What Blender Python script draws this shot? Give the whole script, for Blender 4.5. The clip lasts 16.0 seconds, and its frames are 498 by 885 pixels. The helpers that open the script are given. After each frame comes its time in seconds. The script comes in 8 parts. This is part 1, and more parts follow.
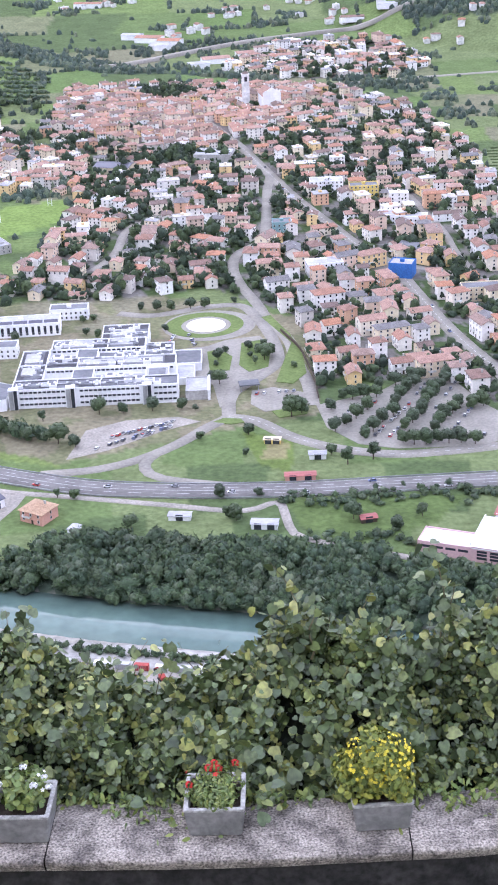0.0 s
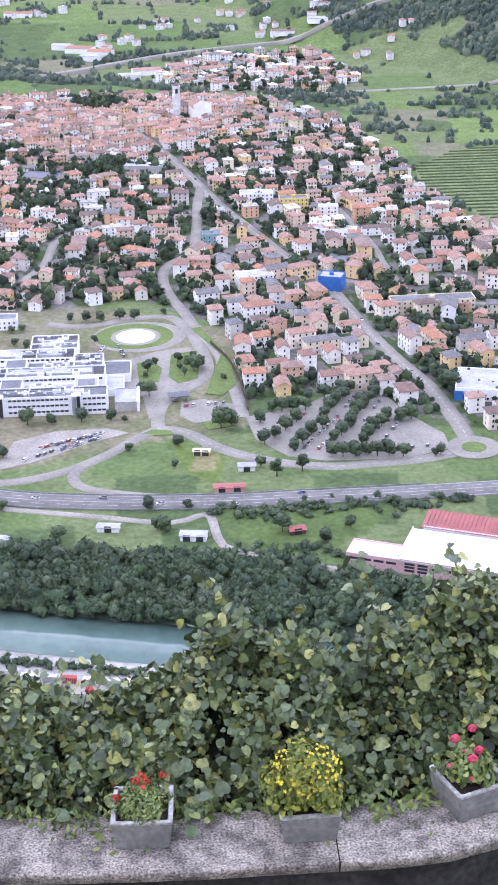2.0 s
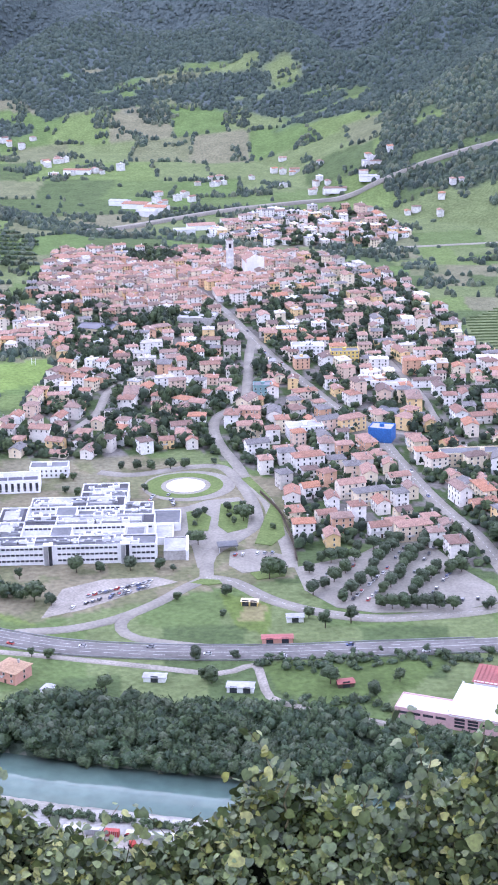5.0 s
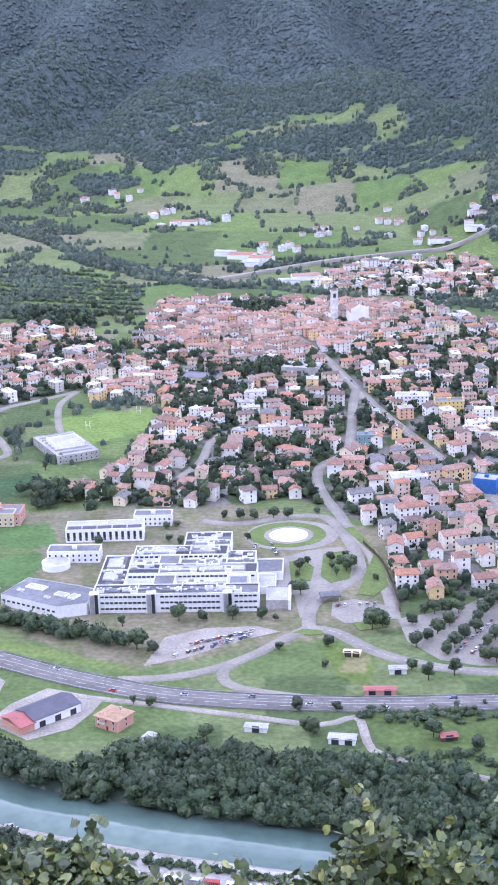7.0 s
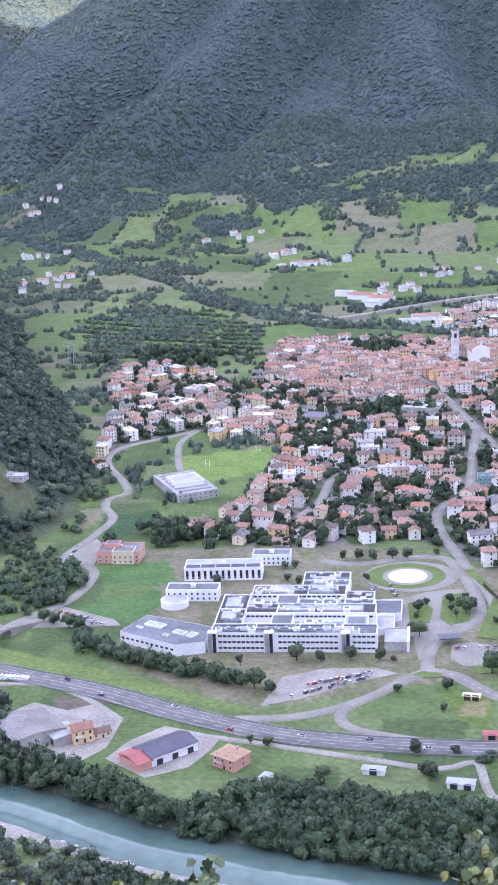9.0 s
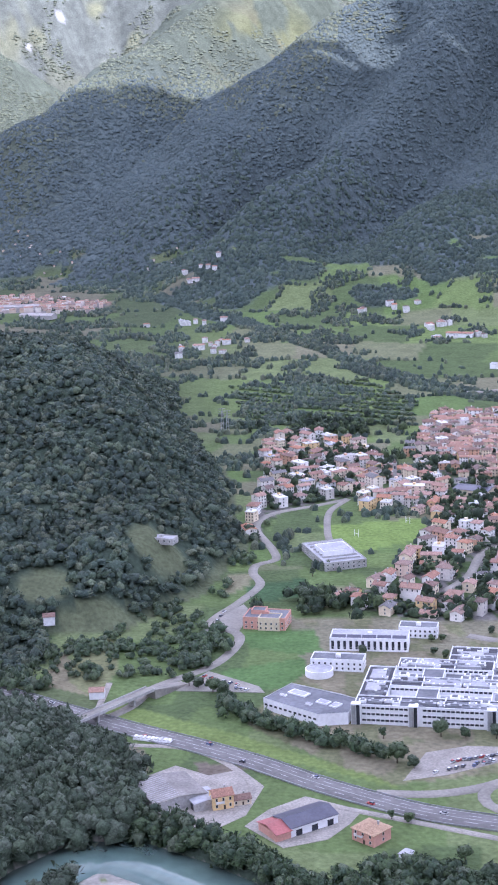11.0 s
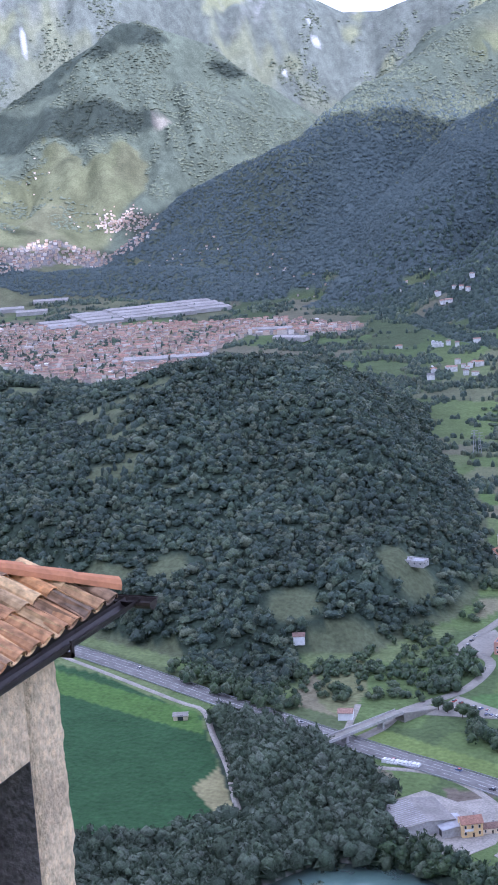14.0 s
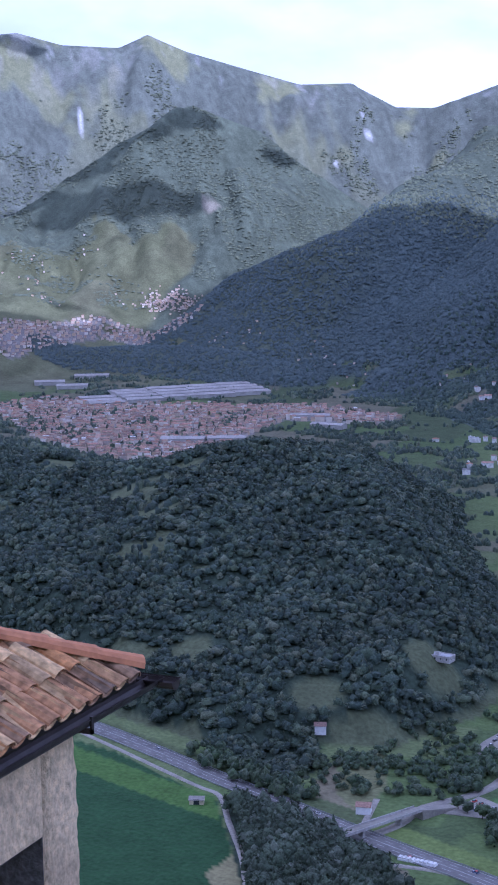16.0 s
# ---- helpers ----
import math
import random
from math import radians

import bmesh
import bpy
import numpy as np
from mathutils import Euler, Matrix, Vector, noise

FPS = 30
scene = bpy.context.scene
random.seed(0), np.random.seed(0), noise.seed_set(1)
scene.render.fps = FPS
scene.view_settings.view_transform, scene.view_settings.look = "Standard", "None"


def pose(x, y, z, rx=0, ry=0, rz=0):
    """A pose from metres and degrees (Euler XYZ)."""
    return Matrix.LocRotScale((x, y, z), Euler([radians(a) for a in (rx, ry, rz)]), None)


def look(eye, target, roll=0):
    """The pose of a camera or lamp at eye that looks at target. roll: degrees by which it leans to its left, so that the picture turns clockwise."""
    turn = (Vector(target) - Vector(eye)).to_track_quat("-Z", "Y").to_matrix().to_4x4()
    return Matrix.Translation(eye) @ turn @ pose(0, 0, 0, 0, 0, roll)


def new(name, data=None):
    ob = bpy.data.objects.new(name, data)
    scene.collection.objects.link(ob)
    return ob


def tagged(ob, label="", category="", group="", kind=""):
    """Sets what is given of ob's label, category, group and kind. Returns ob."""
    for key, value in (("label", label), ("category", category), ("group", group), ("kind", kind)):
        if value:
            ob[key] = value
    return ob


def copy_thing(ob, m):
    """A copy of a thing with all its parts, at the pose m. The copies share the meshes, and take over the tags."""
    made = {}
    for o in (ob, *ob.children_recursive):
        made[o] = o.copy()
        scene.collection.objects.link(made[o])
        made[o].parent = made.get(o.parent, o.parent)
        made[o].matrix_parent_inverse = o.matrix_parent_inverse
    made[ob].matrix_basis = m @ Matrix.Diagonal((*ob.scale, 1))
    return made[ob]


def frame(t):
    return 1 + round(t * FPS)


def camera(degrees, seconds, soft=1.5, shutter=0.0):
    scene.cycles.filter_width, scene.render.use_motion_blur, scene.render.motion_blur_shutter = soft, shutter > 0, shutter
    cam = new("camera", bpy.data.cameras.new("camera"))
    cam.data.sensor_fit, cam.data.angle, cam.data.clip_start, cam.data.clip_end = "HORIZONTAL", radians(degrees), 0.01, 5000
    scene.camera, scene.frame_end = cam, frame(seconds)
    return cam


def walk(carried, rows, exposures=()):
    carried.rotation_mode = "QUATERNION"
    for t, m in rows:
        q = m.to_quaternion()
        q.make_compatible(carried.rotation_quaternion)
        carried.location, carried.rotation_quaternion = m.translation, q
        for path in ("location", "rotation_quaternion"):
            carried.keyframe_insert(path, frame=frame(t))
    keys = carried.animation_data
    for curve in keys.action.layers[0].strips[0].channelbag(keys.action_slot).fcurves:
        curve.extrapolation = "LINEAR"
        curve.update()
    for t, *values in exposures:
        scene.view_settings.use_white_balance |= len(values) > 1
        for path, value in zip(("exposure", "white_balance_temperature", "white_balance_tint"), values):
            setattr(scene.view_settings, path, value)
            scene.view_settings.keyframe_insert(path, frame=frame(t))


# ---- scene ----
# The camera turns on a high terrace above the valley; the place it stands on hardly shifts.
EYE = 350.0
cam = camera(18.55, 16.0, soft=1.9)
ROWS = [  # seconds, yaw, pitch, roll in degrees
    (0.0, -0.0, -24.6, -2.546),
    (0.5, -1.032, -24.48, -2.062),
    (1.0, -1.617, -24.509, -1.806),
    (1.5, -2.155, -24.463, -1.542),
    (2.0, -2.934, -24.238, -1.092),
    (2.5, -3.643, -23.831, -0.757),
    (3.0, -3.719, -22.726, -0.666),
    (3.2, -3.675, -22.193, -0.694),
    (5.3, -0.404, -18.324, -1.19),
    (5.5, 0.039, -18.218, -1.281),
    (6.0, 1.074, -17.794, -1.512),
    (6.5, 1.894, -17.109, -1.67),
    (7.0, 2.963, -16.617, -1.881),
    (7.5, 4.104, -16.1, -2.105),
    (8.0, 5.121, -15.595, -2.233),
    (8.5, 6.244, -15.308, -2.507),
    (9.0, 7.548, -14.95, -2.707),
    (9.2, 8.361, -14.727, -2.569),
    (11.5, 14.59, -11.728, -2.468),
    (12.0, 16.223, -11.505, -2.706),
    (12.5, 17.836, -11.328, -2.9),
    (13.0, 19.816, -11.191, -3.228),
    (13.5, 21.436, -11.053, -3.445),
    (14.0, 22.795, -10.86, -3.633),
    (14.5, 23.855, -10.754, -3.211),
    (15.0, 25.038, -10.762, -2.549),
    (15.5, 25.858, -9.669, -1.743),
    (16.0, 23.971, -7.659, -0.672),
]
walk(cam, [(t, pose(0, 0, EYE) @ pose(0, 0, 0, 0, 0, yaw) @ pose(0, 0, 0, 90 + pitch) @ pose(0, 0, 0, 0, 0, roll)) for t, yaw, pitch, roll in ROWS],
     [(0.0, 1.06, 5600, 27), (5.5, 1.08, 5350, 32), (9.0, 0.86, 5300, 32), (11.5, 0.64, 5330, 34), (12.5, 0.70, 5400, 36), (14.5, 0.32, 4850, 29), (15.0, 0.25, 4750, 29), (15.5, 0.08, 4600, 30), (16.0, -0.32, 4600, 37)])

# ---- light ----
SUN_DIR = Vector((0.60, -0.52, 0.61)).normalized()      # towards the sun
world = bpy.data.worlds.new("world")
scene.world = world
world.use_nodes = True
wn, wl = world.node_tree.nodes, world.node_tree.links
wn.clear()
sky = wn.new("ShaderNodeTexSky")
sky.sky_type, sky.sun_disc = "NISHITA", False
sky.sun_elevation = math.asin(SUN_DIR.z)
sky.sun_rotation = math.atan2(SUN_DIR.x, SUN_DIR.y)
sky.altitude, sky.dust_density = 600, 1.5
blue = wn.new("ShaderNodeBackground")
blue.inputs["Strength"].default_value = 0.10
wl.new(sky.outputs[0], blue.inputs["Color"])
white = wn.new("ShaderNodeBackground")
white.inputs["Strength"].default_value = 1.7
coord = wn.new("ShaderNodeTexCoord")
cloud_noise = wn.new("ShaderNodeTexNoise")
cloud_noise.inputs["Scale"].default_value, cloud_noise.inputs["Detail"].default_value = 3.2, 9.0
cloud_noise.inputs["Roughness"].default_value = 0.58
cloud_map = wn.new("ShaderNodeMapping")
cloud_map.inputs["Scale"].default_value, cloud_map.inputs["Location"].default_value = (1, 1, 2.2), (0.35, 0.1, 0.2)
wl.new(coord.outputs["Generated"], cloud_map.inputs["Vector"])
wl.new(cloud_map.outputs[0], cloud_noise.inputs["Vector"])
cloud_ramp = wn.new("ShaderNodeValToRGB")
cloud_ramp.color_ramp.elements[0].position, cloud_ramp.color_ramp.elements[1].position = 0.31, 0.43
wl.new(cloud_noise.outputs[0], cloud_ramp.inputs[0])
tone_noise = wn.new("ShaderNodeTexNoise")
tone_noise.inputs["Scale"].default_value, tone_noise.inputs["Detail"].default_value = 5.0, 8.0
wl.new(cloud_map.outputs[0], tone_noise.inputs["Vector"])
tone = wn.new("ShaderNodeValToRGB")
tone.color_ramp.elements[0].position, tone.color_ramp.elements[0].color = 0.35, (0.62, 0.67, 0.76, 1)
tone.color_ramp.elements[1].position, tone.color_ramp.elements[1].color = 0.6, (1, 0.99, 0.97, 1)
wl.new(tone_noise.outputs[0], tone.inputs[0])
wl.new(tone.outputs[0], white.inputs["Color"])
mix = wn.new("ShaderNodeMixShader")
wl.new(cloud_ramp.outputs[0], mix.inputs[0])
wl.new(blue.outputs[0], mix.inputs[1])
wl.new(white.outputs[0], mix.inputs[2])
wl.new(mix.outputs[0], wn.new("ShaderNodeOutputWorld").inputs[0])
sun = new("sun", bpy.data.lights.new("sun", "SUN"))
sun.data.energy, sun.data.angle, sun.data.color = 5.0, radians(0.6), (1.0, 0.935, 0.82)
sun.matrix_world = look(tuple(SUN_DIR * 3000), (0, 0, 0))

# ---- materials ----


def ramp_node(nodes, stops):
    r = nodes.new("ShaderNodeValToRGB")
    el = r.color_ramp.elements
    while len(el) < len(stops):
        el.new(0.5)
    for e, (p, c) in zip(el, stops):
        e.position, e.color = p, (*c, 1)
    return r


def material(name, color, color2=None, grain=1.0, patch=0.1, rough=0.8, bump=0.3, bump_scale=None, metal=0.0, vary=None, by="object", attr=None, spec=0.35, var=0.35, dist=0.05):
    """A procedural surface: grain and patch are noise scales per metre, vary a list of colours picked by object or by island."""
    m = bpy.data.materials.new(name)
    m.use_nodes = True
    n, l = m.node_tree.nodes, m.node_tree.links
    bsdf = n["Principled BSDF"]
    bsdf.inputs["Roughness"].default_value = rough
    bsdf.inputs["Metallic"].default_value = metal
    bsdf.inputs["Specular IOR Level"].default_value = spec
    geo = n.new("ShaderNodeNewGeometry")
    fine, wide = n.new("ShaderNodeTexNoise"), n.new("ShaderNodeTexNoise")
    for t, s, d in ((fine, grain, 5.0), (wide, patch, 4.0)):
        t.inputs["Scale"].default_value, t.inputs["Detail"].default_value = s, d
        l.new(geo.outputs["Position"], t.inputs["Vector"])
    color2 = color2 or tuple(c * 0.65 for c in color)
    if attr:
        base = n.new("ShaderNodeVertexColor")
        base.layer_name = attr
        base_out = base.outputs["Color"]
    elif vary:
        if by == "object":
            src = n.new("ShaderNodeObjectInfo").outputs["Random"]
        else:
            src = geo.outputs["Random Per Island"]
        rp = ramp_node(n, [((i + 0.5) / len(vary), c) for i, c in enumerate(vary)])
        rp.color_ramp.interpolation = "CONSTANT"
        for i, e in enumerate(rp.color_ramp.elements):
            e.position = i / len(vary)
        l.new(src, rp.inputs[0])
        base_out = rp.outputs[0]
    else:
        rp = ramp_node(n, [(0.35, color2), (0.65, color)])
        l.new(wide.outputs[0], rp.inputs[0])
        base_out = rp.outputs[0]
    shade = ramp_node(n, [(0.3, (1 - var,) * 3), (0.7, (1 + var * 0.6,) * 3)])
    l.new(fine.outputs[0], shade.inputs[0])
    mul = n.new("ShaderNodeMix")
    mul.data_type, mul.blend_type = "RGBA", "MULTIPLY"
    mul.inputs["Factor"].default_value = 1.0
    l.new(base_out, mul.inputs["A"])
    l.new(shade.outputs[0], mul.inputs["B"])
    out = mul.outputs["Result"]
    if attr or vary:
        shade2 = ramp_node(n, [(0.35, (1 - var * 0.5,) * 3), (0.65, (1 + var * 0.3,) * 3)])
        l.new(wide.outputs[0], shade2.inputs[0])
        mul2 = n.new("ShaderNodeMix")
        mul2.data_type, mul2.blend_type = "RGBA", "MULTIPLY"
        mul2.inputs["Factor"].default_value = 1.0
        l.new(out, mul2.inputs["A"])
        l.new(shade2.outputs[0], mul2.inputs["B"])
        out = mul2.outputs["Result"]
    l.new(out, bsdf.inputs["Base Color"])
    if bump:
        b = n.new("ShaderNodeBump")
        b.inputs["Strength"].default_value, b.inputs["Distance"].default_value = bump, dist
        tex = fine
        if bump_scale:
            tex = n.new("ShaderNodeTexNoise")
            tex.inputs["Scale"].default_value, tex.inputs["Detail"].default_value = bump_scale, 6.0
            l.new(geo.outputs["Position"], tex.inputs["Vector"])
        l.new(tex.outputs[0], b.inputs["Height"])
        l.new(b.outputs[0], bsdf.inputs["Normal"])
    return m


GRASS = (0.10, 0.17, 0.035)
M_LAND = material("land", GRASS, attr="land", grain=0.30, patch=0.05, rough=0.95, bump=0.8, bump_scale=0.22, dist=2.0, spec=0.1, var=0.28)
M_ASPHALT = material("asphalt", (0.295, 0.276, 0.235), (0.225, 0.210, 0.18), grain=0.6, patch=0.06, rough=0.85, bump=0.1, var=0.2)
M_HIGHWAY = material("highway_asphalt", (0.185, 0.176, 0.165), (0.14, 0.133, 0.125), grain=0.4, patch=0.05, rough=0.8, bump=0.1, var=0.2)
M_GRAVEL = material("gravel", (0.36, 0.33, 0.285), (0.27, 0.25, 0.215), grain=0.8, patch=0.08, rough=0.95, var=0.3)
M_LAWN = material("mown_grass", (0.155, 0.205, 0.07), (0.12, 0.165, 0.055), grain=0.5, patch=0.08, rough=0.95, bump=0.3, spec=0.1, var=0.25)
M_LINE = material("road_paint", (0.58, 0.58, 0.56), (0.42, 0.42, 0.40), grain=1.0, patch=0.2, rough=0.7, bump=0, var=0.15)
WALLS = [(0.82, 0.78, 0.72), (0.86, 0.84, 0.80), (0.75, 0.64, 0.47), (0.78, 0.57, 0.29), (0.80, 0.72, 0.60), (0.80, 0.70, 0.52), (0.62, 0.58, 0.53), (0.84, 0.80, 0.75), (0.66, 0.41, 0.27), (0.85, 0.82, 0.78), (0.75, 0.58, 0.46), (0.86, 0.85, 0.83)]
OLD_WALLS = [(0.62, 0.55, 0.48), (0.55, 0.45, 0.36), (0.72, 0.67, 0.61), (0.50, 0.41, 0.34), (0.62, 0.50, 0.40), (0.58, 0.46, 0.33), (0.46, 0.40, 0.36)]
M_WALLS = material("plaster", WALLS[0], vary=WALLS, grain=0.7, patch=0.15, rough=0.9, bump=0.1, var=0.12)
M_WALLS_I = material("plaster_far", WALLS[0], vary=WALLS, by="island", grain=0.7, patch=0.15, rough=0.9, bump=0, var=0.12)
ROOFS = [(0.34, 0.185, 0.130), (0.28, 0.165, 0.125), (0.22, 0.142, 0.115), (0.39, 0.195, 0.120), (0.18, 0.130, 0.112), (0.38, 0.245, 0.195), (0.19, 0.182, 0.18), (0.34, 0.210, 0.160), (0.28, 0.195, 0.160), (0.36, 0.225, 0.175)]
M_ROOF = material("roof_tiles", ROOFS[0], vary=ROOFS, grain=1.2, patch=0.3, rough=0.9, bump=0.5, bump_scale=2.5, var=0.32)
M_ROOF_I = material("roof_tiles_far", ROOFS[0], vary=ROOFS, by="island", grain=1.2, patch=0.3, rough=0.9, bump=0.2, var=0.32)
M_ROOF_OLD = material("old_roof_tiles", ROOFS[0], vary=[(0.35, 0.200, 0.145), (0.28, 0.168, 0.125), (0.38, 0.225, 0.165), (0.22, 0.142, 0.112), (0.39, 0.26, 0.20), (0.31, 0.182, 0.132), (0.19, 0.135, 0.11)], by="island", grain=1.2, patch=0.3, rough=0.9, bump=0.2, var=0.32)
M_WALLS_OLD = material("old_plaster", OLD_WALLS[0], vary=OLD_WALLS, by="island", grain=0.7, patch=0.15, rough=0.9, bump=0, var=0.15)
M_FLAT_I = material("flat_roofs_far", (0.5, 0.5, 0.5), vary=[(0.56, 0.55, 0.54), (0.34, 0.34, 0.35), (0.70, 0.70, 0.70), (0.44, 0.42, 0.40)], by="island", grain=0.6, patch=0.1, rough=0.9, bump=0, var=0.2)
M_GLASS_DARK = material("window_glass", (0.03, 0.035, 0.04), grain=0.5, patch=0.2, rough=0.15, bump=0, spec=0.6, var=0.3)
M_TRIM = material("white_trim", (0.80, 0.79, 0.77), grain=1, patch=0.3, rough=0.7, bump=0, var=0.1)
M_CONCRETE = material("concrete", (0.45, 0.44, 0.42), (0.34, 0.33, 0.31), grain=0.8, patch=0.1, rough=0.9, bump=0.2, var=0.2)
M_WHITE = material("white_render", (0.85, 0.85, 0.85), (0.76, 0.76, 0.77), grain=0.6, patch=0.08, rough=0.75, bump=0.05, var=0.1)
M_FLATROOF = material("flat_roof_membrane", (0.215, 0.22, 0.235), (0.14, 0.145, 0.155), grain=0.4, patch=0.06, rough=0.9, bump=0.1, var=0.2)
M_METAL = material("grey_metal", (0.5, 0.51, 0.53), (0.36, 0.37, 0.39), grain=1.0, patch=0.2, rough=0.45, bump=0.05, metal=0.6, var=0.15)
FOLIAGE = [(0.056, 0.084, 0.060), (0.074, 0.106, 0.068), (0.046, 0.070, 0.056), (0.096, 0.126, 0.076), (0.064, 0.090, 0.068), (0.122, 0.144, 0.092), (0.052, 0.078, 0.058)]
M_FOREST = material("forest_foliage", FOLIAGE[0], vary=FOLIAGE, by="island", grain=0.9, patch=0.012, rough=0.7, bump=0.8, bump_scale=1.3, dist=0.6, spec=0.22, var=0.5)
# Distance haze is put into these leaf colours as blue.
M_HAZEWOOD = material("haze_blue_foliage", FOLIAGE[0], vary=[(0.080, 0.106, 0.104), (0.086, 0.112, 0.108), (0.075, 0.100, 0.100), (0.092, 0.118, 0.112), (0.081, 0.107, 0.105)], by="island", grain=0.5, patch=0.006, rough=0.85, bump=0.1, bump_scale=0.8, dist=0.6, spec=0.12, var=0.15)
M_FOOTWOOD = material("foothill_foliage", FOLIAGE[0], vary=[(0.056, 0.080, 0.066), (0.066, 0.090, 0.072), (0.048, 0.070, 0.060), (0.076, 0.102, 0.078)], by="island", grain=0.5, patch=0.02, rough=0.85, bump=0.1, bump_scale=0.8, dist=0.6, spec=0.12, var=0.25)
# Paler olive leaf tones; sunlight and haze are put into the colour.
M_SUNWOOD = material("sunlit_foliage", FOLIAGE[0], vary=[(0.118, 0.140, 0.098), (0.128, 0.150, 0.102), (0.110, 0.132, 0.094), (0.140, 0.158, 0.106)], by="island", grain=0.5, patch=0.006, rough=0.8, bump=0.5, bump_scale=0.8, dist=0.6, spec=0.15, var=0.35)
M_TREE = material("tree_foliage", FOLIAGE[0], vary=[(0.046, 0.076, 0.030), (0.058, 0.090, 0.034), (0.042, 0.066, 0.030), (0.052, 0.078, 0.038)], by="object", grain=1.2, patch=0.1, rough=0.6, bump=0.8, bump_scale=1.6, dist=0.6, spec=0.45, var=0.45)
GREENS = [(0.046, 0.080, 0.034), (0.060, 0.098, 0.038), (0.036, 0.064, 0.034), (0.074, 0.110, 0.048), (0.050, 0.082, 0.042), (0.100, 0.130, 0.074), (0.042, 0.074, 0.036), (0.068, 0.100, 0.044)]
M_GARDEN = material("garden_foliage", GREENS[0], vary=[(0.030, 0.050, 0.026), (0.040, 0.064, 0.030), (0.052, 0.080, 0.034), (0.026, 0.042, 0.026), (0.070, 0.100, 0.042), (0.036, 0.056, 0.032)], by="island", grain=0.9, patch=0.1, rough=0.7, bump=0.8, bump_scale=1.3, dist=0.6, spec=0.25, var=0.5)
M_RIVERSIDE = material("riverside_foliage", GREENS[0], vary=GREENS, by="island", grain=0.9, patch=0.012, rough=0.6, bump=0.8, bump_scale=1.3, dist=0.6, spec=0.35, var=0.5)
M_BARK = material("bark", (0.10, 0.075, 0.055), grain=3, patch=0.6, rough=0.95, bump=0.4)


def water_material():
    m = material("river_water", (0.125, 0.188, 0.160), (0.10, 0.158, 0.138), grain=0.12, patch=0.02, rough=0.12, bump=0.12, bump_scale=0.35, dist=0.3, spec=0.5, var=0.15)
    return m


M_WATER = water_material()

# ---- helpers of this scene ----


def raw_mesh(name, verts, faces, mat=None, smooth=False, mat_index=None):
    """A mesh from arrays; faces all with the same number of corners."""
    verts, faces = np.asarray(verts, np.float32), np.asarray(faces, np.int32)
    me = bpy.data.meshes.new(name)
    me.vertices.add(len(verts))
    me.vertices.foreach_set("co", verts.ravel())
    k = faces.shape[1]
    me.loops.add(faces.size)
    me.loops.foreach_set("vertex_index", faces.ravel())
    me.polygons.add(len(faces))
    me.polygons.foreach_set("loop_start", np.arange(0, faces.size, k, dtype=np.int32))
    if smooth:
        me.polygons.foreach_set("use_smooth", np.ones(len(faces), bool))
    for one in (mat if isinstance(mat, (list, tuple)) else [mat]):
        if one:
            me.materials.append(one)
    if mat_index is not None:
        me.polygons.foreach_set("material_index", np.asarray(mat_index, np.int32))
    me.update(calc_edges=True)
    return me


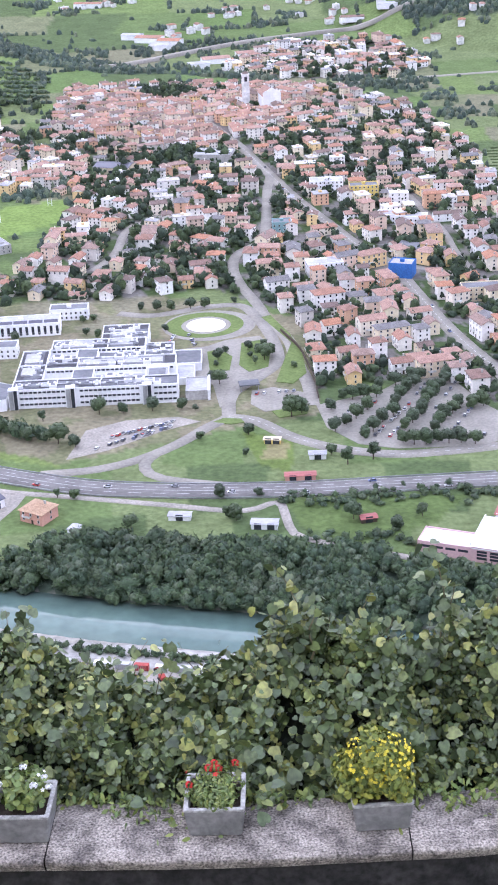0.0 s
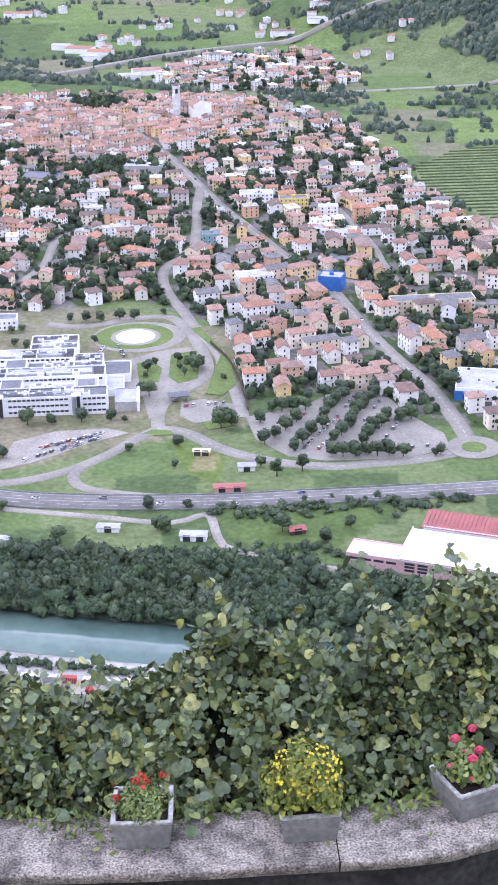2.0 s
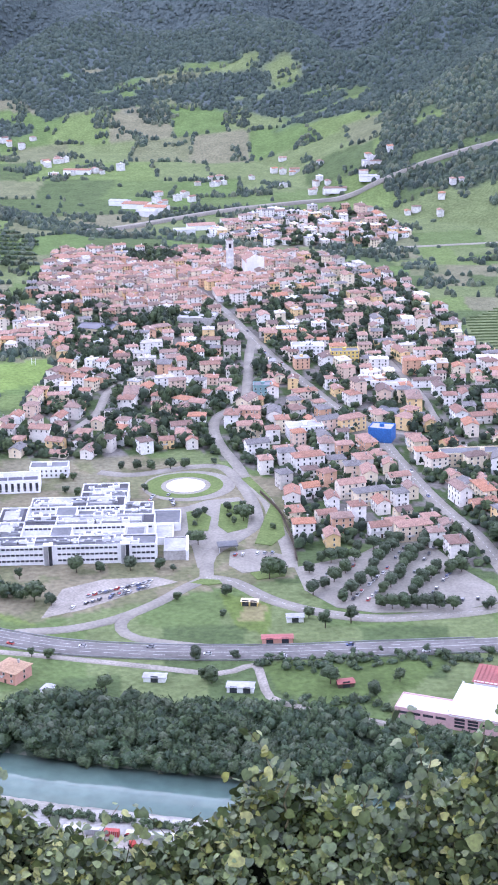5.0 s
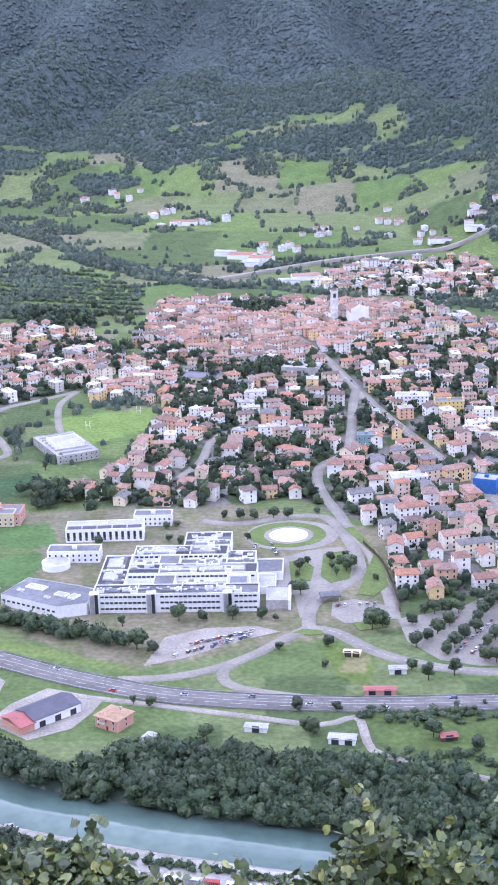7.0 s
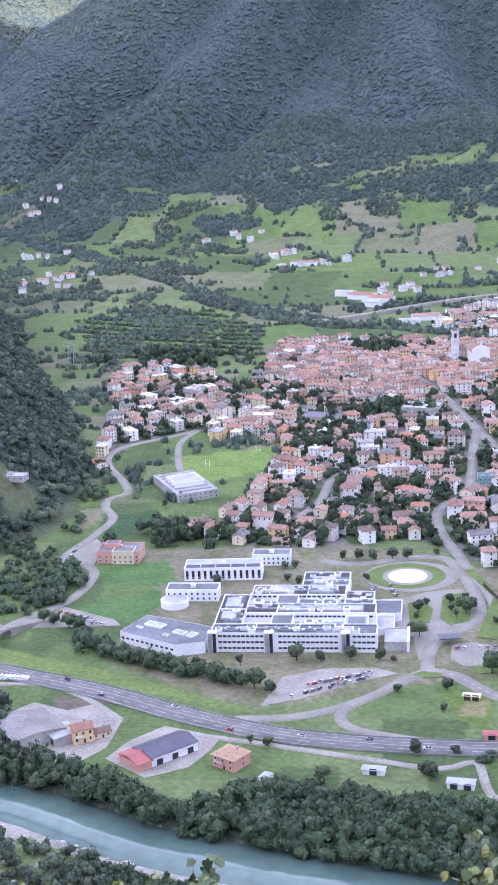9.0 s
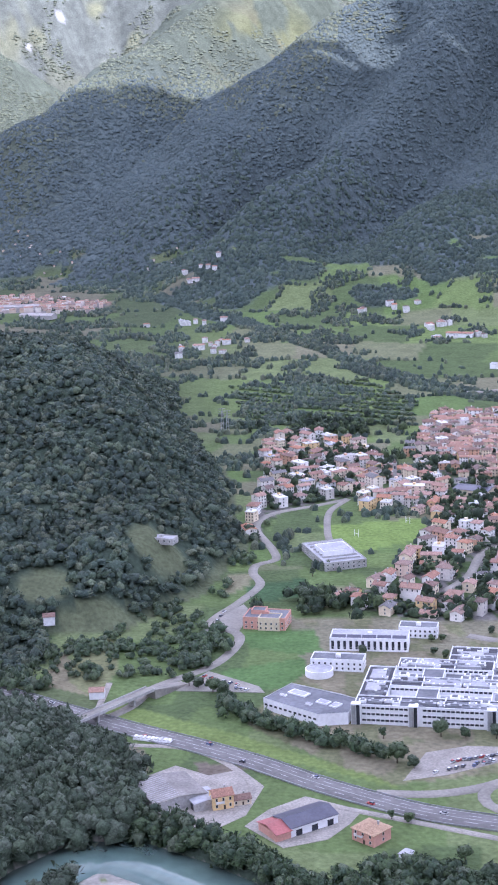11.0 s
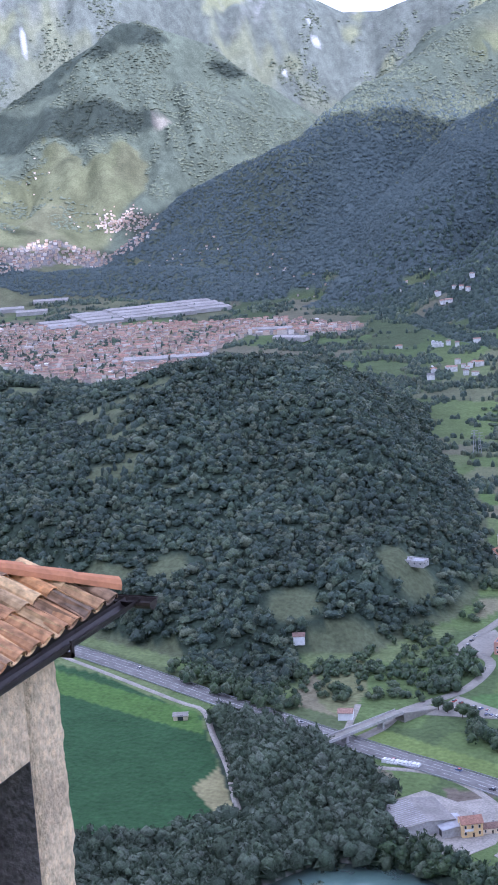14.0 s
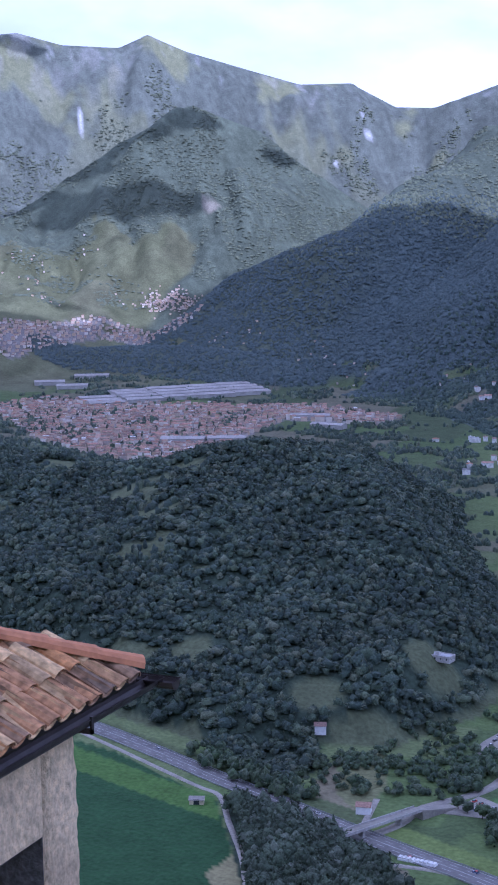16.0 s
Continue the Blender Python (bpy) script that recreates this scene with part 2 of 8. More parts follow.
class Shape:
    """Collects boxes, prisms and quads into one mesh."""

    def __init__(self):
        self.v, self.f, self.m = [], [], []

    def face(self, pts, m=0):
        i = len(self.v)
        self.v += [tuple(p) for p in pts]
        self.f.append(tuple(range(i, i + len(pts))))
        self.m.append(m)

    def solid(self, pts, faces, m=0):
        i = len(self.v)
        self.v += [tuple(p) for p in pts]
        self.f += [tuple(i + a for a in f) for f in faces]
        self.m += [m] * len(faces)

    def box(self, x0, y0, z0, x1, y1, z1, m=0, spin=0.0):
        p = [(x, y, z) for z in (z0, z1) for x, y in ((x0, y0), (x1, y0), (x1, y1), (x0, y1))]
        if spin:
            cx, cy, c, s = (x0 + x1) / 2, (y0 + y1) / 2, math.cos(spin), math.sin(spin)
            p = [(cx + (x - cx) * c - (y - cy) * s, cy + (x - cx) * s + (y - cy) * c, z) for x, y, z in p]
        self.solid(p, [(0, 3, 2, 1), (4, 5, 6, 7), (0, 1, 5, 4), (1, 2, 6, 5), (2, 3, 7, 6), (3, 0, 4, 7)], m)
        return self

    def gable(self, hx, hy, z, rise, over=0.6, thick=0.25, m=0):
        """A gable roof with its ridge along x, as a closed slab."""
        X, Y = hx + over, hy + over
        drop = rise * over / hy
        a = [(-X, -Y, z - drop), (X, -Y, z - drop), (X, Y, z - drop), (-X, Y, z - drop), (-X, 0, z + rise), (X, 0, z + rise)]
        b = [(x, y, q + thick) for x, y, q in a]
        self.solid(a + b, [(6, 7, 11, 10), (9, 10, 11, 8), (0, 4, 5, 1), (3, 2, 5, 4), (0, 1, 7, 6), (2, 3, 9, 8), (1, 5, 11, 7), (5, 2, 8, 11), (0, 6, 10, 4), (4, 10, 9, 3)], m)
        return self

    def hip(self, hx, hy, z, rise, over=0.7, thick=0.22, m=0):
        X, Y = hx + over, hy + over
        r = max(X - Y, 0.3)
        z -= rise * over / Y
        a = [(-X, -Y, z), (X, -Y, z), (X, Y, z), (-X, Y, z)]
        b = [(x, y, q + thick) for x, y, q in a] + [(-r, 0, z + rise + thick), (r, 0, z + rise + thick)]
        self.solid(a + b, [(0, 3, 2, 1), (0, 1, 5, 4), (1, 2, 6, 5), (2, 3, 7, 6), (3, 0, 4, 7), (4, 5, 9, 8), (6, 7, 8, 9), (5, 6, 9), (7, 4, 8)], m)
        return self

    def mesh(self, name, mats, smooth=False):
        me = bpy.data.meshes.new(name)
        me.from_pydata(self.v, [], self.f)
        for one in (mats if isinstance(mats, (list, tuple)) else [mats]):
            me.materials.append(one)
        me.polygons.foreach_set("material_index", np.asarray(self.m, np.int32))
        if smooth:
            me.polygons.foreach_set("use_smooth", np.ones(len(self.f), bool))
        me.update()
        return me


def part(name, data, parent, label="", m=None):
    ob = new(name, data)
    ob.parent = parent
    if m is not None:
        ob.matrix_basis = m
    if label:
        ob["label"] = label
    return ob


def lattice(ix, iy, seed):
    h = (ix.astype(np.int64) * 374761393 + iy.astype(np.int64) * 668265263 + seed * 974634777) & 0x7FFFFFFF
    h = ((h ^ (h >> 13)) * 1274126177) & 0x7FFFFFFF
    return ((h ^ (h >> 16)) & 0xFFFF) / 65535.0


def value_noise(x, y, seed=0):
    x, y = np.asarray(x, float), np.asarray(y, float)
    ix, iy = np.floor(x), np.floor(y)
    fx, fy = x - ix, y - iy
    fx, fy = fx * fx * (3 - 2 * fx), fy * fy * (3 - 2 * fy)
    a, b = lattice(ix, iy, seed), lattice(ix + 1, iy, seed)
    c, d = lattice(ix, iy + 1, seed), lattice(ix + 1, iy + 1, seed)
    return (a * (1 - fx) + b * fx) * (1 - fy) + (c * (1 - fx) + d * fx) * fy


def fbm(x, y, octaves=4, seed=0):
    s, a, t = 0, 1.0, 0
    for o in range(octaves):
        s = s + a * value_noise(x * 2 ** o, y * 2 ** o, seed + o)
        t, a = t + a, a * 0.5
    return s / t


def smooth(a, b, x):
    t = np.clip((np.asarray(x, float) - a) / (b - a), 0, 1)
    return t * t * (3 - 2 * t)


def along(pts, x, y):
    """Distance from (x, y) to a polyline, and its third coordinate there, if it has one."""
    x, y = np.asarray(x, float), np.asarray(y, float)
    best, zed = np.full(x.shape, 1e9), np.zeros(x.shape)
    for p, q in zip(pts[:-1], pts[1:]):
        dx, dy = q[0] - p[0], q[1] - p[1]
        t = np.clip(((x - p[0]) * dx + (y - p[1]) * dy) / (dx * dx + dy * dy + 1e-9), 0, 1)
        d = np.hypot(x - p[0] - t * dx, y - p[1] - t * dy)
        near = d < best
        best = np.where(near, d, best)
        if len(p) > 2:
            zed = np.where(near, p[2] + t * (q[2] - p[2]), zed)
    return best, zed


def inside(poly, x, y):
    x, y = np.asarray(x, float), np.asarray(y, float)
    r = np.zeros(x.shape, bool)
    for (x0, y0), (x1, y1) in zip(poly, poly[1:] + poly[:1]):
        r ^= ((y0 > y) != (y1 > y)) & (x < (x1 - x0) * (y - y0) / ((y1 - y0) or 1e-9) + x0)
    return r


def curve_points(pts, step=6.0):
    """Points at even steps on a smooth line through pts."""
    p = [Vector((*q[:2], 0)) for q in pts]
    p = [p[0] * 2 - p[1]] + p + [p[-1] * 2 - p[-2]]
    out = []
    for a, b, c, d in zip(p, p[1:], p[2:], p[3:]):
        n = max(2, int((c - b).length / step))
        for i in range(n):
            t = i / n
            out.append(0.5 * (2 * b + (c - a) * t + (2 * a - 5 * b + 4 * c - d) * t * t + (3 * b - a - 3 * c + d) * t ** 3))
    out.append(p[-2])
    return [(q.x, q.y) for q in out]

# ---- plan of the valley ----
RIVER = [(260, 500), (130, 532), (75, 551), (36, 562), (-14, 575), (-65, 588), (-116, 604), (-142, 613), (-166, 626), (-190, 640), (-222, 654), (-244, 652), (-260, 626), (-275, 580), (-300, 520), (-420, 470), (-560, 440), (-800, 420)]
HIGHWAY = [(420, 716), (250, 710), (128, 705), (74, 704), (28, 703), (-15, 705), (-50, 709), (-85, 716), (-116, 728), (-149, 744), (-184, 764), (-221, 781), (-258, 796), (-301, 815), (-356, 841), (-398, 860), (-446, 884), (-512, 916), (-560, 937), (-700, 1000), (-900, 1075)]
ROAD_MAIN = [(-30, 1560), (3, 1450), (27, 1346), (48, 1257), (71, 1178), (92, 1107), (109, 1069), (121, 998), (132, 934), (143, 887), (153, 850), (158, 815), (161, 785), (162, 768)]
ROAD_BEND = [(30, 1340), (25, 1279), (22, 1202), (17, 1141), (-2, 1108), (-6, 1074), (-1, 1035), (10, 991), (18, 950), (28, 922), (32, 882), (37, 845), (38, 812)]
ROAD_RING = [(-11, 800), (-9, 833), (8, 859), (20, 884), (18, 924), (8, 968), (-2, 990), (-22, 991), (-61, 978), (-85, 985)]
ROAD_EAST = [(-11, 800), (4, 794), (25, 768), (49, 751), (78, 741), (108, 742), (135, 746), (152, 752)]
ROAD_WEST = [(-11, 800), (-24, 786), (-38, 768), (-59, 749), (-83, 738), (-112, 735)]
ROAD_LOOP = [(-31, 777), (-46, 760), (-55, 748), (-56, 736), (-47, 724), (-19, 714), (5, 709)]
ROAD_LOW = [(-130, 716), (-92, 706), (-42, 692), (-5, 682), (13, 690), (17, 672), (20, 656), (32, 646), (52, 637), (78, 624), (115, 606), (160, 590)]
ROAD_FIELD = [(-600, 945), (-500, 893), (-420, 850), (-396, 838), (-372, 800), (-345, 758), (-322, 715), (-306, 690)]
ROAD_FARM = [(-302, 870), (-291, 804), (-280, 785), (-261, 778), (-231, 778), (-207, 767), (-186, 747), (-177, 727), (-182, 700)]
ROAD_HILL = [(-289, 806), (-276, 835), (-272, 863), (-262, 880), (-243, 910), (-237, 950), (-243, 972), (-266, 990), (-256, 1040), (-250, 1081), (-262, 1110), (-264, 1132), (-252, 1148), (-262, 1180), (-288, 1239), (-285, 1285), (-248, 1321), (-225, 1345)]
ROAD_SCHOOL = [(-225, 1345), (-234, 1300), (-226, 1240), (-214, 1190)]
ROAD_TOWN = [(-110, 1080), (-96, 1120), (-90, 1180), (-70, 1215), (-30, 1222)]
ROAD_EAST_TOWN = [(109, 1069), (150, 1040), (190, 1005), (240, 985)]
ROAD_LINK = [(143, 1250), (150, 1200), (158, 1140), (160, 1090), (166, 1030)]
ROAD_FAR = [(-160, 1868), (-129, 1879), (-45, 1940), (58, 1993), (193, 2022), (400, 2030), (600, 2010)]
ROAD_BACK = [(-110, 1720), (20, 1755), (80, 1700), (140, 1720), (260, 1740), (420, 1760)]
ROUNDABOUT = (163, 757)
ROADS = [(HIGHWAY, 17), (ROAD_MAIN, 10), (ROAD_BEND, 8), (ROAD_RING, 8), (ROAD_EAST, 9), (ROAD_WEST, 8), (ROAD_LOOP, 6.5), (ROAD_LOW, 4.5), (ROAD_FIELD, 3.5), (ROAD_FARM, 4), (ROAD_HILL, 7), (ROAD_SCHOOL, 6), (ROAD_TOWN, 7), (ROAD_EAST_TOWN, 7), (ROAD_LINK, 6), (ROAD_FAR, 11), (ROAD_BACK, 8)]
HELIPAD = (-25, 954)
TOWN = [(-20, 1030), (40, 960), (40, 835), (95, 850), (150, 800), (200, 760), (420, 740), (420, 1180), (250, 1180), (225, 1290), (215, 1390), (190, 1560), (170, 1600), (110, 1700), (-184, 1740), (-200, 1560), (-160, 1420), (-135, 1260), (-150, 1120), (-185, 1040), (-110, 1012)]
OLD_TOWN = [(105, 1690), (60, 1560), (20, 1490), (-60, 1440), (-150, 1500), (-190, 1600), (-184, 1740), (-40, 1730), (60, 1700)]
WEST_TOWN = [(-190, 1420), (-225, 1350), (-250, 1330), (-278, 1300), (-282, 1190), (-292, 1220), (-318, 1420), (-350, 1560), (-330, 1640), (-240, 1560)]
BACK_TOWN = [(-20, 1830), (70, 1760), (180, 1740), (230, 1800), (190, 1960), (60, 1950)]
FAR_TOWN = [(-986, 2012), (-996, 2137), (-990, 2380), (-830, 2400), (-818, 2490), (-1000, 2560), (-1190, 2500), (-1330, 2440), (-1500, 2480), (-1600, 2300), (-1439, 2218), (-1283, 2072), (-1099, 1994)]
FAR_TOWN_UP = [(-1900, 2700), (-1853, 2914), (-1772, 3060), (-1669, 3090), (-1486, 3095), (-1502, 3035), (-1690, 2985), (-1730, 2935), (-1745, 2809), (-1755, 2726)]
SPORT = [(-235, 1250), (-150, 1285), (-133, 1225), (-192, 1172)]
CROP = [(-640, 930), (-500, 888), (-420, 843), (-398, 836), (-310, 690), (-325, 660), (-420, 640), (-640, 720)]
VINES = [(224, 1330), (230, 1385), (280, 1445), (420, 1470), (420, 1230), (300, 1205), (262, 1200)]
PARK_BIG = [(40, 812), (78, 828), (98, 850), (122, 846), (136, 804), (150, 778), (150, 758), (124, 747), (80, 748), (60, 756), (44, 780)]
PARK_HOSP = [(-100, 752), (-78, 762), (-48, 785), (-27, 796), (-40, 804), (-70, 802), (-92, 790)]
LAWN_WEST = [(-236, 900), (-188, 930), (-180, 905), (-190, 872), (-222, 868)]
LAWN_WEST2 = [(-228, 945), (-238, 972), (-190, 985), (-178, 945), (-190, 936)]
GRASS_STRIP = [(-560, 952), (-330, 856), (-262, 828), (-200, 800), (-110, 752), (-100, 742), (-150, 762), (-262, 806), (-340, 842), (-560, 944)]
HILL_RIDGE = [(-1500, 1500, 95), (-928, 1424, 98), (-797, 1445, 100), (-666, 1455, 118), (-572, 1390, 138), (-520, 1400, 136), (-475, 1430, 104), (-440, 1480, 55)]
HILL_SPUR = [(-572, 1390, 132), (-470, 1200, 78), (-420, 1080, 42), (-400, 1000, 14)]
SPUR = [(-802, 3201, 383), (-713, 3304, 432), (-606, 3396, 487), (-529, 3480, 546), (-441, 3573, 609)] + [(100, 4000, 900), (700, 3900, 950), (1600, 3500, 950)]
HIGH_SPUR = [(-1498, 3230, 209), (-1411, 3181, 272), (-1263, 3157, 325), (-1163, 3174, 361), (-1076, 3225, 403), (-1071, 3269, 425), (-1010, 3414, 492), (-966, 3551, 547), (-912, 3740, 636), (-830, 3964, 742)]
PEAK_SPUR = [(-1836, 3777, 700), (-1760, 3730, 620), (-1670, 3670, 520), (-1590, 3610, 420), (-1530, 3570, 330)]
STREAM = [(-760, 2560), (-472, 2238), (-386, 2132), (-285, 1983), (-217, 1915), (-130, 1850), (0, 1790), (110, 1715), (220, 1660), (420, 1640)]
PEAK = [(-2480, 3380, 330), (-2265, 3537, 415), (-2121, 3625, 520), (-2000, 3693, 610), (-1836, 3777, 704), (-1684, 3847, 640), (-1530, 3911, 516), (-1401, 3959, 424)]
BACK_RIDGE = [(-3300, 3300, 900), (-2750, 3780, 990), (-2548, 3949, 955), (-2506, 3976, 960), (-2393, 4045, 925), (-2248, 4128, 917), (-2172, 4168, 955), (-2068, 4221, 905), (-1868, 4313, 840), (-1758, 4359, 805), (-1616, 4414, 806), (-1488, 4458, 733), (-1362, 4440, 724), (-1170, 4448, 783), (-900, 4500, 900), (-300, 4600, 1100)]
TERRACES = [(-2900, 2900, 560), (-2500, 3150, 480), (-2182, 3353, 398), (-2061, 3428, 365), (-1962, 3486, 300), (-1874, 3534, 205)]
WOOD_RIDGE = [(-1720, 2860, 112), (-1560, 2880, 122), (-1420, 2870, 124), (-1270, 2830, 118), (-1140, 2800, 96)]
EAST_WOOD = [(252, 2380, 60), (330, 2350, 110), (520, 2300, 200), (900, 2100, 320)]
RAVINES = [[(-190, 3420), (-216, 3330), (-243, 3162), (-313, 3036), (-392, 2822), (-470, 2640)], [(60, 3400), (87, 3223), (143, 3097), (215, 2960), (250, 2700)], [(-440, 3400), (-470, 3245), (-505, 3144), (-580, 3020), (-690, 2890)]]
FOOT = [(-450, 2930, 195), (-300, 2900, 190), (0, 2850, 185), (240, 2800, 190), (700, 2600, 300)]


def ridge(pts, x, y, slope, blunt):
    best = np.full(np.shape(x), -1e9)
    for p, q in zip(pts[:-1], pts[1:]):
        dx, dy = q[0] - p[0], q[1] - p[1]
        t = np.clip(((x - p[0]) * dx + (y - p[1]) * dy) / (dx * dx + dy * dy + 1e-9), 0, 1)
        d = np.hypot(x - p[0] - t * dx, y - p[1] - t * dy)
        best = np.maximum(best, p[2] + t * (q[2] - p[2]) - slope * (np.sqrt(d * d + blunt * blunt) - blunt))
    return best


FOOT_MEADOWS = [[(-370, 970), (-326, 997), (-322, 980), (-370, 960)], [(-366, 963), (-330, 977), (-312, 972), (-289, 866), (-309, 852), (-350, 852), (-362, 885), (-348, 918)], [(-530, 950), (-466, 948), (-428, 912), (-439, 895), (-520, 930)]]     # strip, orchard meadow, roadside meadow
HILL_EDGE = [(-540, 1900), (-480, 1700), (-418, 1550), (-366, 1435), (-312, 1260), (-284, 1164), (-292, 1060), (-330, 972), (-420, 925), (-520, 955), (-700, 1030), (-1000, 1160), (-1700, 1350), (-1700, 1950)]


def wooded_hill(x, y):
    """The wooded hill: a broad back with a steep flank towards the town."""
    h = np.maximum(ridge(HILL_RIDGE, x + 60 * (fbm(x / 120, y / 120, 3, 8) - 0.5), y, 0.30, 60), ridge(HILL_SPUR, x, y, 0.42, 50))
    d, _ = along(HILL_EDGE + HILL_EDGE[:1], x, y)
    d = np.where(inside(HILL_EDGE, x, y), d, -d)
    return np.minimum(h, 0.95 * d - 1 + 10 * (fbm(x / 45, y / 45, 3, 18) - 0.5))


def remember(rule):
    """Keeps the last answer, as the same places are asked for several times in a row."""
    last = [None, None, None]

    def run(x, y):
        if last[0] is not x or last[1] is not y:
            last[:] = [x, y, rule(x, y)]
        return last[2]
    return run


@remember
def forest_line(x, y):
    """Positive where the woods at the foot of the mountains begin."""
    a = np.degrees(np.arctan2(-x, y))
    lim = np.interp(a, [-30, -14, -9, -7, -4, 0, 4, 8, 11, 14, 18, 22, 27, 36], [1900, 2040, 2100, 2230, 2450, 2520, 2540, 2550, 2530, 2580, 2780, 3100, 3850, 3850])
    return np.hypot(x, y) - lim + 460 * (fbm(x / 120, y / 85, 4, 31) - 0.5)


def only(mask, fill, rule, x, y):
    """rule(x, y) where mask holds, fill elsewhere."""
    x, y = np.asarray(x, float), np.asarray(y, float)
    out = np.full(x.shape, float(fill))
    if mask.any():
        out[mask] = rule(x[mask], y[mask])
    return out


@remember
def rise(x, y):
    return only((np.hypot(x, y) > 1750) & (np.asarray(y) > 0), -600, mountains, x, y)


@remember
def hill_height(x, y):
    x, y = np.asarray(x, float), np.asarray(y, float)
    return only((x < -240) & (x > -1720) & (y > 860) & (y < 2000), -300, wooded_hill, x, y)


def mountains(x, y):
    """How high the mountains stand over the valley floor, with gullies."""
    w1 = (fbm(x / 420, y / 420, 4, 11) - 0.5)
    wx, wy = x + 130 * w1, y + 130 * (fbm(x / 380, y / 380, 3, 21) - 0.5)
    gully = np.abs(fbm(wx / 260, wy / 520, 3, 5) - 0.5) * 2
    h = np.maximum.reduce([
        ridge(SPUR, x + 0.5 * (wx - x), y + 0.5 * (wy - y), 0.74, 40), ridge(HIGH_SPUR, x + 0.5 * (wx - x), y + 0.5 * (wy - y), 0.82, 40), ridge(PEAK, x + 0.12 * (wx - x), y + 0.12 * (wy - y), 0.85, 14), ridge(PEAK_SPUR, wx, wy, 0.8, 20), ridge(BACK_RIDGE, x + 0.1 * (wx - x), y + 0.1 * (wy - y), 1.25, 20),
        ridge(TERRACES, wx, wy, 0.45, 60), ridge(FOOT, wx, wy, 0.42, 120), ridge(EAST_WOOD, wx, wy, 0.5, 60)])
    # ravines with raised shoulders
    for line in RAVINES:
        d = along(line, wx, wy)[0]
        h = h + smooth(60, 200, h) * (34 * np.exp(-((d - 150) / 70) ** 2) - 72 * np.exp(-(d / 62) ** 2))
    # rills run down the faces of the high ridges and die out at their crests
    down = np.abs(fbm((0.9 * wx + 0.45 * wy) / 95, (0.9 * wy - 0.45 * wx) / 420, 3, 25) - 0.5) * 2
    crest = np.minimum.reduce([along(q, x, y)[0] for q in (PEAK, BACK_RIDGE, SPUR, HIGH_SPUR)])
    far = smooth(3400, 3800, np.hypot(x, y))
    return h + ((gully - 0.32) * smooth(40, 320, h) * (120 - 20 * far) + (down - 0.3) * 60 * far) * smooth(0, 130, crest)


def height(x, y):
    x, y = np.asarray(x, float), np.asarray(y, float)
    r = np.hypot(x, y)
    z = 0.055 * np.maximum(r - 1900, 0) + smooth(1500, 2600, r) * 10 * (fbm(x / 160, y / 160, 3, 2) - 0.5)
    az = np.degrees(np.arctan2(-x, y))
    z = z + 0.15 * np.maximum(r - 3250, 0) * smooth(19, 23, az)
    hill = hill_height(x, y)
    z = np.maximum(z, hill + (30 * (fbm(x / 130, y / 130, 3, 9) - 0.5) + 16 * (fbm(x / 48, y / 48, 3, 19) - 0.5)) * smooth(5, 50, hill))
    z = np.maximum(z, ridge(WOOD_RIDGE, x, y, 0.62, 30))
    z = np.maximum(z, rise(x, y))
    # the valley side on which the terrace stands
    s = np.where(y > 0, np.hypot(0.55 * x, np.maximum(y, 0)), y)
    side = np.interp(s, [-3000, -300, -30, -6, 8.9, 9.6, 14, 40, 260, 515, 4000], [1500, 520, 356, 341.5, 341.5, 341.2, 337, 305, 150, 0, -3000])
    z = np.maximum(z, side + 12 * (fbm(x / 40, y / 40, 4, 3) - 0.5) * smooth(30, 120, s))
    d, _ = along(RIVER, x, y)
    bank = -7.5 + 7.0 * smooth(12, 23, d)
    return np.where((d < 27) & (z < 25), np.minimum(z, bank), z)


def hgt(x, y):
    if -235 < x < 450 and 690 < y < 1480 and math.hypot(x, y) < 1500:
        return 0.0      # the flat valley floor
    return float(height(np.array([x]), np.array([y]))[0])


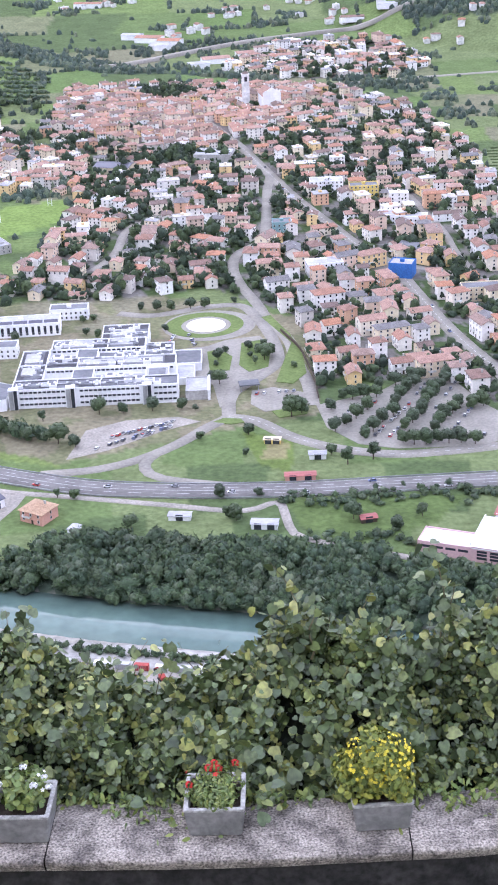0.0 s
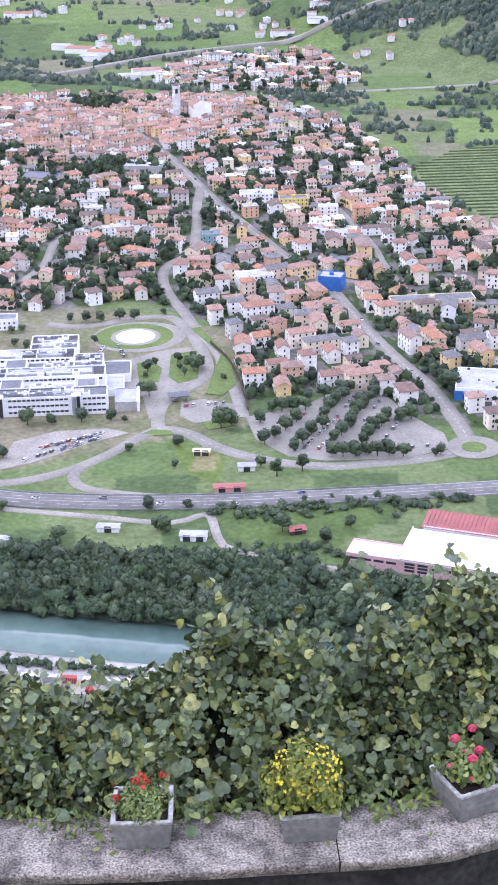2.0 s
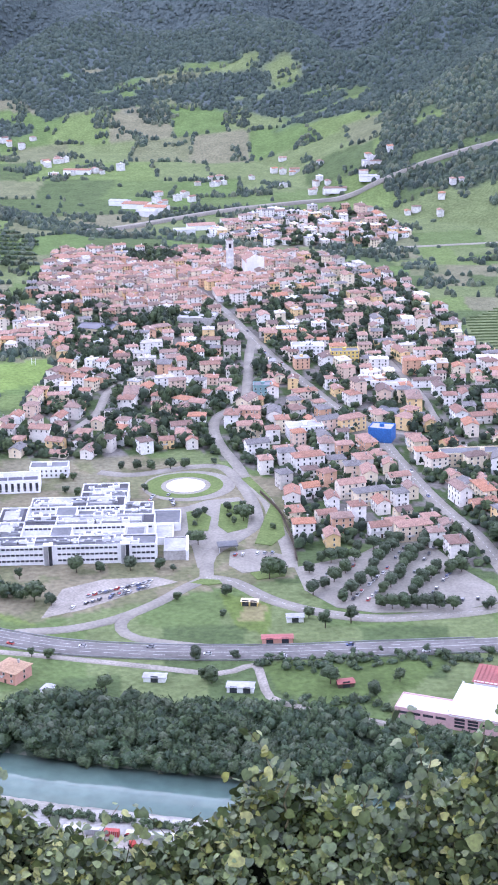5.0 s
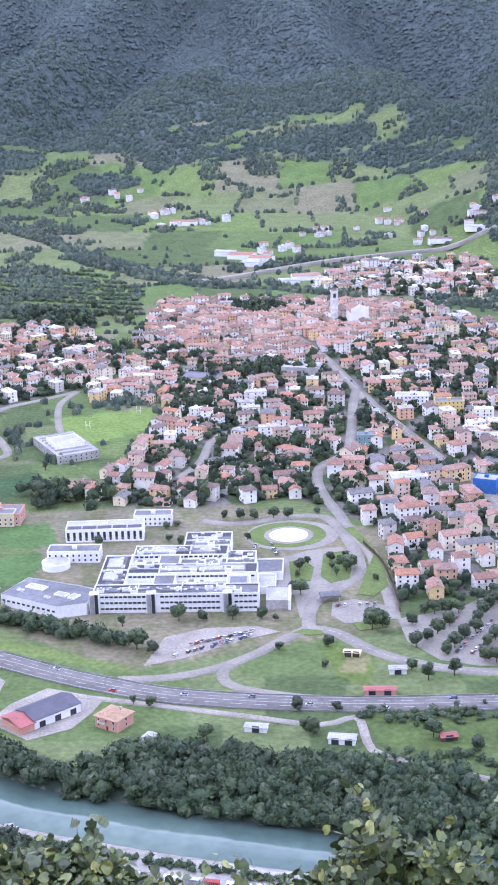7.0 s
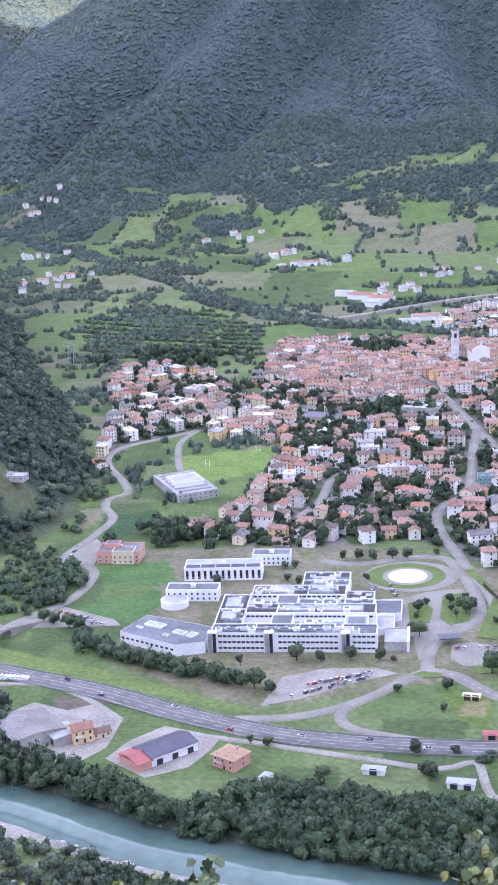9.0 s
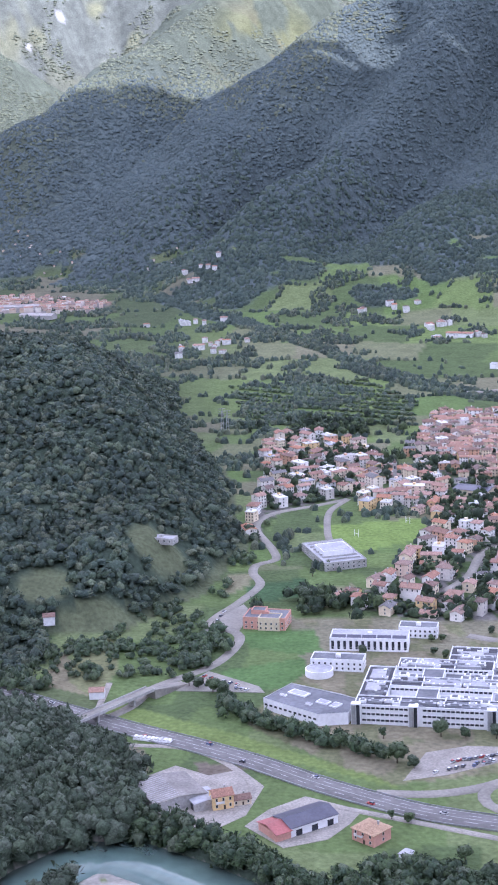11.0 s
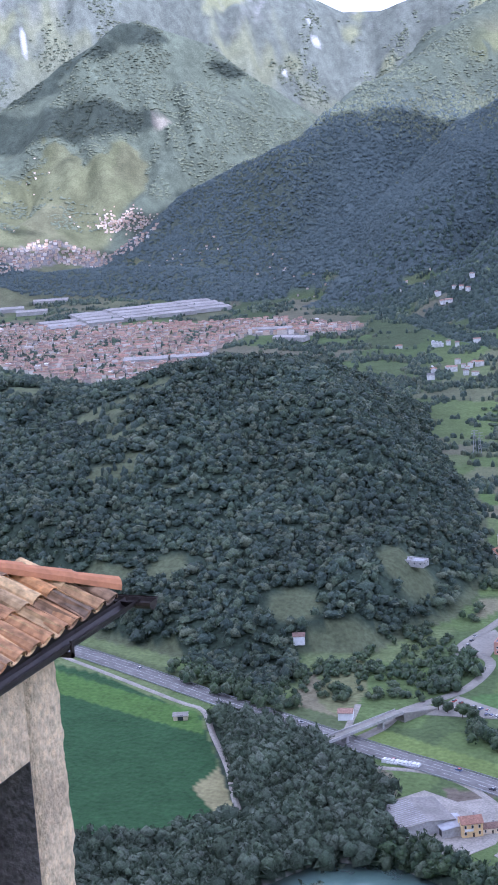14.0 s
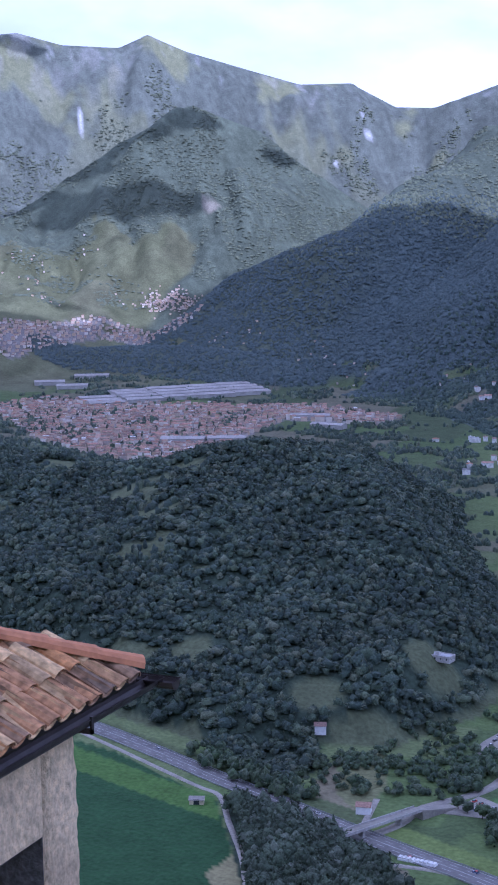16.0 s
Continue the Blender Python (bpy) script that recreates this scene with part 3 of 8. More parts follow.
@remember
def wooded(x, y):
    """1 where the ground is forest."""
    x, y = np.asarray(x, float), np.asarray(y, float)
    r = np.hypot(x, y)
    glade = smooth(0.68, 0.71, fbm(x / 110, y / 60, 4, 33)) * (rise(x, y) < 130)
    sun_alp = smooth(0.52, 0.57, fbm(x / 60, y / 60, 4, 37)) * smooth(260, 120, np.hypot(x + 700, y - 3600))
    glade = np.maximum(glade, sun_alp)
    mt = smooth(0, 40, forest_line(x, y)) * (1 - glade)
    hill = hill_height(x, y)
    clear = smooth(0.78, 0.80, fbm(x / 60, y / 60, 3, 41))
    for gx, gy, gr in ((-326, 1070, 25), (-388, 989, 21), (-500, 1018, 17), (-614, 1134, 18), (-600, 1143, 9), (-548, 1126, 8), (-640, 1225, 26), (-690, 1290, 34), (-655, 1330, 22), (-740, 1395, 36), (-800, 1330, 22), (-860, 1420, 30)):
        clear = np.maximum(clear, smooth(1.1, 0.8, np.hypot(x - gx, y - gy) / gr))
    for poly in FOOT_MEADOWS:
        clear = np.maximum(clear, inside(poly, x, y) * 1.0)
    hw = smooth(1, 5, hill) * (1 - clear)
    hw = np.maximum(hw, inside([(-445, 908), (-395, 884), (-366, 870), (-350, 884), (-370, 935), (-395, 985), (-560, 1000), (-510, 955)], x, y) * (1 - clear))
    sunny = smooth(30, 5, rise(x, y) - ridge(TERRACES, x, y, 0.45, 60)) * smooth(420, 250, along(TERRACES, x, y)[0]) * smooth(0.45, 0.50, fbm(x / 90, y / 60, 4, 35))
    mt = mt * (1 - sunny)
    base = 0.055 * np.maximum(r - 1900, 0)
    mt = np.maximum(mt, smooth(8, 30, np.maximum(ridge(SPUR, x, y, 0.74, 40), ridge(HIGH_SPUR, x, y, 0.82, 40)) - base) * (1 - glade))
    mt = np.maximum(mt, inside([(-1740, 2840), (-1600, 2810), (-1250, 2770), (-1110, 2760), (-1060, 2860), (-1300, 2930), (-1560, 2960), (-1720, 2920)], x, y) * 1.0)
    mt = np.maximum(mt, inside([(214, 2060), (226, 1992), (275, 1976), (312, 1946), (351, 1871), (406, 1756), (700, 1600), (900, 2300), (330, 2330), (250, 2240)], x, y) * smooth(0.64, 0.58, fbm(x / 60, y / 60, 3, 38)))
    wr = smooth(0, 10, ridge(WOOD_RIDGE, x, y, 0.62, 30) - 0.055 * np.maximum(r - 1900, 0))
    d, _ = along(RIVER, x, y)
    north = (y > np.interp(-x, [-260, -130, 14, 116, 190, 222, 300, 800], [500, 532, 575, 604, 640, 654, 690, 690]))
    belt = ((d > 16) & (d < np.interp(x, [-130, -70], [30, 64]) + 14 * (fbm(x / 30, y / 30, 2, 6) - 0.5)) & north & (x > -240)) * 1.0
    grove = inside([(-395, 835), (-310, 690), (-330, 655), (-250, 662), (-232, 690), (-240, 740), (-290, 800), (-330, 822)], x, y) * 1.0
    grove = np.maximum(grove, inside([(-306, 686), (-340, 650), (-378, 640), (-640, 700), (-640, 540), (-420, 540), (-290, 560), (-262, 650), (-244, 680), (-236, 700)], x, y) * (d > 17))
    ds, _ = along(STREAM, x, y)
    brook = ((ds < np.interp(x, [-200, -90, 120], [19, 9, 5]) + np.interp(x, [-200, -90], [30, 22]) * (fbm(x / 70, y / 70, 2, 66) - 0.5)) & ~inside(OLD_TOWN, x, y) & ~inside(BACK_TOWN, x, y)) * 1.0
    bank = np.maximum(((d > 18) & (d < 42) & (x < -236)) * 1.0, brook)
    s = np.hypot(0.55 * x, np.maximum(y, 0))
    side = ((s < 505) & (s > 30)) * 1.0
    return np.clip(np.maximum.reduce([mt, hw, wr, belt, grove, bank, side]), 0, 1)


def field_grid(x, y):
    """The patchwork of meadows: cell numbers and the nearness to a boundary."""
    r = np.hypot(x, y)
    fx, fy = x + 45 * (fbm(x / 120, y / 120, 2, 51) - 0.5), y + 60 * (fbm(x / 120, y / 120, 2, 52) - 0.5)
    size = np.where(r > 1750, 92.0, 45.0)
    cy = np.floor(fy / (size * 1.25))
    u = fx / size + 0.37 * cy
    v = fy / (size * 1.25)
    edge = np.minimum(0.5 - np.abs(u % 1 - 0.5), 1.25 * (0.5 - np.abs(v % 1 - 0.5))) * size
    return np.floor(u), cy, edge


SNOW = [(-1579, 4205, 7, 9), (-2251, 3890, 4, 34), (-1506, 4304, 26, 4), (-1540, 4330, 14, 4)]    # late snow: place, width, length
QUARRY = (-1660, 3509)


def back_face(x, y):
    """Positive on the high bare ridge behind the wooded peak."""
    return ridge(BACK_RIDGE, x, y, 1.25, 20) - np.maximum(ridge(PEAK, x, y, 0.85, 18), ridge(PEAK_SPUR, x, y, 0.8, 20))


def land_colour(x, y):
    """Base colour of the ground: meadow, crop, gravel, woodland floor, rock; far tones carry haze and sun."""
    n = len(x)
    cx, cy, edge = field_grid(x, y)
    k = lattice(cx, cy, 60)
    tones = np.array([(0.122, 0.172, 0.064), (0.155, 0.195, 0.084), (0.092, 0.130, 0.054), (0.190, 0.188, 0.118), (0.118, 0.176, 0.060), (0.145, 0.200, 0.070), (0.165, 0.180, 0.098)])
    c = tones[np.minimum((k * np.where(np.hypot(x, y) < 1150, 3, 7)).astype(int), 6)]
    rough = (smooth(12, 16, np.degrees(np.arctan2(-x, y))) * smooth(1500, 1750, np.hypot(x, y)))[:, None]
    c = c * (1 - rough) + (c * 0.62 + np.array([[0.012, 0.012, 0.014]])) * rough
    upland = 0.85 * smooth(2900, 3200, np.hypot(x, y))[:, None]
    c = c * (1 - upland) + np.array([[0.128, 0.132, 0.076]]) * (0.5 + 1.0 * fbm(x / 40, y / 40, 4, 62))[:, None] * upland
    town = inside(TOWN, x, y) | inside(WEST_TOWN, x, y) | inside(BACK_TOWN, x, y)
    g = fbm(x / 9, y / 9, 2, 70)[:, None]
    urban = np.where(g > 0.52, np.array([[0.175, 0.165, 0.15]]), np.array([[0.062, 0.095, 0.036]]))
    c = np.where(town[:, None], urban, c)
    far_town = (inside(FAR_TOWN, x, y) | inside(FAR_TOWN_UP, x, y)) & (fbm(x / 22, y / 22, 3, 71) > 0.42)
    c = np.where(far_town[:, None], np.array([[0.24, 0.225, 0.215]]), c)
    core = inside(OLD_TOWN, x, y)
    c = np.where(core[:, None], np.array([[0.15, 0.135, 0.125]]), c)

    def put(mask, col):
        nonlocal c
        c = np.where(np.asarray(mask)[:, None], np.array([col]), c)
    grounds = inside([(-215, 1010), (-60, 1020), (40, 960), (42, 800), (-20, 780), (-110, 745), (-200, 815), (-190, 930)], x, y)
    put(grounds, (0.170, 0.175, 0.095))
    put(grounds & (fbm(x / 16, y / 16, 3, 73) > 0.55), (0.225, 0.205, 0.135))
    put(grounds & (y > 905) & (x < -70) & (fbm(x / 20, y / 20, 2, 74) > 0.47), (0.205, 0.195, 0.130))
    put(inside([(-282, 778), (-250, 775), (-238, 745), (-253, 714), (-270, 745)], x, y), (0.185, 0.170, 0.115))
    put(inside([(-217, 760), (-187, 758), (-190, 740), (-207, 738)], x, y), (0.16, 0.135, 0.105))
    put(inside(SPORT, x, y), (0.18, 0.26, 0.07))
    put(inside(CROP, x, y), (0.038, 0.088, 0.036))
    put(inside([(-640, 930), (-420, 843), (-398, 836), (-378, 800), (-430, 818), (-640, 896)], x, y), (0.085, 0.160, 0.042))
    put(inside([(-353, 726), (-349, 764), (-306, 690), (-312, 681)], x, y), (0.27, 0.25, 0.13))
    put(inside([(-350, 920), (-297, 843), (-337, 854), (-350, 884)], x, y), (0.215, 0.195, 0.125))
    put(inside(VINES, x, y), (0.17, 0.205, 0.10))
    put(inside([(285, 1470), (400, 1480), (420, 1640), (300, 1600)], x, y), (0.165, 0.225, 0.075))
    put(inside(GRASS_STRIP, x, y), (0.16, 0.215, 0.068))
    put(inside(GRASS_STRIP, x, y) & (x < -290), (0.105, 0.132, 0.062))
    put(inside(LAWN_WEST, x, y) | inside(LAWN_WEST2, x, y), (0.10, 0.175, 0.06))
    put(inside([(-300, 840), (-330, 870), (-345, 930), (-330, 960), (-305, 900)], x, y), (0.19, 0.20, 0.10))
    put(inside([(18, 690), (30, 715 - 20), (110, 690), (90, 660), (60, 648), (24, 660)], x, y), (0.105, 0.150, 0.05))
    put(inside([(-4, 780), (24, 764), (22, 722), (4, 738)], x, y), (0.13, 0.18, 0.05))
    put(inside([(6, 742), (12, 770), (22, 760), (20, 740)], x, y), (0.24, 0.22, 0.11))
    put(inside([(-262, 1078), (-218, 1102), (-206, 1062), (-246, 1035)], x, y), (0.06, 0.11, 0.05))
    put(inside([(-214, 1052), (-180, 1092), (-168, 1062), (-198, 1030)], x, y), (0.22, 0.21, 0.13))
    put(inside([(-282, 1100), (-262, 1110), (-258, 1080), (-272, 1050)], x, y), (0.22, 0.21, 0.13))
    put(inside(PARK_HOSP, x, y) & (fbm(x / 14, y / 14, 2, 3) > 0.5), (0.30, 0.29, 0.17))
    d, _ = along(RIVER, x, y)
    s = np.hypot(0.55 * x, np.maximum(y, 0))
    put((d < 27), (0.30, 0.29, 0.25))
    put((d > 15) & (d < 40) & (s > 500) & (y < np.interp(-x, [-260, 800], [520, 660])) & (x > -100), (0.40, 0.39, 0.36))
    put((x < -130) & (x > -235) & (d < 60) & (s < 640) & (s > 505) & (fbm(x / 18, y / 18, 3, 4) > 0.5) & (y < 640), (0.38, 0.36, 0.31))
    put((hill_height(x, y) > -6) & (y < 1500), (0.118, 0.136, 0.076))
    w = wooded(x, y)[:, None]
    # Beyond 2350 m haze is mixed into the woodland colour as blue.
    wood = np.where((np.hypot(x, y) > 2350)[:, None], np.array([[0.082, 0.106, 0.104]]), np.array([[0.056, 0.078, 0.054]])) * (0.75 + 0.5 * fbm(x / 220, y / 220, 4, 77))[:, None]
    # Upper slopes that lie in sun turn from haze blue to olive.
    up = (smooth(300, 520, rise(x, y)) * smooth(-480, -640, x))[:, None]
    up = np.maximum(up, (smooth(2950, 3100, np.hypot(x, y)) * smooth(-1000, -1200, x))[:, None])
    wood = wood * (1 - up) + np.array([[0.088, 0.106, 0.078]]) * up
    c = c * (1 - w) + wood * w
    z = rise(x, y)
    # thin high woods, pasture, scree and pale rock above them
    rim = (np.degrees(np.arctan2(-x, y)) > 8) & (y > 3150) & (forest_line(x, y) > 0)
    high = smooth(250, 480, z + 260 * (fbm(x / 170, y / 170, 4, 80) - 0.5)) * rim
    # Sun and haze are put into these tones, bluer on the back ridge.
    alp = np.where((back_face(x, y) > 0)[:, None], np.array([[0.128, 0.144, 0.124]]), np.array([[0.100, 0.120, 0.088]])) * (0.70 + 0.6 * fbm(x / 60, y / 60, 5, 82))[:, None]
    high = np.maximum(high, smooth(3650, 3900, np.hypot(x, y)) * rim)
    # Above about 400 m the high spur takes the sun-paled tone too.
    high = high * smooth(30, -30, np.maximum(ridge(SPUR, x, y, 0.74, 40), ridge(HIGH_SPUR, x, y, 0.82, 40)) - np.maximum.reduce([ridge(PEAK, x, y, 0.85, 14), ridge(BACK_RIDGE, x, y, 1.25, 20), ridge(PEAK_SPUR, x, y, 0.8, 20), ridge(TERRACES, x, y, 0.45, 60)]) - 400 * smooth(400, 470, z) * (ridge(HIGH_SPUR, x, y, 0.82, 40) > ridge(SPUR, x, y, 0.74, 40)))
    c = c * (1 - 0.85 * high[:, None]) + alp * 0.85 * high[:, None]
    speck = lattice(np.round(x * 3), np.round(y * 3), 15)[:, None]
    far = smooth(2100, 2500, np.hypot(x, y))[:, None]
    c = c * (1 + far * np.maximum(w, high[:, None] * 0.5) * (speck - 0.5) * 0.3)
    bare = (back_face(x, y) > 0) * rim
    # pasture on the shoulders, rock and late snow in the gullies under the crest
    top = along(BACK_RIDGE, x, y)[0]
    alm = smooth(0.50, 0.62, fbm(x / 130 + 5, y / 130, 4, 84)) * bare * smooth(420, 60, top) * 0.75
    c = c * (1 - alm[:, None]) + np.array([[0.215, 0.225, 0.125]]) * alm[:, None]
    u, v = 0.9 * x + 0.45 * y, 0.9 * y - 0.45 * x
    stone = smooth(0.50, 0.66, fbm(u / 34, v / 60, 5, 81)) * smooth(230, 20, top) * smooth(0.42, 0.56, fbm(x / 160, y / 160, 2, 85)) * bare * 0.4
    c = c * (1 - stone[:, None]) + np.array([[0.30, 0.30, 0.285]]) * stone[:, None]
    snow = smooth(0.66, 0.74, fbm(u / 14, v / 22, 4, 86)) * smooth(110, 30, top) * bare * 0.25
    for sx, sy, lx, ly in SNOW:
        snow = np.maximum(snow, smooth(1.15, 0.7, np.hypot((0.9 * (x - sx) + 0.45 * (y - sy)) / lx, (0.9 * (y - sy) - 0.45 * (x - sx)) / ly)))
    c = c * (1 - snow[:, None]) + np.array([[0.48, 0.49, 0.51]]) * snow[:, None]
    cut = smooth(1.2, 0.6, np.hypot(x - QUARRY[0], y - QUARRY[1]) / 22 + 1.6 * (fbm(x / 16, y / 16, 3, 87) - 0.5))
    c = c * (1 - cut[:, None]) + np.array([[0.27, 0.25, 0.20]]) * cut[:, None]
    return c


# ---- ground: one sheet out to the mountains ----
def build_ground():
    fine = np.arange(-18, 40, 0.14)
    az = np.radians(np.concatenate([np.arange(-180, -18, 5.0), fine, np.arange(40, 180, 5.0)]))
    rad = np.concatenate([[0.01, 4, 7.5], np.geomspace(8.9, 500, 60), np.arange(508, 1000, 4), np.arange(1000, 2000, 8), np.arange(2000, 4900, 12), [4900, 4960]])
    A, R = np.meshgrid(az, rad)
    x, y = (-np.sin(A) * R).ravel(), (np.cos(A) * R).ravel()
    z = height(x, y)
    w = wooded(x, y)
    z = z + w * 1.2 * ((hill_height(x, y) > 6) & (np.hypot(x, y) > 900))
    nr, na = A.shape
    i = np.arange(nr * na).reshape(nr, na)
    nxt = np.roll(i, -1, axis=1)
    f = np.stack([i[:-1], i[1:], nxt[1:], nxt[:-1]], -1).reshape(-1, 4)
    me = raw_mesh("ground", np.stack([x, y, z], 1), f, M_LAND, smooth=True)
    col = me.color_attributes.new("land", "FLOAT_COLOR", "POINT")
    c = np.ones((len(x), 4), np.float32)
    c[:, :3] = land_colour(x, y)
    col.data.foreach_set("color", c.ravel())
    tagged(new("ground", me), "valley floor of meadows and fields between wooded mountains", "ground", kind="structure")


build_ground()


def ribbon(name, pts, width, mat, label, lift=0.3, category="road", step=6.0, flat=None):
    p = np.array(curve_points(pts, step))
    t = np.gradient(p, axis=0)
    t /= np.linalg.norm(t, axis=1)[:, None]
    nrm = np.stack([-t[:, 1], t[:, 0]], 1)
    rows = []
    z = height(p[:, 0], p[:, 1]) if flat is None else np.full(len(p), flat)
    z = np.convolve(np.pad(z, 3, mode="edge"), np.ones(7) / 7, "valid")
    for off, dz in ((-width / 2 - 0.6, -1.5), (-width / 2, lift), (width / 2, lift), (width / 2 + 0.6, -1.5)):
        q = p + nrm * off
        rows.append(np.column_stack([q, z + dz]))
    v = np.stack(rows, 1)
    n = len(p)
    i = np.arange(n * 4).reshape(n, 4)
    f = np.concatenate([np.stack([i[:-1, k], i[:-1, k + 1], i[1:, k + 1], i[1:, k]], -1) for k in range(3)])
    return tagged(new(name, raw_mesh(name, v.reshape(-1, 3), f, mat)), label, category, kind="structure")


def apron(name, poly, mat, label, lift=0.22, category="pavement"):
    """A flat paved area on the valley floor, with an edge."""
    s = Shape()
    n = len(poly)
    top = [(x, y, hgt(x, y) + lift) for x, y in poly]
    low = [(x, y, z - 1.2) for x, y, z in top]
    area = sum(x0 * y1 - x1 * y0 for (x0, y0), (x1, y1) in zip(poly, poly[1:] + poly[:1]))
    if area < 0:
        top, low = top[::-1], low[::-1]
    s.face(top)
    for k in range(n):
        s.face([low[k], low[(k + 1) % n], top[(k + 1) % n], top[k]])
    return tagged(new(name, s.mesh(name, mat)), label, category, kind="structure")


ribbon("road_1", HIGHWAY, 16, M_HIGHWAY, "grey asphalt dual carriageway along the valley floor", 0.5)
for k, (pts, wide, lab) in enumerate([
        (ROAD_MAIN, 10, "straight grey asphalt main road through the town"), (ROAD_BEND, 8, "winding asphalt street beside the hospital wall"),
        (ROAD_RING, 8, "asphalt ring road round the hospital lawn"), (ROAD_EAST, 9, "curving asphalt road past the tree-lined car park"),
        (ROAD_WEST, 8, "asphalt slip road down to the dual carriageway"), (ROAD_LOOP, 6.5, "asphalt loop ramp round a green lawn"),
        (ROAD_HILL, 7, "pale asphalt road below the wooded hill"), (ROAD_SCHOOL, 6, "narrow grey street to the school"), (ROAD_TOWN, 7, "asphalt street between houses and gardens"),
        (ROAD_EAST_TOWN, 7, "asphalt side street through the housing"), (ROAD_LINK, 6, "narrow asphalt street between apartment houses"),
        (ROAD_BACK, 8, "pale road at the back of the old town")]):
    ribbon("road_%d" % (k + 2), pts, wide, M_ASPHALT, lab, 0.25 + 0.02 * k)
ribbon("road_15", ROAD_FAR, 9, M_ASPHALT, "pale raised road on a viaduct behind the town", 3.5)
ribbon("track_1", ROAD_LOW, 4.5, M_GRAVEL, "pale gravel lane along the riverside meadows")
ribbon("track_2", ROAD_FIELD, 3.5, M_GRAVEL, "pale gravel farm track along the green field")
ribbon("track_3", ROAD_FARM, 4, M_GRAVEL, "pale gravel lane beside the farm sheds")
apron("pavement_1", PARK_BIG, M_ASPHALT, "grey asphalt car park with rows of trees", 0.2)
apron("pavement_2", PARK_HOSP, M_GRAVEL, "pale gravel staff car park before the hospital", 0.18)
ribbon("river", RIVER[1:], 37, M_WATER, "turquoise river with a calm reflecting surface", 0.0, "water", 8.0, flat=-4.2)

# ---- trees and woods ----
def ico(sub):
    bm = bmesh.new()
    bmesh.ops.create_icosphere(bm, subdivisions=sub, radius=1.0)
    v = np.array([p.co for p in bm.verts])
    f = np.array([[p.index for p in q.verts] for q in bm.faces])
    bm.free()
    return v, f


rng = np.random.default_rng(7)


def lump(sub, rough, seed):
    """An uneven clump of foliage of radius one."""
    v, f = ico(sub)
    g = np.random.default_rng(seed)
    bumps = g.normal(size=(9, 3))
    bumps /= np.linalg.norm(bumps, axis=1)[:, None]
    d = np.max(v @ bumps.T, axis=1)
    k = 0.72 + 0.38 * smooth(0.55, 1.0, d) + g.normal(0, rough, len(v))
    return v * k[:, None], f


def leafy(v, f, tufts, seed):
    """The upper part of a clump, with ragged sprays of leaves standing out of it."""
    f = f[v[f].mean(1)[:, 2] > -0.45]
    g = np.random.default_rng(seed)
    c = g.normal(size=(tufts, 3))
    c[:, 2] = np.abs(c[:, 2]) * 0.9 - 0.25
    c /= np.linalg.norm(c, axis=1)[:, None]
    c *= g.uniform(0.88, 1.12, (tufts, 1))
    tri = c[:, None, :] + g.normal(0, 0.20, (tufts, 3, 3))
    return np.concatenate([v, tri.reshape(-1, 3)]), np.concatenate([f, np.arange(tufts * 3).reshape(-1, 3) + len(v)])


LUMPS = {2: [leafy(*lump(2, 0.10, 10 + i), 44, 160 + i) for i in range(8)], 1: [leafy(*lump(1, 0.13, 30 + i), 36, 60 + i) for i in range(8)], 0: [leafy(*lump(1, 0.15, 90 + i), 0, 120 + i) for i in range(8)]}


def thicket(name, label, x, y, radius, tall, sub=1, blobs=1, mat=None, category="forest", z=None):
    """Many trees joined into one wood: each a cluster of uneven clumps standing on the ground."""
    x, y = np.asarray(x), np.asarray(y)
    n = len(x)
    z = height(x, y) if z is None else z
    V, F, base = [], [], 0
    g = np.random.default_rng(len(name) + n)
    for i in range(n):
        for b in range(blobs):
            v, f = LUMPS[sub][g.integers(8)]
            a = g.uniform(0, 6.28)
            c, s = math.cos(a), math.sin(a)
            rr = radius[i] * (1.0 if b == 0 else g.uniform(0.5, 0.75))
            hh = min(tall[i] * 0.5, rr * g.uniform(0.95, 1.25))
            ox, oy, oz = (0, 0, tall[i] - hh * 1.05) if b == 0 else (g.uniform(-0.7, 0.7) * radius[i], g.uniform(-0.7, 0.7) * radius[i], tall[i] * g.uniform(0.35, 0.8))
            w = np.empty_like(v)
            w[:, 0] = (v[:, 0] * c - v[:, 1] * s) * rr + x[i] + ox
            w[:, 1] = (v[:, 0] * s + v[:, 1] * c) * rr + y[i] + oy
            w[:, 2] = np.maximum(v[:, 2] * hh + oz, -0.5) + z[i]
            V.append(w)
            F.append(f + base)
            base += len(v)
    if not V:
        return
    me = raw_mesh(name, np.concatenate(V), np.concatenate(F), mat or M_FOREST)
    return tagged(new(name, me), label, category, kind="stuff")


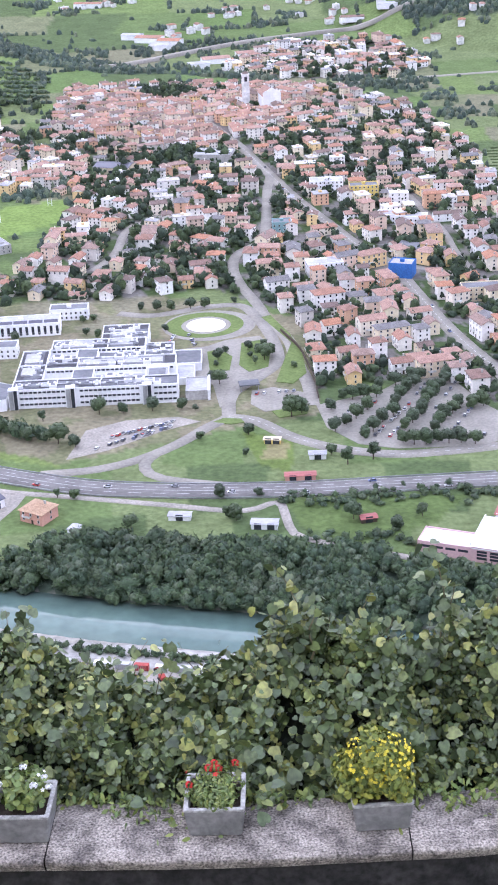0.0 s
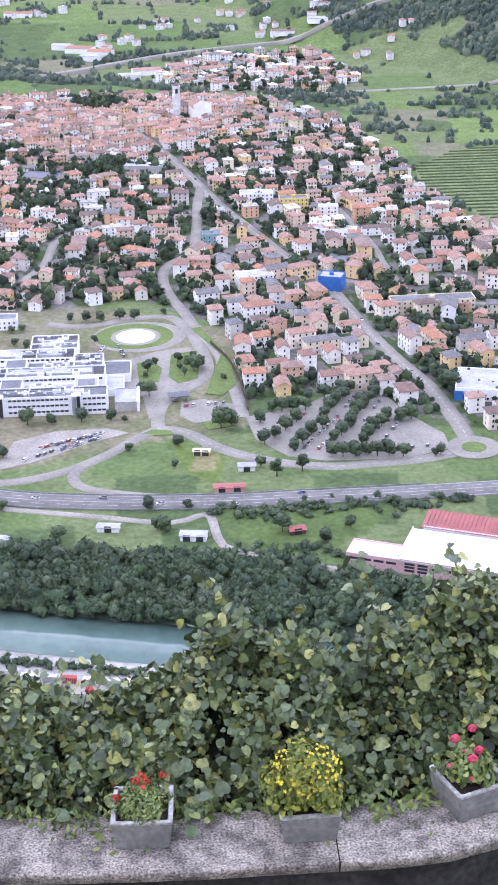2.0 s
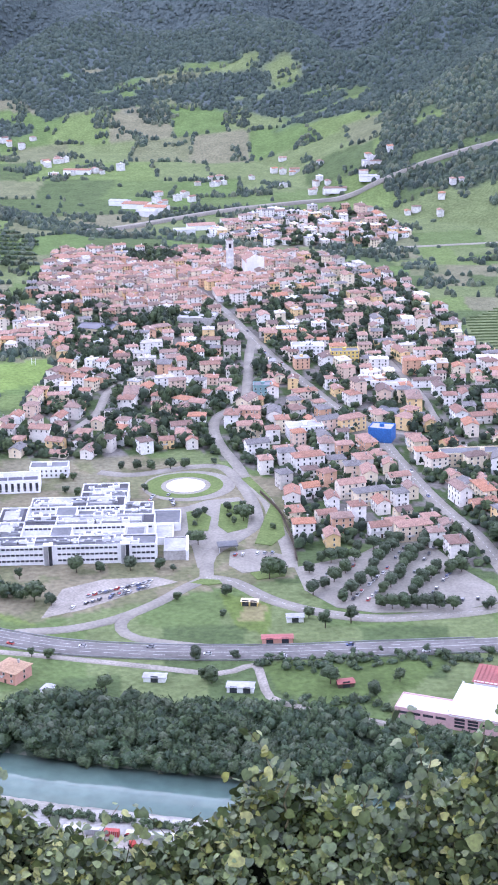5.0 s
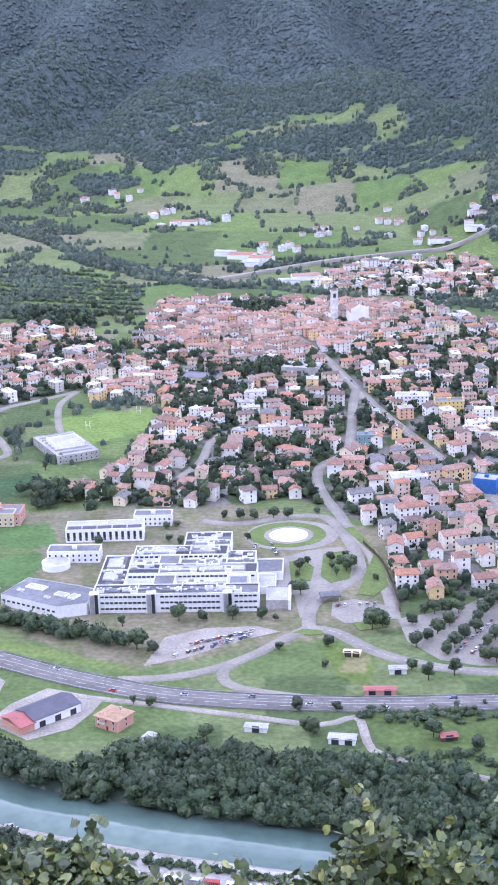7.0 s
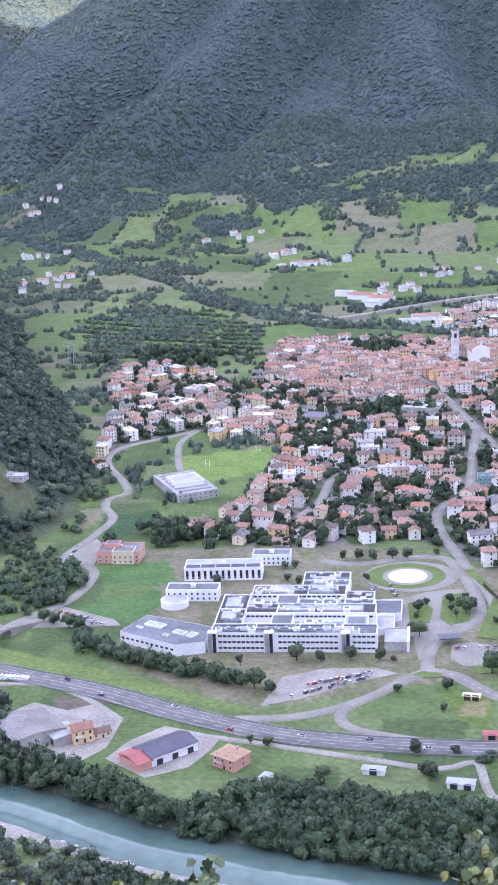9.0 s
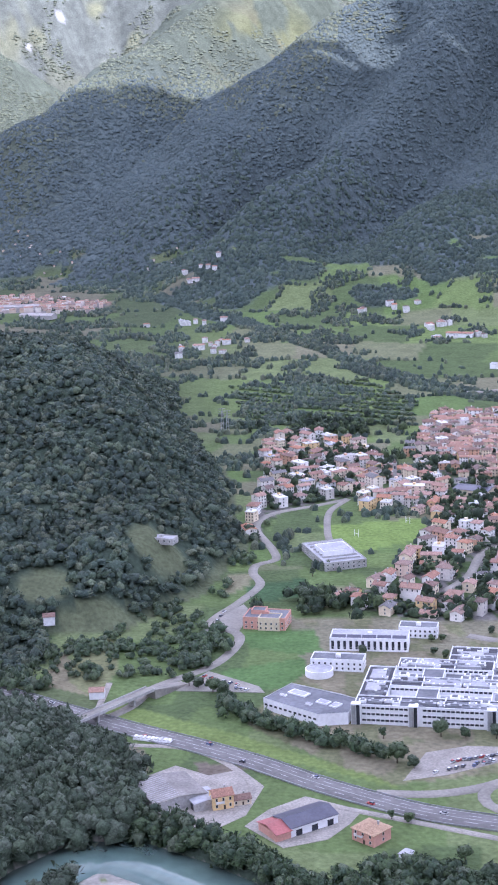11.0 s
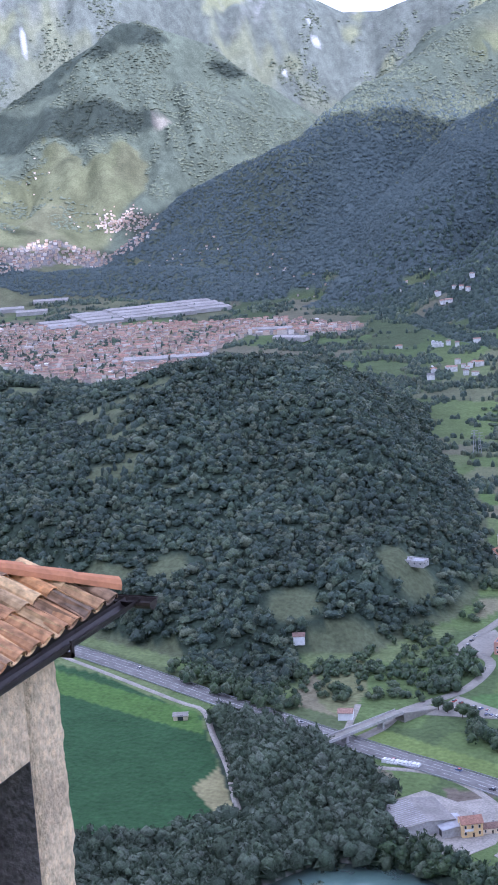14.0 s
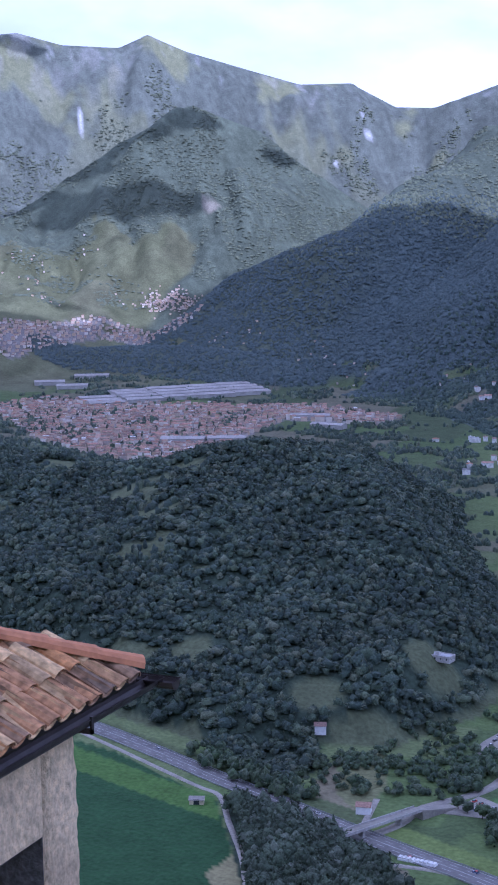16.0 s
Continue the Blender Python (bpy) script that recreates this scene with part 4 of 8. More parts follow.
def far_wood(name, label, x, y, radius, tall, mat, sunk=0.0):
    """A distant wood of very many small faceted crowns, joined."""
    six = np.arange(6) * math.pi / 3
    v = np.concatenate([np.stack([np.cos(six), np.sin(six), np.full(6, -0.25)], 1), np.stack([0.80 * np.cos(six + 0.5), 0.80 * np.sin(six + 0.5), np.full(6, 0.55)], 1), [[0, 0, 1.0]]])
    f = np.array([t for k in range(6) for t in ((k, (k + 1) % 6, 6 + k), ((k + 1) % 6, 6 + (k + 1) % 6, 6 + k), (6 + k, 6 + (k + 1) % 6, 12))])
    n = len(x)
    gg = np.random.default_rng(n)
    a = gg.uniform(0, 6.28, n)
    k = gg.uniform(0.72, 1.22, (n, len(v)))
    c, s = np.cos(a)[:, None], np.sin(a)[:, None]
    px, py, pz = v[:, 0] * k, v[:, 1] * k, v[:, 2] * k
    w = np.stack([(px * c - py * s) * radius[:, None] + x[:, None], (px * s + py * c) * radius[:, None] + y[:, None],
                  pz * tall[:, None] + (height(x, y) - sunk)[:, None]], -1)
    F = f[None] + (np.arange(n) * len(v))[:, None, None]
    return tagged(new(name, raw_mesh(name, w.reshape(-1, 3), F.reshape(-1, 3), mat, smooth=True)), label, "forest", kind="stuff")


def scatter(xr, yr, n, test, seed=1):
    g = np.random.default_rng(seed)
    x, y = g.uniform(*xr, n), g.uniform(*yr, n)
    k = test(x, y)
    return x[k], y[k]




def off_road(x, y, margin):
    ok = np.ones(len(x), bool)
    for p, w in ROADS:
        d, _ = along(p, x, y)
        ok &= d > w / 2 + margin
    return ok


def view(x, y):
    a = np.degrees(np.arctan2(-x, y))
    return (a > -16) & (a < 38)


# riverside belt, grove and near bank
x, y = scatter((-420, 200), (500, 860), 30000, lambda x, y: (wooded(x, y) > 0.6) & (np.hypot(0.55 * x, y) > 512) & off_road(x, y, 3) & view(x, y), 3)
keep = (np.hypot(x, y) < 900) & (hill_height(x, y) < 8)
x, y = x[keep][:3300], y[keep][:3300]
g = np.random.default_rng(1)
M_WILLOW = material("willow_foliage", GREENS[0], vary=[(0.074, 0.100, 0.062), (0.092, 0.118, 0.078), (0.058, 0.082, 0.050), (0.112, 0.136, 0.096), (0.050, 0.072, 0.044), (0.080, 0.108, 0.064)], by="island", grain=0.9, patch=0.05, rough=0.7, bump=0.8, bump_scale=1.3, dist=0.6, spec=0.25, var=0.5)
gr = (x < -228)
thicket("grove_wood", "tall grey-green willows and poplars between field and river", x[gr], y[gr], np.clip(g.lognormal(1.3, 0.4, gr.sum()), 2.0, 7.0), 10.5 + 12 * (fbm(x[gr] / 22, y[gr] / 22, 3, 26) - 0.5) + g.normal(0, 1.6, gr.sum()), 1, 3, M_WILLOW)
x, y = x[~gr], y[~gr]
thicket("riverside_wood", "dense green riverside wood of mixed broadleaf trees", x, y, np.clip(g.lognormal(1.15, 0.32, len(x)), 1.6, 5.6), 8.5 + 9 * (fbm(x / 24, y / 24, 3, 24) - 0.5) + g.normal(0, 1.0, len(x)), 1, 3, M_RIVERSIDE)
# steep wooded slope below the terrace
x, y = scatter((-330, 180), (330, 530), 9000, lambda x, y: (np.hypot(0.55 * x, y) < 512) & (np.hypot(0.55 * x, y) > 380) & view(x, y), 4)
x, y = x[:850], y[:850]
thicket("slope_wood", "green wood on the steep slope below the terrace", x, y, g.uniform(2.2, 4.2, len(x)), g.uniform(6, 11, len(x)), 1, 2, M_RIVERSIDE)
# scrub on the near river bank
x, y = scatter((-240, -120), (530, 625), 2200, lambda x, y: inside([(-232, 590), (-205, 606), (-178, 600), (-156, 588), (-134, 574), (-126, 556), (-150, 535), (-235, 545)], x, y) & (fbm(x / 20, y / 20, 3, 93) > 0.43), 31)
x, y = x[:230], y[:230]
thicket("bank_scrub", "olive green scrub and young trees on the stony bank", x, y, g.uniform(1.4, 3.4, len(x)), g.uniform(3, 8, len(x)), 1, 2, M_WILLOW, category="scrub")
# the wooded hill
x, y = scatter((-1500, -230), (850, 2000), 90000, lambda x, y: (wooded(x, y) > 0.6) & ((hill_height(x, y) > 1.5) | inside([(-445, 908), (-395, 884), (-366, 870), (-350, 884), (-370, 935), (-395, 985), (-560, 1000), (-510, 955)], x, y)) & view(x, y) & off_road(x, y, 4), 5)
x, y = x[:17500], y[:17500]
canopy = 7.5 + 7 * (fbm(x / 38, y / 38, 3, 23) - 0.5) + g.normal(0, 0.9, len(x))
thicket("hill_wood", "dense dark-green broadleaf wood covering the hill", x, y, np.clip(g.lognormal(1.35, 0.33, len(x)), 2.0, 8.0), canopy, 1, 1)
# far woods at the foot of the mountains


def mountain_test(x, y):
    r, a = np.hypot(x, y), np.degrees(np.arctan2(-x, y))
    return (wooded(x, y) > 0.5) & (r > 1650) & (r < 3950) & view(x, y) & (ridge(BACK_RIDGE, x, y, 1.25, 20) < rise(x, y) - 30) & ~((rise(x, y) > 440) & (ridge(HIGH_SPUR, x, y, 0.82, 40) > ridge(SPUR, x, y, 0.74, 40))) & (ridge(PEAK, x, y, 0.85, 14) < rise(x, y) - 60) & (hill_height(x, y) < 4)


x, y = scatter((-2100, 900), (1600, 3900), 270000, mountain_test, 6)
x, y = x[:96000], y[:96000]
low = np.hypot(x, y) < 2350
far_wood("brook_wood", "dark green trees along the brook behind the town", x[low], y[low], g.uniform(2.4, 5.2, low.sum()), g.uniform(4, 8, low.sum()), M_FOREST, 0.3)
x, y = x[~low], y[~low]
# Spur trees taken as sunlit get the paler olive colour.
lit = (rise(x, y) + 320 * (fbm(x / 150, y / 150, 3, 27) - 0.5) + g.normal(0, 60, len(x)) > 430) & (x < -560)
far_wood("spur_wood", "woods on the high mountain spur, tinted olive for sunlight", x[lit], y[lit], np.clip(g.lognormal(1.3, 0.3, lit.sum()), 2.2, 7), g.uniform(3.4, 6.0, lit.sum()), M_SUNWOOD, 0.3)
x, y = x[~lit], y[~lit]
# Nearer woods stay greener; only those behind get the haze tint.
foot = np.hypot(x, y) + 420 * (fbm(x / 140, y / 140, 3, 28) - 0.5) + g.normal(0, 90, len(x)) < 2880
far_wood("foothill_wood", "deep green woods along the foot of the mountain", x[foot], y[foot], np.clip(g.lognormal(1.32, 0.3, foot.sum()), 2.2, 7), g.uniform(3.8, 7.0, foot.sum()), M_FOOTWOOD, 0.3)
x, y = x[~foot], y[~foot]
far_wood("mountain_wood", "dark green woods on the lower mountain slopes, tinted blue for haze", x, y, np.clip(g.lognormal(1.32, 0.3, len(x)), 2.2, 7), g.uniform(2.8, 4.8, len(x)), M_HAZEWOOD, 0.3)
# woods on the high slopes, paled for sun and haze, thinning out upwards, and rows of trees between the terraces


def high_test(x, y):
    r, a, z = np.hypot(x, y), np.degrees(np.arctan2(-x, y)), rise(x, y)
    low = height(x, y)
    thin = fbm(x / 70, y / 70, 4, 83)
    slope = (r > 3450) & (r < 4640) & (a > 7) & (forest_line(x, y) > 0) & (thin > np.interp(z, [150, 450, 700, 950], [0.36, 0.42, 0.52, 0.66]) + 0.12 * (back_face(x, y) > 0)) & (np.hypot(x + 1660, y - 3509) > 30)
    terr = (along(TERRACES, x, y)[0] < 420) & (z - ridge(TERRACES, x, y, 0.45, 60) < 25)
    rows = ((low + 10 * thin) % 19 < 5) & (thin > 0.46) | (thin > 0.60)
    return view(x, y) & np.where(terr, rows, slope)


x, y = scatter((-2900, -300), (2900, 4600), 110000, high_test, 16)
x, y = x[:22000], y[:22000]
far_wood("high_wood", "thin green woods on the high mountain slopes, paled for sun and haze", x, y, np.clip(g.lognormal(1.3, 0.3, len(x)), 2.0, 7), g.uniform(1.6, 3.2, len(x)), M_SUNWOOD, 0.4)
# trees and bushes on the meadows at the hill's foot
HILL_FOOT = [(-330, 972), (-292, 1060), (-284, 1164), (-266, 1150), (-272, 1100), (-266, 1040), (-276, 995), (-254, 968), (-252, 915), (-282, 880), (-304, 850), (-350, 868), (-376, 892), (-350, 930)]
x, y = scatter((-380, -250), (845, 1170), 5000, lambda x, y: inside(HILL_FOOT, x, y) & ~inside([(-350, 920), (-296, 842), (-340, 850), (-352, 885)], x, y) & off_road(x, y, 5) & (fbm(x / 26, y / 26, 3, 91) > 0.52), 19)
thicket("hill_foot_trees", "green trees and bushes on meadows at the hill foot", x[:190], y[:190], g.uniform(1.8, 3.6, 190)[:len(x)], g.uniform(3.5, 7, 190)[:len(x)], 1, 2, M_RIVERSIDE, category="trees")
# terraced orchards and vines on the low rise behind the houses
TERRACED = [(-470, 1900), (-300, 1950), (-215, 1830), (-205, 1700), (-330, 1650), (-400, 1690)]
x, y = scatter((-480, -190), (1640, 1960), 9000, lambda x, y: inside(TERRACED, x, y) & (((0.92 * y + 0.3 * x + 14 * fbm(x / 60, y / 60, 2, 5)) % 24) < 7), 18)
thicket("terrace_vines", "dark green rows of vines and fruit trees on terraces", x[:1500], y[:1500], g.uniform(1.6, 3.4, 1500)[:len(x)], g.uniform(2.5, 5.5, 1500)[:len(x)], 0, 1, M_RIVERSIDE, category="orchard")
# hedges and scattered trees between the far fields


FAR_GARDENS = [(-1500, 2260), (-1100, 2010), (-950, 2000), (-800, 2220), (-700, 2260), (-600, 2000), (-900, 1750), (-1300, 1750), (-1700, 2000)]
x, y = scatter((-1700, -600), (1750, 2300), 16000, lambda x, y: inside(FAR_GARDENS, x, y) & ~inside(FAR_TOWN, x, y) & (wooded(x, y) < 0.4) & view(x, y) & (fbm(x / 50, y / 50, 3, 92) > 0.44), 28)
x, y = x[:3200], y[:3200]
far_wood("garden_woods", "dark green trees and gardens below the distant town", x, y, g.uniform(2.4, 5.2, len(x)), g.uniform(3.5, 8, len(x)), M_FOREST)


def hedge_test(x, y):
    cx, cy, edge = field_grid(x, y)
    k = lattice(cx, cy, 61)
    lone = (fbm(x / 45, y / 45, 3, 90) > 0.64)
    free = (wooded(x, y) < 0.3) & view(x, y) & off_road(x, y, 4) & (np.hypot(x, y) > 1120)
    for poly in (TOWN, WEST_TOWN, BACK_TOWN, SPORT, VINES):
        free &= ~inside(poly, x, y)
    return free & (((edge < 2.8) & (k > 0.42)) | lone)


x, y = scatter((-1600, 700), (1120, 3100), 140000, hedge_test, 8)
x, y = x[:13000], y[:13000]
far_wood("field_trees", "dark green hedges and trees between far meadows", x, y, g.uniform(2.0, 4.6, len(x)), g.uniform(3.5, 8, len(x)), M_FOREST)
# gardens of the town


def garden_test(x, y):
    ok = (inside(TOWN, x, y) & (~inside(OLD_TOWN, x, y) | (fbm(x / 30, y / 30, 2, 96) > 0.63))) | inside(WEST_TOWN, x, y) | inside(BACK_TOWN, x, y)
    return ok & off_road(x, y, 2.5) & view(x, y) & ~inside(PARK_BIG, x, y) & (fbm(x / 25, y / 25, 3, 95) > 0.42)


x, y = scatter((-420, 430), (740, 1980), 46000, garden_test, 9)
x, y = x[:8600], y[:8600]
thicket("garden_trees", "green garden trees and hedges between the houses", x, y, g.uniform(1.5, 3.8, len(x)), g.uniform(2.5, 9.0, len(x)), 0, 1, M_GARDEN, category="garden trees")


# larger dark trees in gardens and small parks
x, y = scatter((-330, 420), (760, 1900), 9000, lambda x, y: garden_test(x, y) & (fbm(x / 60, y / 60, 3, 97) > 0.56), 29)
x, y = x[:330], y[:330]
gp = np.random.default_rng(30)
for px_, py_, pr_, pn_ in ((-69, 1690, 26, 46), (-60, 1400, 22, 34), (-190, 1030, 17, 26), (75, 1440, 16, 20), (-245, 1500, 30, 40), (-290, 1650, 40, 60)):
    x, y = np.append(x, px_ + gp.normal(0, pr_, pn_)), np.append(y, py_ + gp.normal(0, pr_ * 0.6, pn_))
thicket("park_trees", "tall dark green trees standing between the houses", x, y, gp.uniform(3.2, 5.6, len(x)), gp.uniform(8, 14, len(x)), 1, 2, M_GARDEN, category="park trees")


def tree_meshes(seed, tall, wide):
    """Trunk with limbs, and a crown of many clumps; two meshes."""
    g = np.random.default_rng(seed)
    bm = bmesh.new()
    bmesh.ops.create_cone(bm, cap_ends=True, segments=7, radius1=0.045 * tall * 0.6, radius2=0.02 * tall, depth=tall * 0.55, matrix=Matrix.Translation((0, 0, tall * 0.275)))
    for k in range(4):
        a = k * 1.57 + g.uniform(0, 1)
        bmesh.ops.create_cone(bm, cap_ends=True, segments=5, radius1=0.014 * tall, radius2=0.005 * tall, depth=tall * 0.4,
                              matrix=Matrix.Translation((math.cos(a) * wide * 0.3, math.sin(a) * wide * 0.3, tall * 0.5)) @ Euler((0.7 * -math.sin(a), 0.7 * math.cos(a), 0)).to_matrix().to_4x4())
    trunk = bpy.data.meshes.new("trunk")
    bm.to_mesh(trunk)
    bm.free()
    trunk.materials.append(M_BARK)
    V, F, base = [], [], 0
    for k in range(11):
        v, f = LUMPS[2][g.integers(8)]
        a, q = g.uniform(0, 6.28), g.uniform(0.15, 0.62) * (k > 0)
        s = g.uniform(0.42, 0.62) * wide * (1.25 if k == 0 else 1)
        w = v * np.array([s, s, s * 0.85]) + np.array([math.cos(a) * q * wide, math.sin(a) * q * wide, tall * g.uniform(0.30, 0.76) if k else tall * 0.54])
        V.append(w)
        F.append(f + base)
        base += len(v)
    crown = raw_mesh("crown", np.concatenate(V), np.concatenate(F), M_TREE)
    return trunk, crown


def make_tree(seed, tall, wide, label):
    trunk, crown = tree_meshes(seed, tall, wide)
    ob = tagged(new("tree"), label, "tree")
    part("trunk", trunk, ob)
    part("crown", crown, ob)
    return ob


TREES = [make_tree(100 + i, h, w, lab) for i, (h, w, lab) in enumerate([
    (7.5, 3.4, "round broadleaf tree with a dense green crown"), (9.0, 3.8, "broad green broadleaf tree with an uneven crown"),
    (6.0, 2.7, "small dark green broadleaf tree"), (10.5, 2.6, "tall narrow dark green tree"), (8.0, 3.2, "green garden tree with a leafy crown")])]
TREE_USED = set()


def plant(kind, x, y, scale=1.0, group=""):
    m = Matrix.Translation((x, y, hgt(x, y))) @ Matrix.Rotation(x * 1.7 + y, 4, "Z") @ Matrix.Scale(scale, 4)
    if kind not in TREE_USED:
        TREE_USED.add(kind)
        ob = TREES[kind]
        ob.matrix_basis = m
    else:
        src = TREES[kind]
        ob = copy_thing(src, Matrix())
        ob.matrix_basis = m
    if group:
        ob["group"] = group
    return ob


# rows of trees on the big car park
for x0, y0, x1, y1, n in [(85, 806, 103, 843, 5), (102, 804, 120, 841, 6), (87, 772, 99, 791, 3), (103, 768, 120, 800, 5), (84, 754, 97, 751, 3), (103, 753, 122, 750, 4),
                          (64, 762, 82, 793, 4), (55, 781, 69, 801, 3), (48, 803, 49, 774, 2), (56, 818, 75, 820, 4), (78, 832, 100, 841, 3), (140, 748, 144, 751, 2)]:
    for k in range(n):
        t = k / max(n - 1, 1)
        plant(k % 2, x0 + (x1 - x0) * t + 0.8 * math.sin(k * 5), y0 + (y1 - y0) * t + 0.8 * math.cos(k * 3), (1.0 if y1 > 748 and x0 < 130 else 0.7) + 0.25 * ((k * 7) % 3) / 2, "car park trees")
# trees on the lawns and along the hospital
for kind, x, y, sc in [(1, 25, 797, 1.6), (0, 31, 801, 1.4), (3, 52, 731, 1.3), (3, 66, 736, 1.3), (0, 0, 775, 1.0), (2, -27, 771, 0.9), (4, -17, 889, 1.2), (1, 12, 887, 1.4), (0, 15, 894, 1.2),
                       (3, 6, 880, 0.8), (1, -16, 850, 1.2), (2, -22, 858, 1.0), (4, 2, 905, 1.0), (0, -59, 988, 1.1), (0, -49, 987, 1.0), (1, -36, 988, 1.0), (0, -26, 989, 1.1),
                       (1, -86, 813, 1.3), (0, -72, 813, 0.9), (1, -55, 814, 1.1), (0, -38, 815, 1.0), (2, -96, 768, 1.4), (1, -106, 774, 1.5), (3, -128, 968, 0.8), (2, -108, 970, 0.9), (2, -101, 972, 0.9),
                       (1, 164, 839, 1.7), (0, 135, 800, 1.3), (0, 128, 797, 1.2), (2, 130, 806, 1.0), (3, -100, 706, 0.7), (2, -91, 704, 1.0), (1, -60, 668, 1.0), (0, -8, 672, 1.2), (4, -12, 676, 0.9), (2, 4, 697, 0.9), (0, -16, 698, 1.0),
                       (1, -250, 872, 1.1), (0, -243, 868, 1.1), (1, -232, 862, 1.2), (0, -224, 857, 1.3), (1, -206, 1040, 1.6), (0, -198, 1046, 1.5), (1, -212, 1048, 1.4), (0, -202, 1036, 1.2), (2, -190, 1044, 1.2),
                       (3, -214, 1106, 1.0), (2, 62, 690, 0.9), (1, 50, 668, 1.2), (4, 84, 668, 1.0), (0, 70, 655, 1.1), (3, -172, 1392, 0.9), (3, -166, 1390, 0.8), (0, 8, 902, 0.7), (2, 12, 912, 0.8), (4, 3, 892, 0.6), (2, -18, 880, 0.7), (4, -12, 902, 0.7), (0, 30, 872, 0.6), (2, -6, 996, 0.8), (0, -70, 990, 0.8), (2, -30, 812, 0.7), (3, -118, 806, 0.9), (1, 44, 744, 0.8), (0, -2, 748, 0.6), (1, -150, 938, 0.9), (0, -96, 940, 0.8), (2, -104, 946, 0.9), (4, -52, 946, 0.8)]:
    plant(kind, x, y, sc)


def belt(name, label, pts, wide, gap, rad, tall, seed):
    """A hedge-like row of trees along a line."""
    g = np.random.default_rng(seed)
    p = np.array(curve_points(pts, gap))
    p = np.repeat(p, 2, axis=0) + g.normal(0, wide / 2, (len(p) * 2, 2))
    return thicket(name, label, p[:, 0], p[:, 1], g.uniform(*rad, len(p)), g.uniform(*tall, len(p)), 1, 2, M_RIVERSIDE, category="tree row")


belt("tree_belt", "thick green belt of trees beside the dual carriageway", [(-222, 842), (-191, 816), (-154, 797), (-130, 786), (-113, 778)], 7, 3.2, (2.5, 4.5), (6, 11), 1)
belt("roadside_trees", "dense green trees on the bank above the carriageway", [(-436, 903), (-400, 880), (-370, 864), (-346, 852)], 11, 2.4, (2.4, 4.4), (6, 11), 8)
belt("bank_shrubs", "low green shrubs on the stony river bank", [(-150, 584), (-122, 573), (-72, 558), (-21, 545), (28, 532)], 3, 2.2, (0.9, 2.0), (1.5, 3.5), 7)
belt("hedge_grove", "small dense grove of green trees beside the road", [(-262, 900), (-258, 925), (-256, 950), (-262, 965)], 13, 2.2, (2.5, 4.5), (5, 9), 2)
belt("farm_hedge", "row of green trees on the river bank", [(-258, 684), (-225, 676), (-190, 666), (-165, 655), (-140, 643), (-110, 634), (-85, 622)], 5, 2.6, (1.6, 3.0), (2.5, 4.5), 3)
belt("verge_bushes", "dark green bushes on the grassy verge", [(20, 690), (45, 688), (80, 692), (110, 690), (150, 694)], 9, 2.6, (1.2, 2.6), (1.5, 4), 4)
belt("meadow_bushes", "green bushes beside the riverside lane", [(28, 652), (50, 646), (66, 652), (74, 642)], 6, 3.5, (1.2, 2.4), (1.5, 4), 5)
belt("orchard", "scattered fruit trees on the hillside meadow", [(-372, 905), (-345, 915), (-330, 935), (-322, 900), (-345, 880)], 22, 3.0, (1.6, 3.2), (3, 6), 6)
# vineyard rows
M_VINES = material("vine_rows", (0.120, 0.160, 0.068), (0.090, 0.125, 0.055), grain=1.5, patch=0.1, rough=0.9, bump=0.6, dist=0.3, spec=0.15, var=0.4)
s = Shape()
gv = np.random.default_rng(3)
for yy in np.arange(1206, 1480, 10.5):
    for xx in np.arange(215, 425, 7.0):
        if inside(VINES, np.array([xx + 3.0]), np.array([yy])).all():
            o = gv.normal(0, 0.2, 4)
            s.box(xx, yy - 0.9 + o[0], -0.2, xx + 7.2, yy + 0.7 + o[1], 1.0 + 0.3 * o[2])
tagged(new("vineyard_rows", s.mesh("vineyard_rows", M_VINES)), "parallel green rows of a vineyard", "vineyard", kind="stuff")
# ---- town houses ----
HOUSE_KINDS = [(11, 9, 2, "hip"), (12, 10, 2, "gable"), (10, 10, 3, "hip"), (15, 10, 2, "gable"), (18, 11, 3, "gable"), (9, 8, 2, "gable"), (13, 12, 3, "hip"), (22, 11, 3, "hip"), (12, 8, 1, "gable"), (14, 11, 2, "hip")]


def window_mesh(w, h):
    s = Shape()
    s.box(-w / 2, -0.03, -h / 2, w / 2, 0.04, h / 2, 0)
    t = 0.12
    for a in ((-w / 2 - t, -h / 2 - t, -w / 2, h / 2 + t), (w / 2, -h / 2 - t, w / 2 + t, h / 2 + t), (-w / 2, h / 2, w / 2, h / 2 + t), (-w / 2, -h / 2 - t, w / 2, -h / 2)):
        s.box(a[0], -0.10, a[1], a[2], 0.02, a[3], 1)
    return s.mesh("window", [M_GLASS_DARK, M_TRIM])


WIN = window_mesh(1.1, 1.4)


